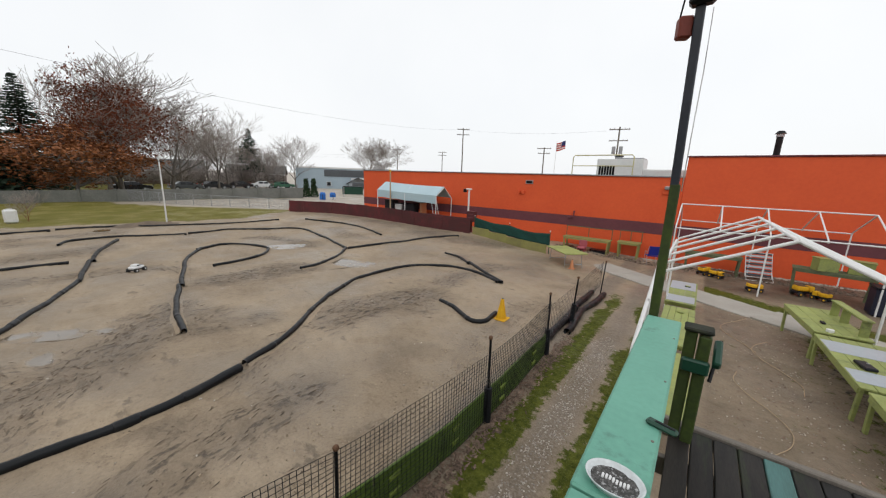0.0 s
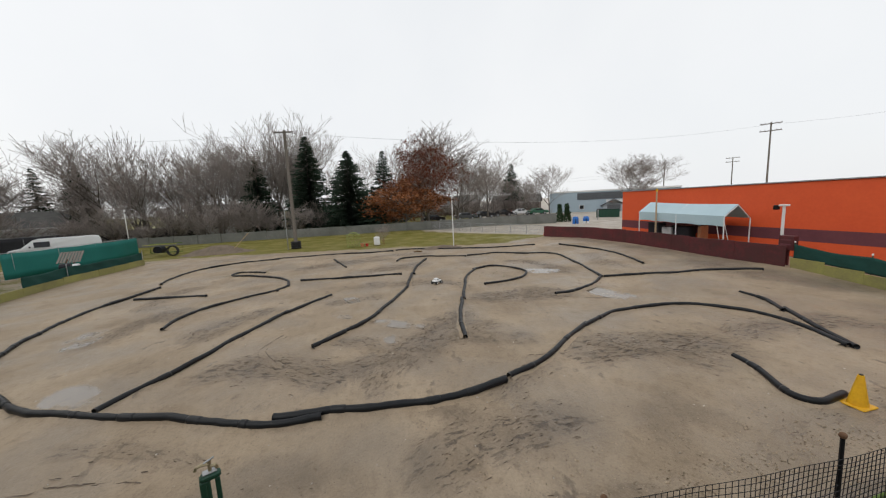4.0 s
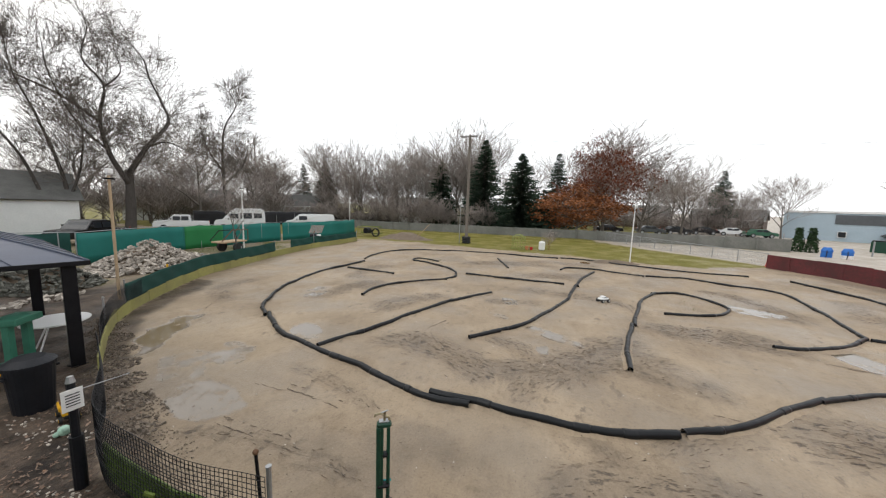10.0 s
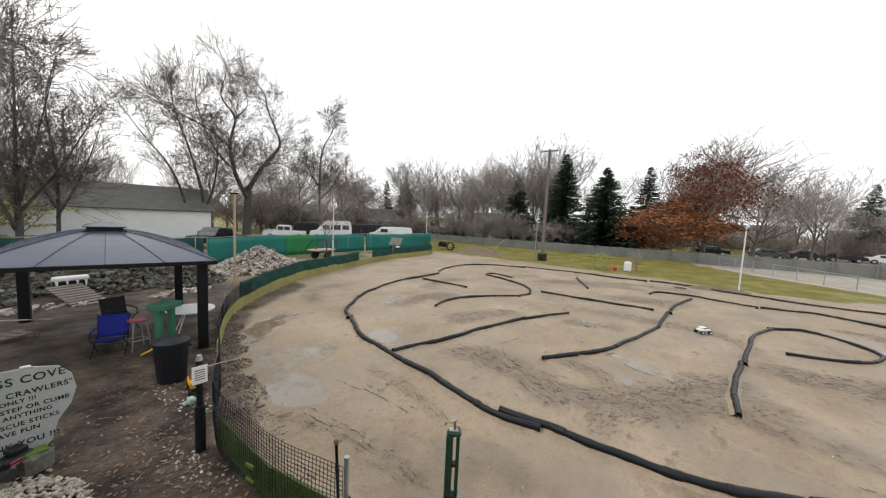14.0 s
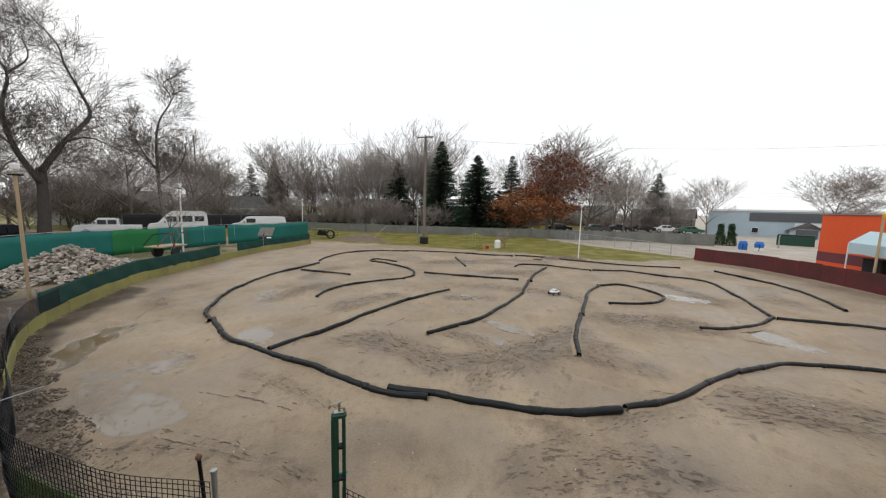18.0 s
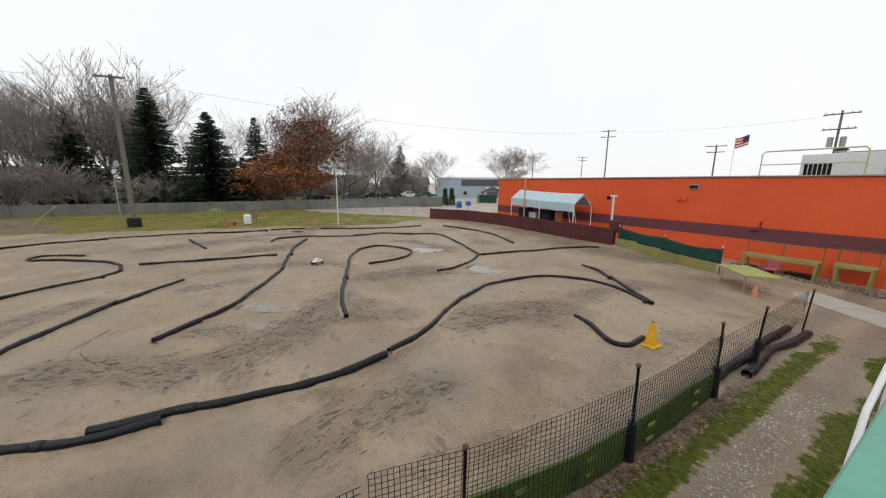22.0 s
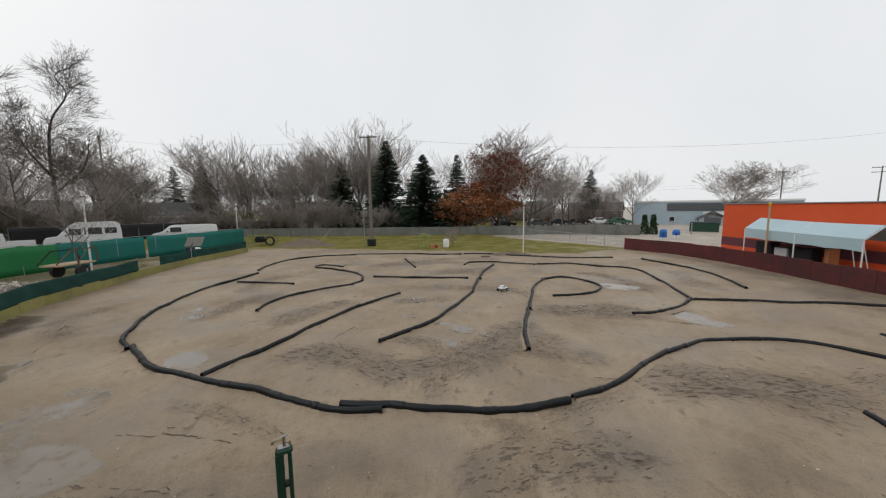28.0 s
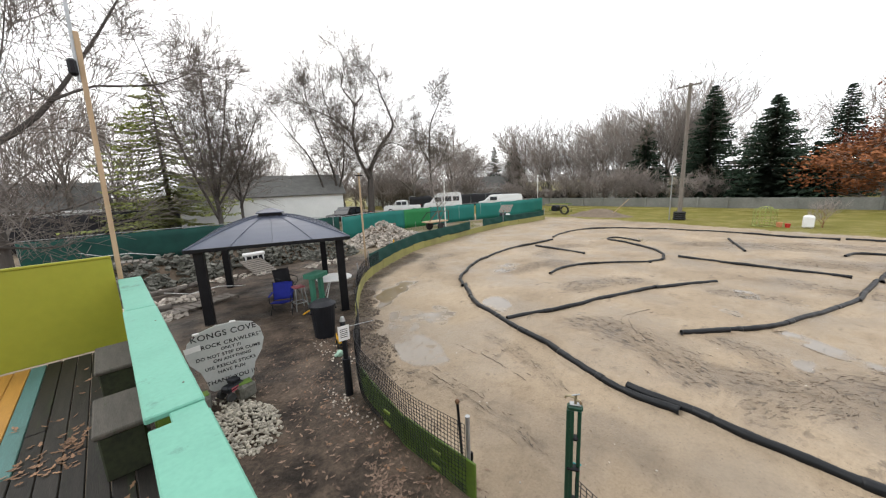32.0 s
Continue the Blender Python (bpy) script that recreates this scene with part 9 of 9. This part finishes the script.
leaves("pit_leaves", [(2.3, y, None, 40, 0.7, 0.6) for y in np.arange(4.5, 14.0, 1.0)] + [(1.0, y, None, 12, 0.5, 0.6) for y in np.arange(4.5, 13.0, 1.2)] + [(3.4, y, None, 50, 0.5, 0.6) for y in np.arange(4.5, 12.5, 1.0)], "dead leaves blown under the pit tables", 0.034)
stones("pit_pebbles", [(1.6, y, None, 60, 1.0, 0.6, 0.011, 0.0) for y in np.arange(4.2, 14.0, 0.9)], M_stone, "small pebbles on the trodden pit ground", "pebbles", seed=24)
for k, (x, y) in enumerate(((1.3, 6.4), (1.7, 8.6), (1.2, 10.2))):
    cord = wire("cord", spline([(x + 0.3 * math.sin(0.9 * i + k), y + 0.4 * i, gz(x, y) + 0.016) for i in range(7)], 0.06), 0.006, M_raw_wood)
    tagged(cord, "thin pale cord lying on the trodden pit ground", "cord", "loose cords")


# crumbs and ridges of wet mud thrown up where the cars turn
def churn_crumbs():
    r = random.Random(41)
    V, F = [], []
    for ax, ay, bx, by, hw, amount, st in CHURN:
        d = Vector((bx - ax, by - ay, 0))
        L = d.length
        d.normalize()
        side = Vector((-d.y, d.x, 0))
        for _ in range(int(L * hw * 2 * 46 * amount * (0.2 + st))):
            u, v = r.uniform(-0.2, L + 0.2), r.gauss(0, 0.6) * hw
            bend = -0.10 * (u - L / 2) ** 2
            p = Vector((ax, ay, 0)) + d * u + side * (v + bend)
            p.z = gz(p.x, p.y) + 0.004
            a = r.gauss(0, 0.22) - math.atan(0.2 * (u - L / 2))
            dd = d * math.cos(a) + side * math.sin(a)
            ss = Vector((-dd.y, dd.x, 0))
            l, w, h = r.uniform(0.012, 0.075) * (0.4 + st), r.uniform(0.004, 0.012), r.uniform(0.005, 0.014)
            n0 = len(V)
            V += [p - dd * l, p + dd * l * r.uniform(0.5, 1), p + ss * w, p - ss * w * r.uniform(0.6, 1.3), p + dd * l * r.uniform(-0.4, 0.4) + Vector((0, 0, h))]
            F += [(n0, n0 + 3, n0 + 4), (n0 + 3, n0 + 1, n0 + 4), (n0 + 1, n0 + 2, n0 + 4), (n0 + 2, n0, n0 + 4)]
    ob = raw("mud_crumbs", V, F, island(mat("wet_mud", (0.105, 0.077, 0.058), (0.18, 0.136, 0.10), rough=0.6, scale=6, fine=40), 0.45))
    tagged(ob, "dark crumbs of churned wet mud on the dirt track", "mud", kind="stuff")


churn_crumbs()
# dry crumbs trodden off the track beside the fence
M_crumb = island(mat("dry_dirt_crumbs", (0.37, 0.295, 0.21), (0.25, 0.195, 0.14), rough=0.9, scale=8, fine=40), 0.35)
stones("dirt_crumbs", [(-2.75, y, None, 170, 0.5, 0.7, 0.013, 0.0) for y in np.arange(1.0, 9.0, 0.9)] + [(-3.4, y, None, 60, 0.7, 0.7, 0.013, 0.0) for y in np.arange(2.0, 10.0, 1.1)], M_crumb, "dry crumbs of dirt along the fence", "crumbs", seed=31)
# small pale stones and bits strewn over the track
stones("track_pebbles", [(x, y, None, 9, 1.6, 1.6, 0.014, 0.0) for x in np.arange(-13, -2.8, 2.2) for y in np.arange(-9, 12, 2.6)], M_stone, "tiny pale pebbles strewn on the track", "pebbles", seed=23)


def blades(name, label, n, x0, x1, y0, y1, dense, tall, material, seed):
    """Short grass and moss blades strewn where dense(x, y) allows."""
    r = random.Random(seed)
    V, F = [], []
    for _ in range(n):
        x, y = r.uniform(x0, x1), r.uniform(y0, y1)
        if r.random() > dense(x, y):
            continue
        z = gz(x, y) - 0.006
        for _k in range(4):
            a, h = r.uniform(0, math.tau), tall * r.uniform(0.35, 1.2)
            d = Vector((math.cos(a), math.sin(a), 0))
            s = Vector((-d.y, d.x, 0)) * r.uniform(0.003, 0.006)
            p = Vector((x + r.gauss(0, 0.02), y + r.gauss(0, 0.02), z))
            q = p + d * h * r.uniform(0.3, 1.0) + Vector((0, 0, h))
            n0 = len(V)
            V += [p - s, p + s, q]
            F.append((n0, n0 + 1, n0 + 2))
    return tagged(raw(name, V, F, material), label, "grass", kind="stuff")


M_blade = island(mat("moss_grass", (0.085, 0.115, 0.012), (0.14, 0.14, 0.03), rough=0.85, scale=2, fine=14, bump=0), 0.4)


def lane_density(x, y):
    n1 = noise.noise((x * 0.5, y * 0.5, 0)) + 0.5 * noise.noise((x * 1.7, y * 1.7, 1))
    return 0.9 * lane_grass(x, y, n1)[1] * smoothstep(0.5 + 2.2 * noise.noise((x * 4, y * 4, 3)))


def pipe_loop_density(x, y):
    return smoothstep(1.3 - math.hypot((x + 21.7) / 1.0, (y + 6.3) / 1.5)) + 0.7 * smoothstep(1.2 - math.hypot((x + 15.3) / 1.1, (y - 6.7) / 0.9)) * smoothstep(2 * noise.noise((x * 3, y * 3, 1)))


blades("lane_grass", "short mossy grass tufts beside the gravel lane", 26000, -2.1, 0.6, -1.5, 12.5, lane_density, 0.030, M_blade, 61)
blades("infield_grass", "sparse grass inside a loop of drain pipe", 9000, -23.5, -13.5, -8.5, 8.5, pipe_loop_density, 0.06, M_blade, 62)
blades("path_grass", "small moss tufts on the dark path", 2500, -1.2, -0.3, -3.4, -0.2, lambda x, y: smoothstep(0.3 + 2 * noise.noise((x * 3, y * 3, 9))), 0.028, M_blade, 63)
leaves("path_litter", [(-2.25, y, None, 60, 0.22, 0.5) for y in np.arange(-6.5, -1.5, 0.8)] + [(-1.5, y, None, 26, 0.45, 0.6) for y in np.arange(-7.5, -1.0, 1.0)] + [(-3.0, -7.4, None, 80, 0.4, 0.7), (-1.2, -2.6, None, 60, 0.4, 0.7)], "grey-brown dead leaves trodden into the path", 0.036)


# long wheel tracks: broken dark grooves with pushed-up edges, always in pairs
def wheel_tracks():
    r = random.Random(77)
    V, F = [], []
    runs = [((-4.1, -4.5), (-4.0, -3.4), (-3.84, -2.0)), ((-5.4, -4.9), (-5.3, -3.8), (-5.1, -2.8)), ((-7.9, -1.6), (-9.2, -2.4), (-10.4, -2.0)), ((-6.9, 3.6), (-6.2, 6.4), (-6.6, 9.3)),
            ((-8.6, -10.2), (-10.0, -11.0), (-11.5, -11.9)), ((-12.8, 4.9), (-11.2, 6.4), (-10.2, 8.8))]
    for run in runs:
        P = spline([(x, y, 0) for x, y in run], 0.07)
        for off in (-0.09, 0.09, 0.16):
            ph = r.uniform(0, 50)
            for i in range(len(P) - 1):
                if noise.noise((i * 0.09, ph, off)) + 0.35 * noise.noise((i * 0.6, ph, 2)) < (0.10 if off < 0.1 else 0.3):
                    continue
                a, b = P[i], P[i + 1]
                t = (b - a).normalized()
                s = Vector((t.y, -t.x, 0))
                w = 0.004 + 0.008 * r.random()
                n0 = len(V)
                for p in (a - t * 0.01, b + t * 0.01):
                    c = p + s * (off + 0.012 * r.gauss(0, 1))
                    g = gz(c.x, c.y) + 0.010
                    V += [(c - s * w) + Vector((0, 0, g - 0.006)), c + Vector((0, 0, g + 0.004 * r.random())), (c + s * w) + Vector((0, 0, g - 0.006))]
                F += [(n0, n0 + 3, n0 + 4, n0 + 1), (n0 + 1, n0 + 4, n0 + 5, n0 + 2)]
    ob = raw("wheel_tracks", V, F, bpy.data.materials["wet_mud"])
    tagged(ob, "broken dark wheel tracks pressed into the damp dirt", "tracks", kind="stuff")


wheel_tracks()
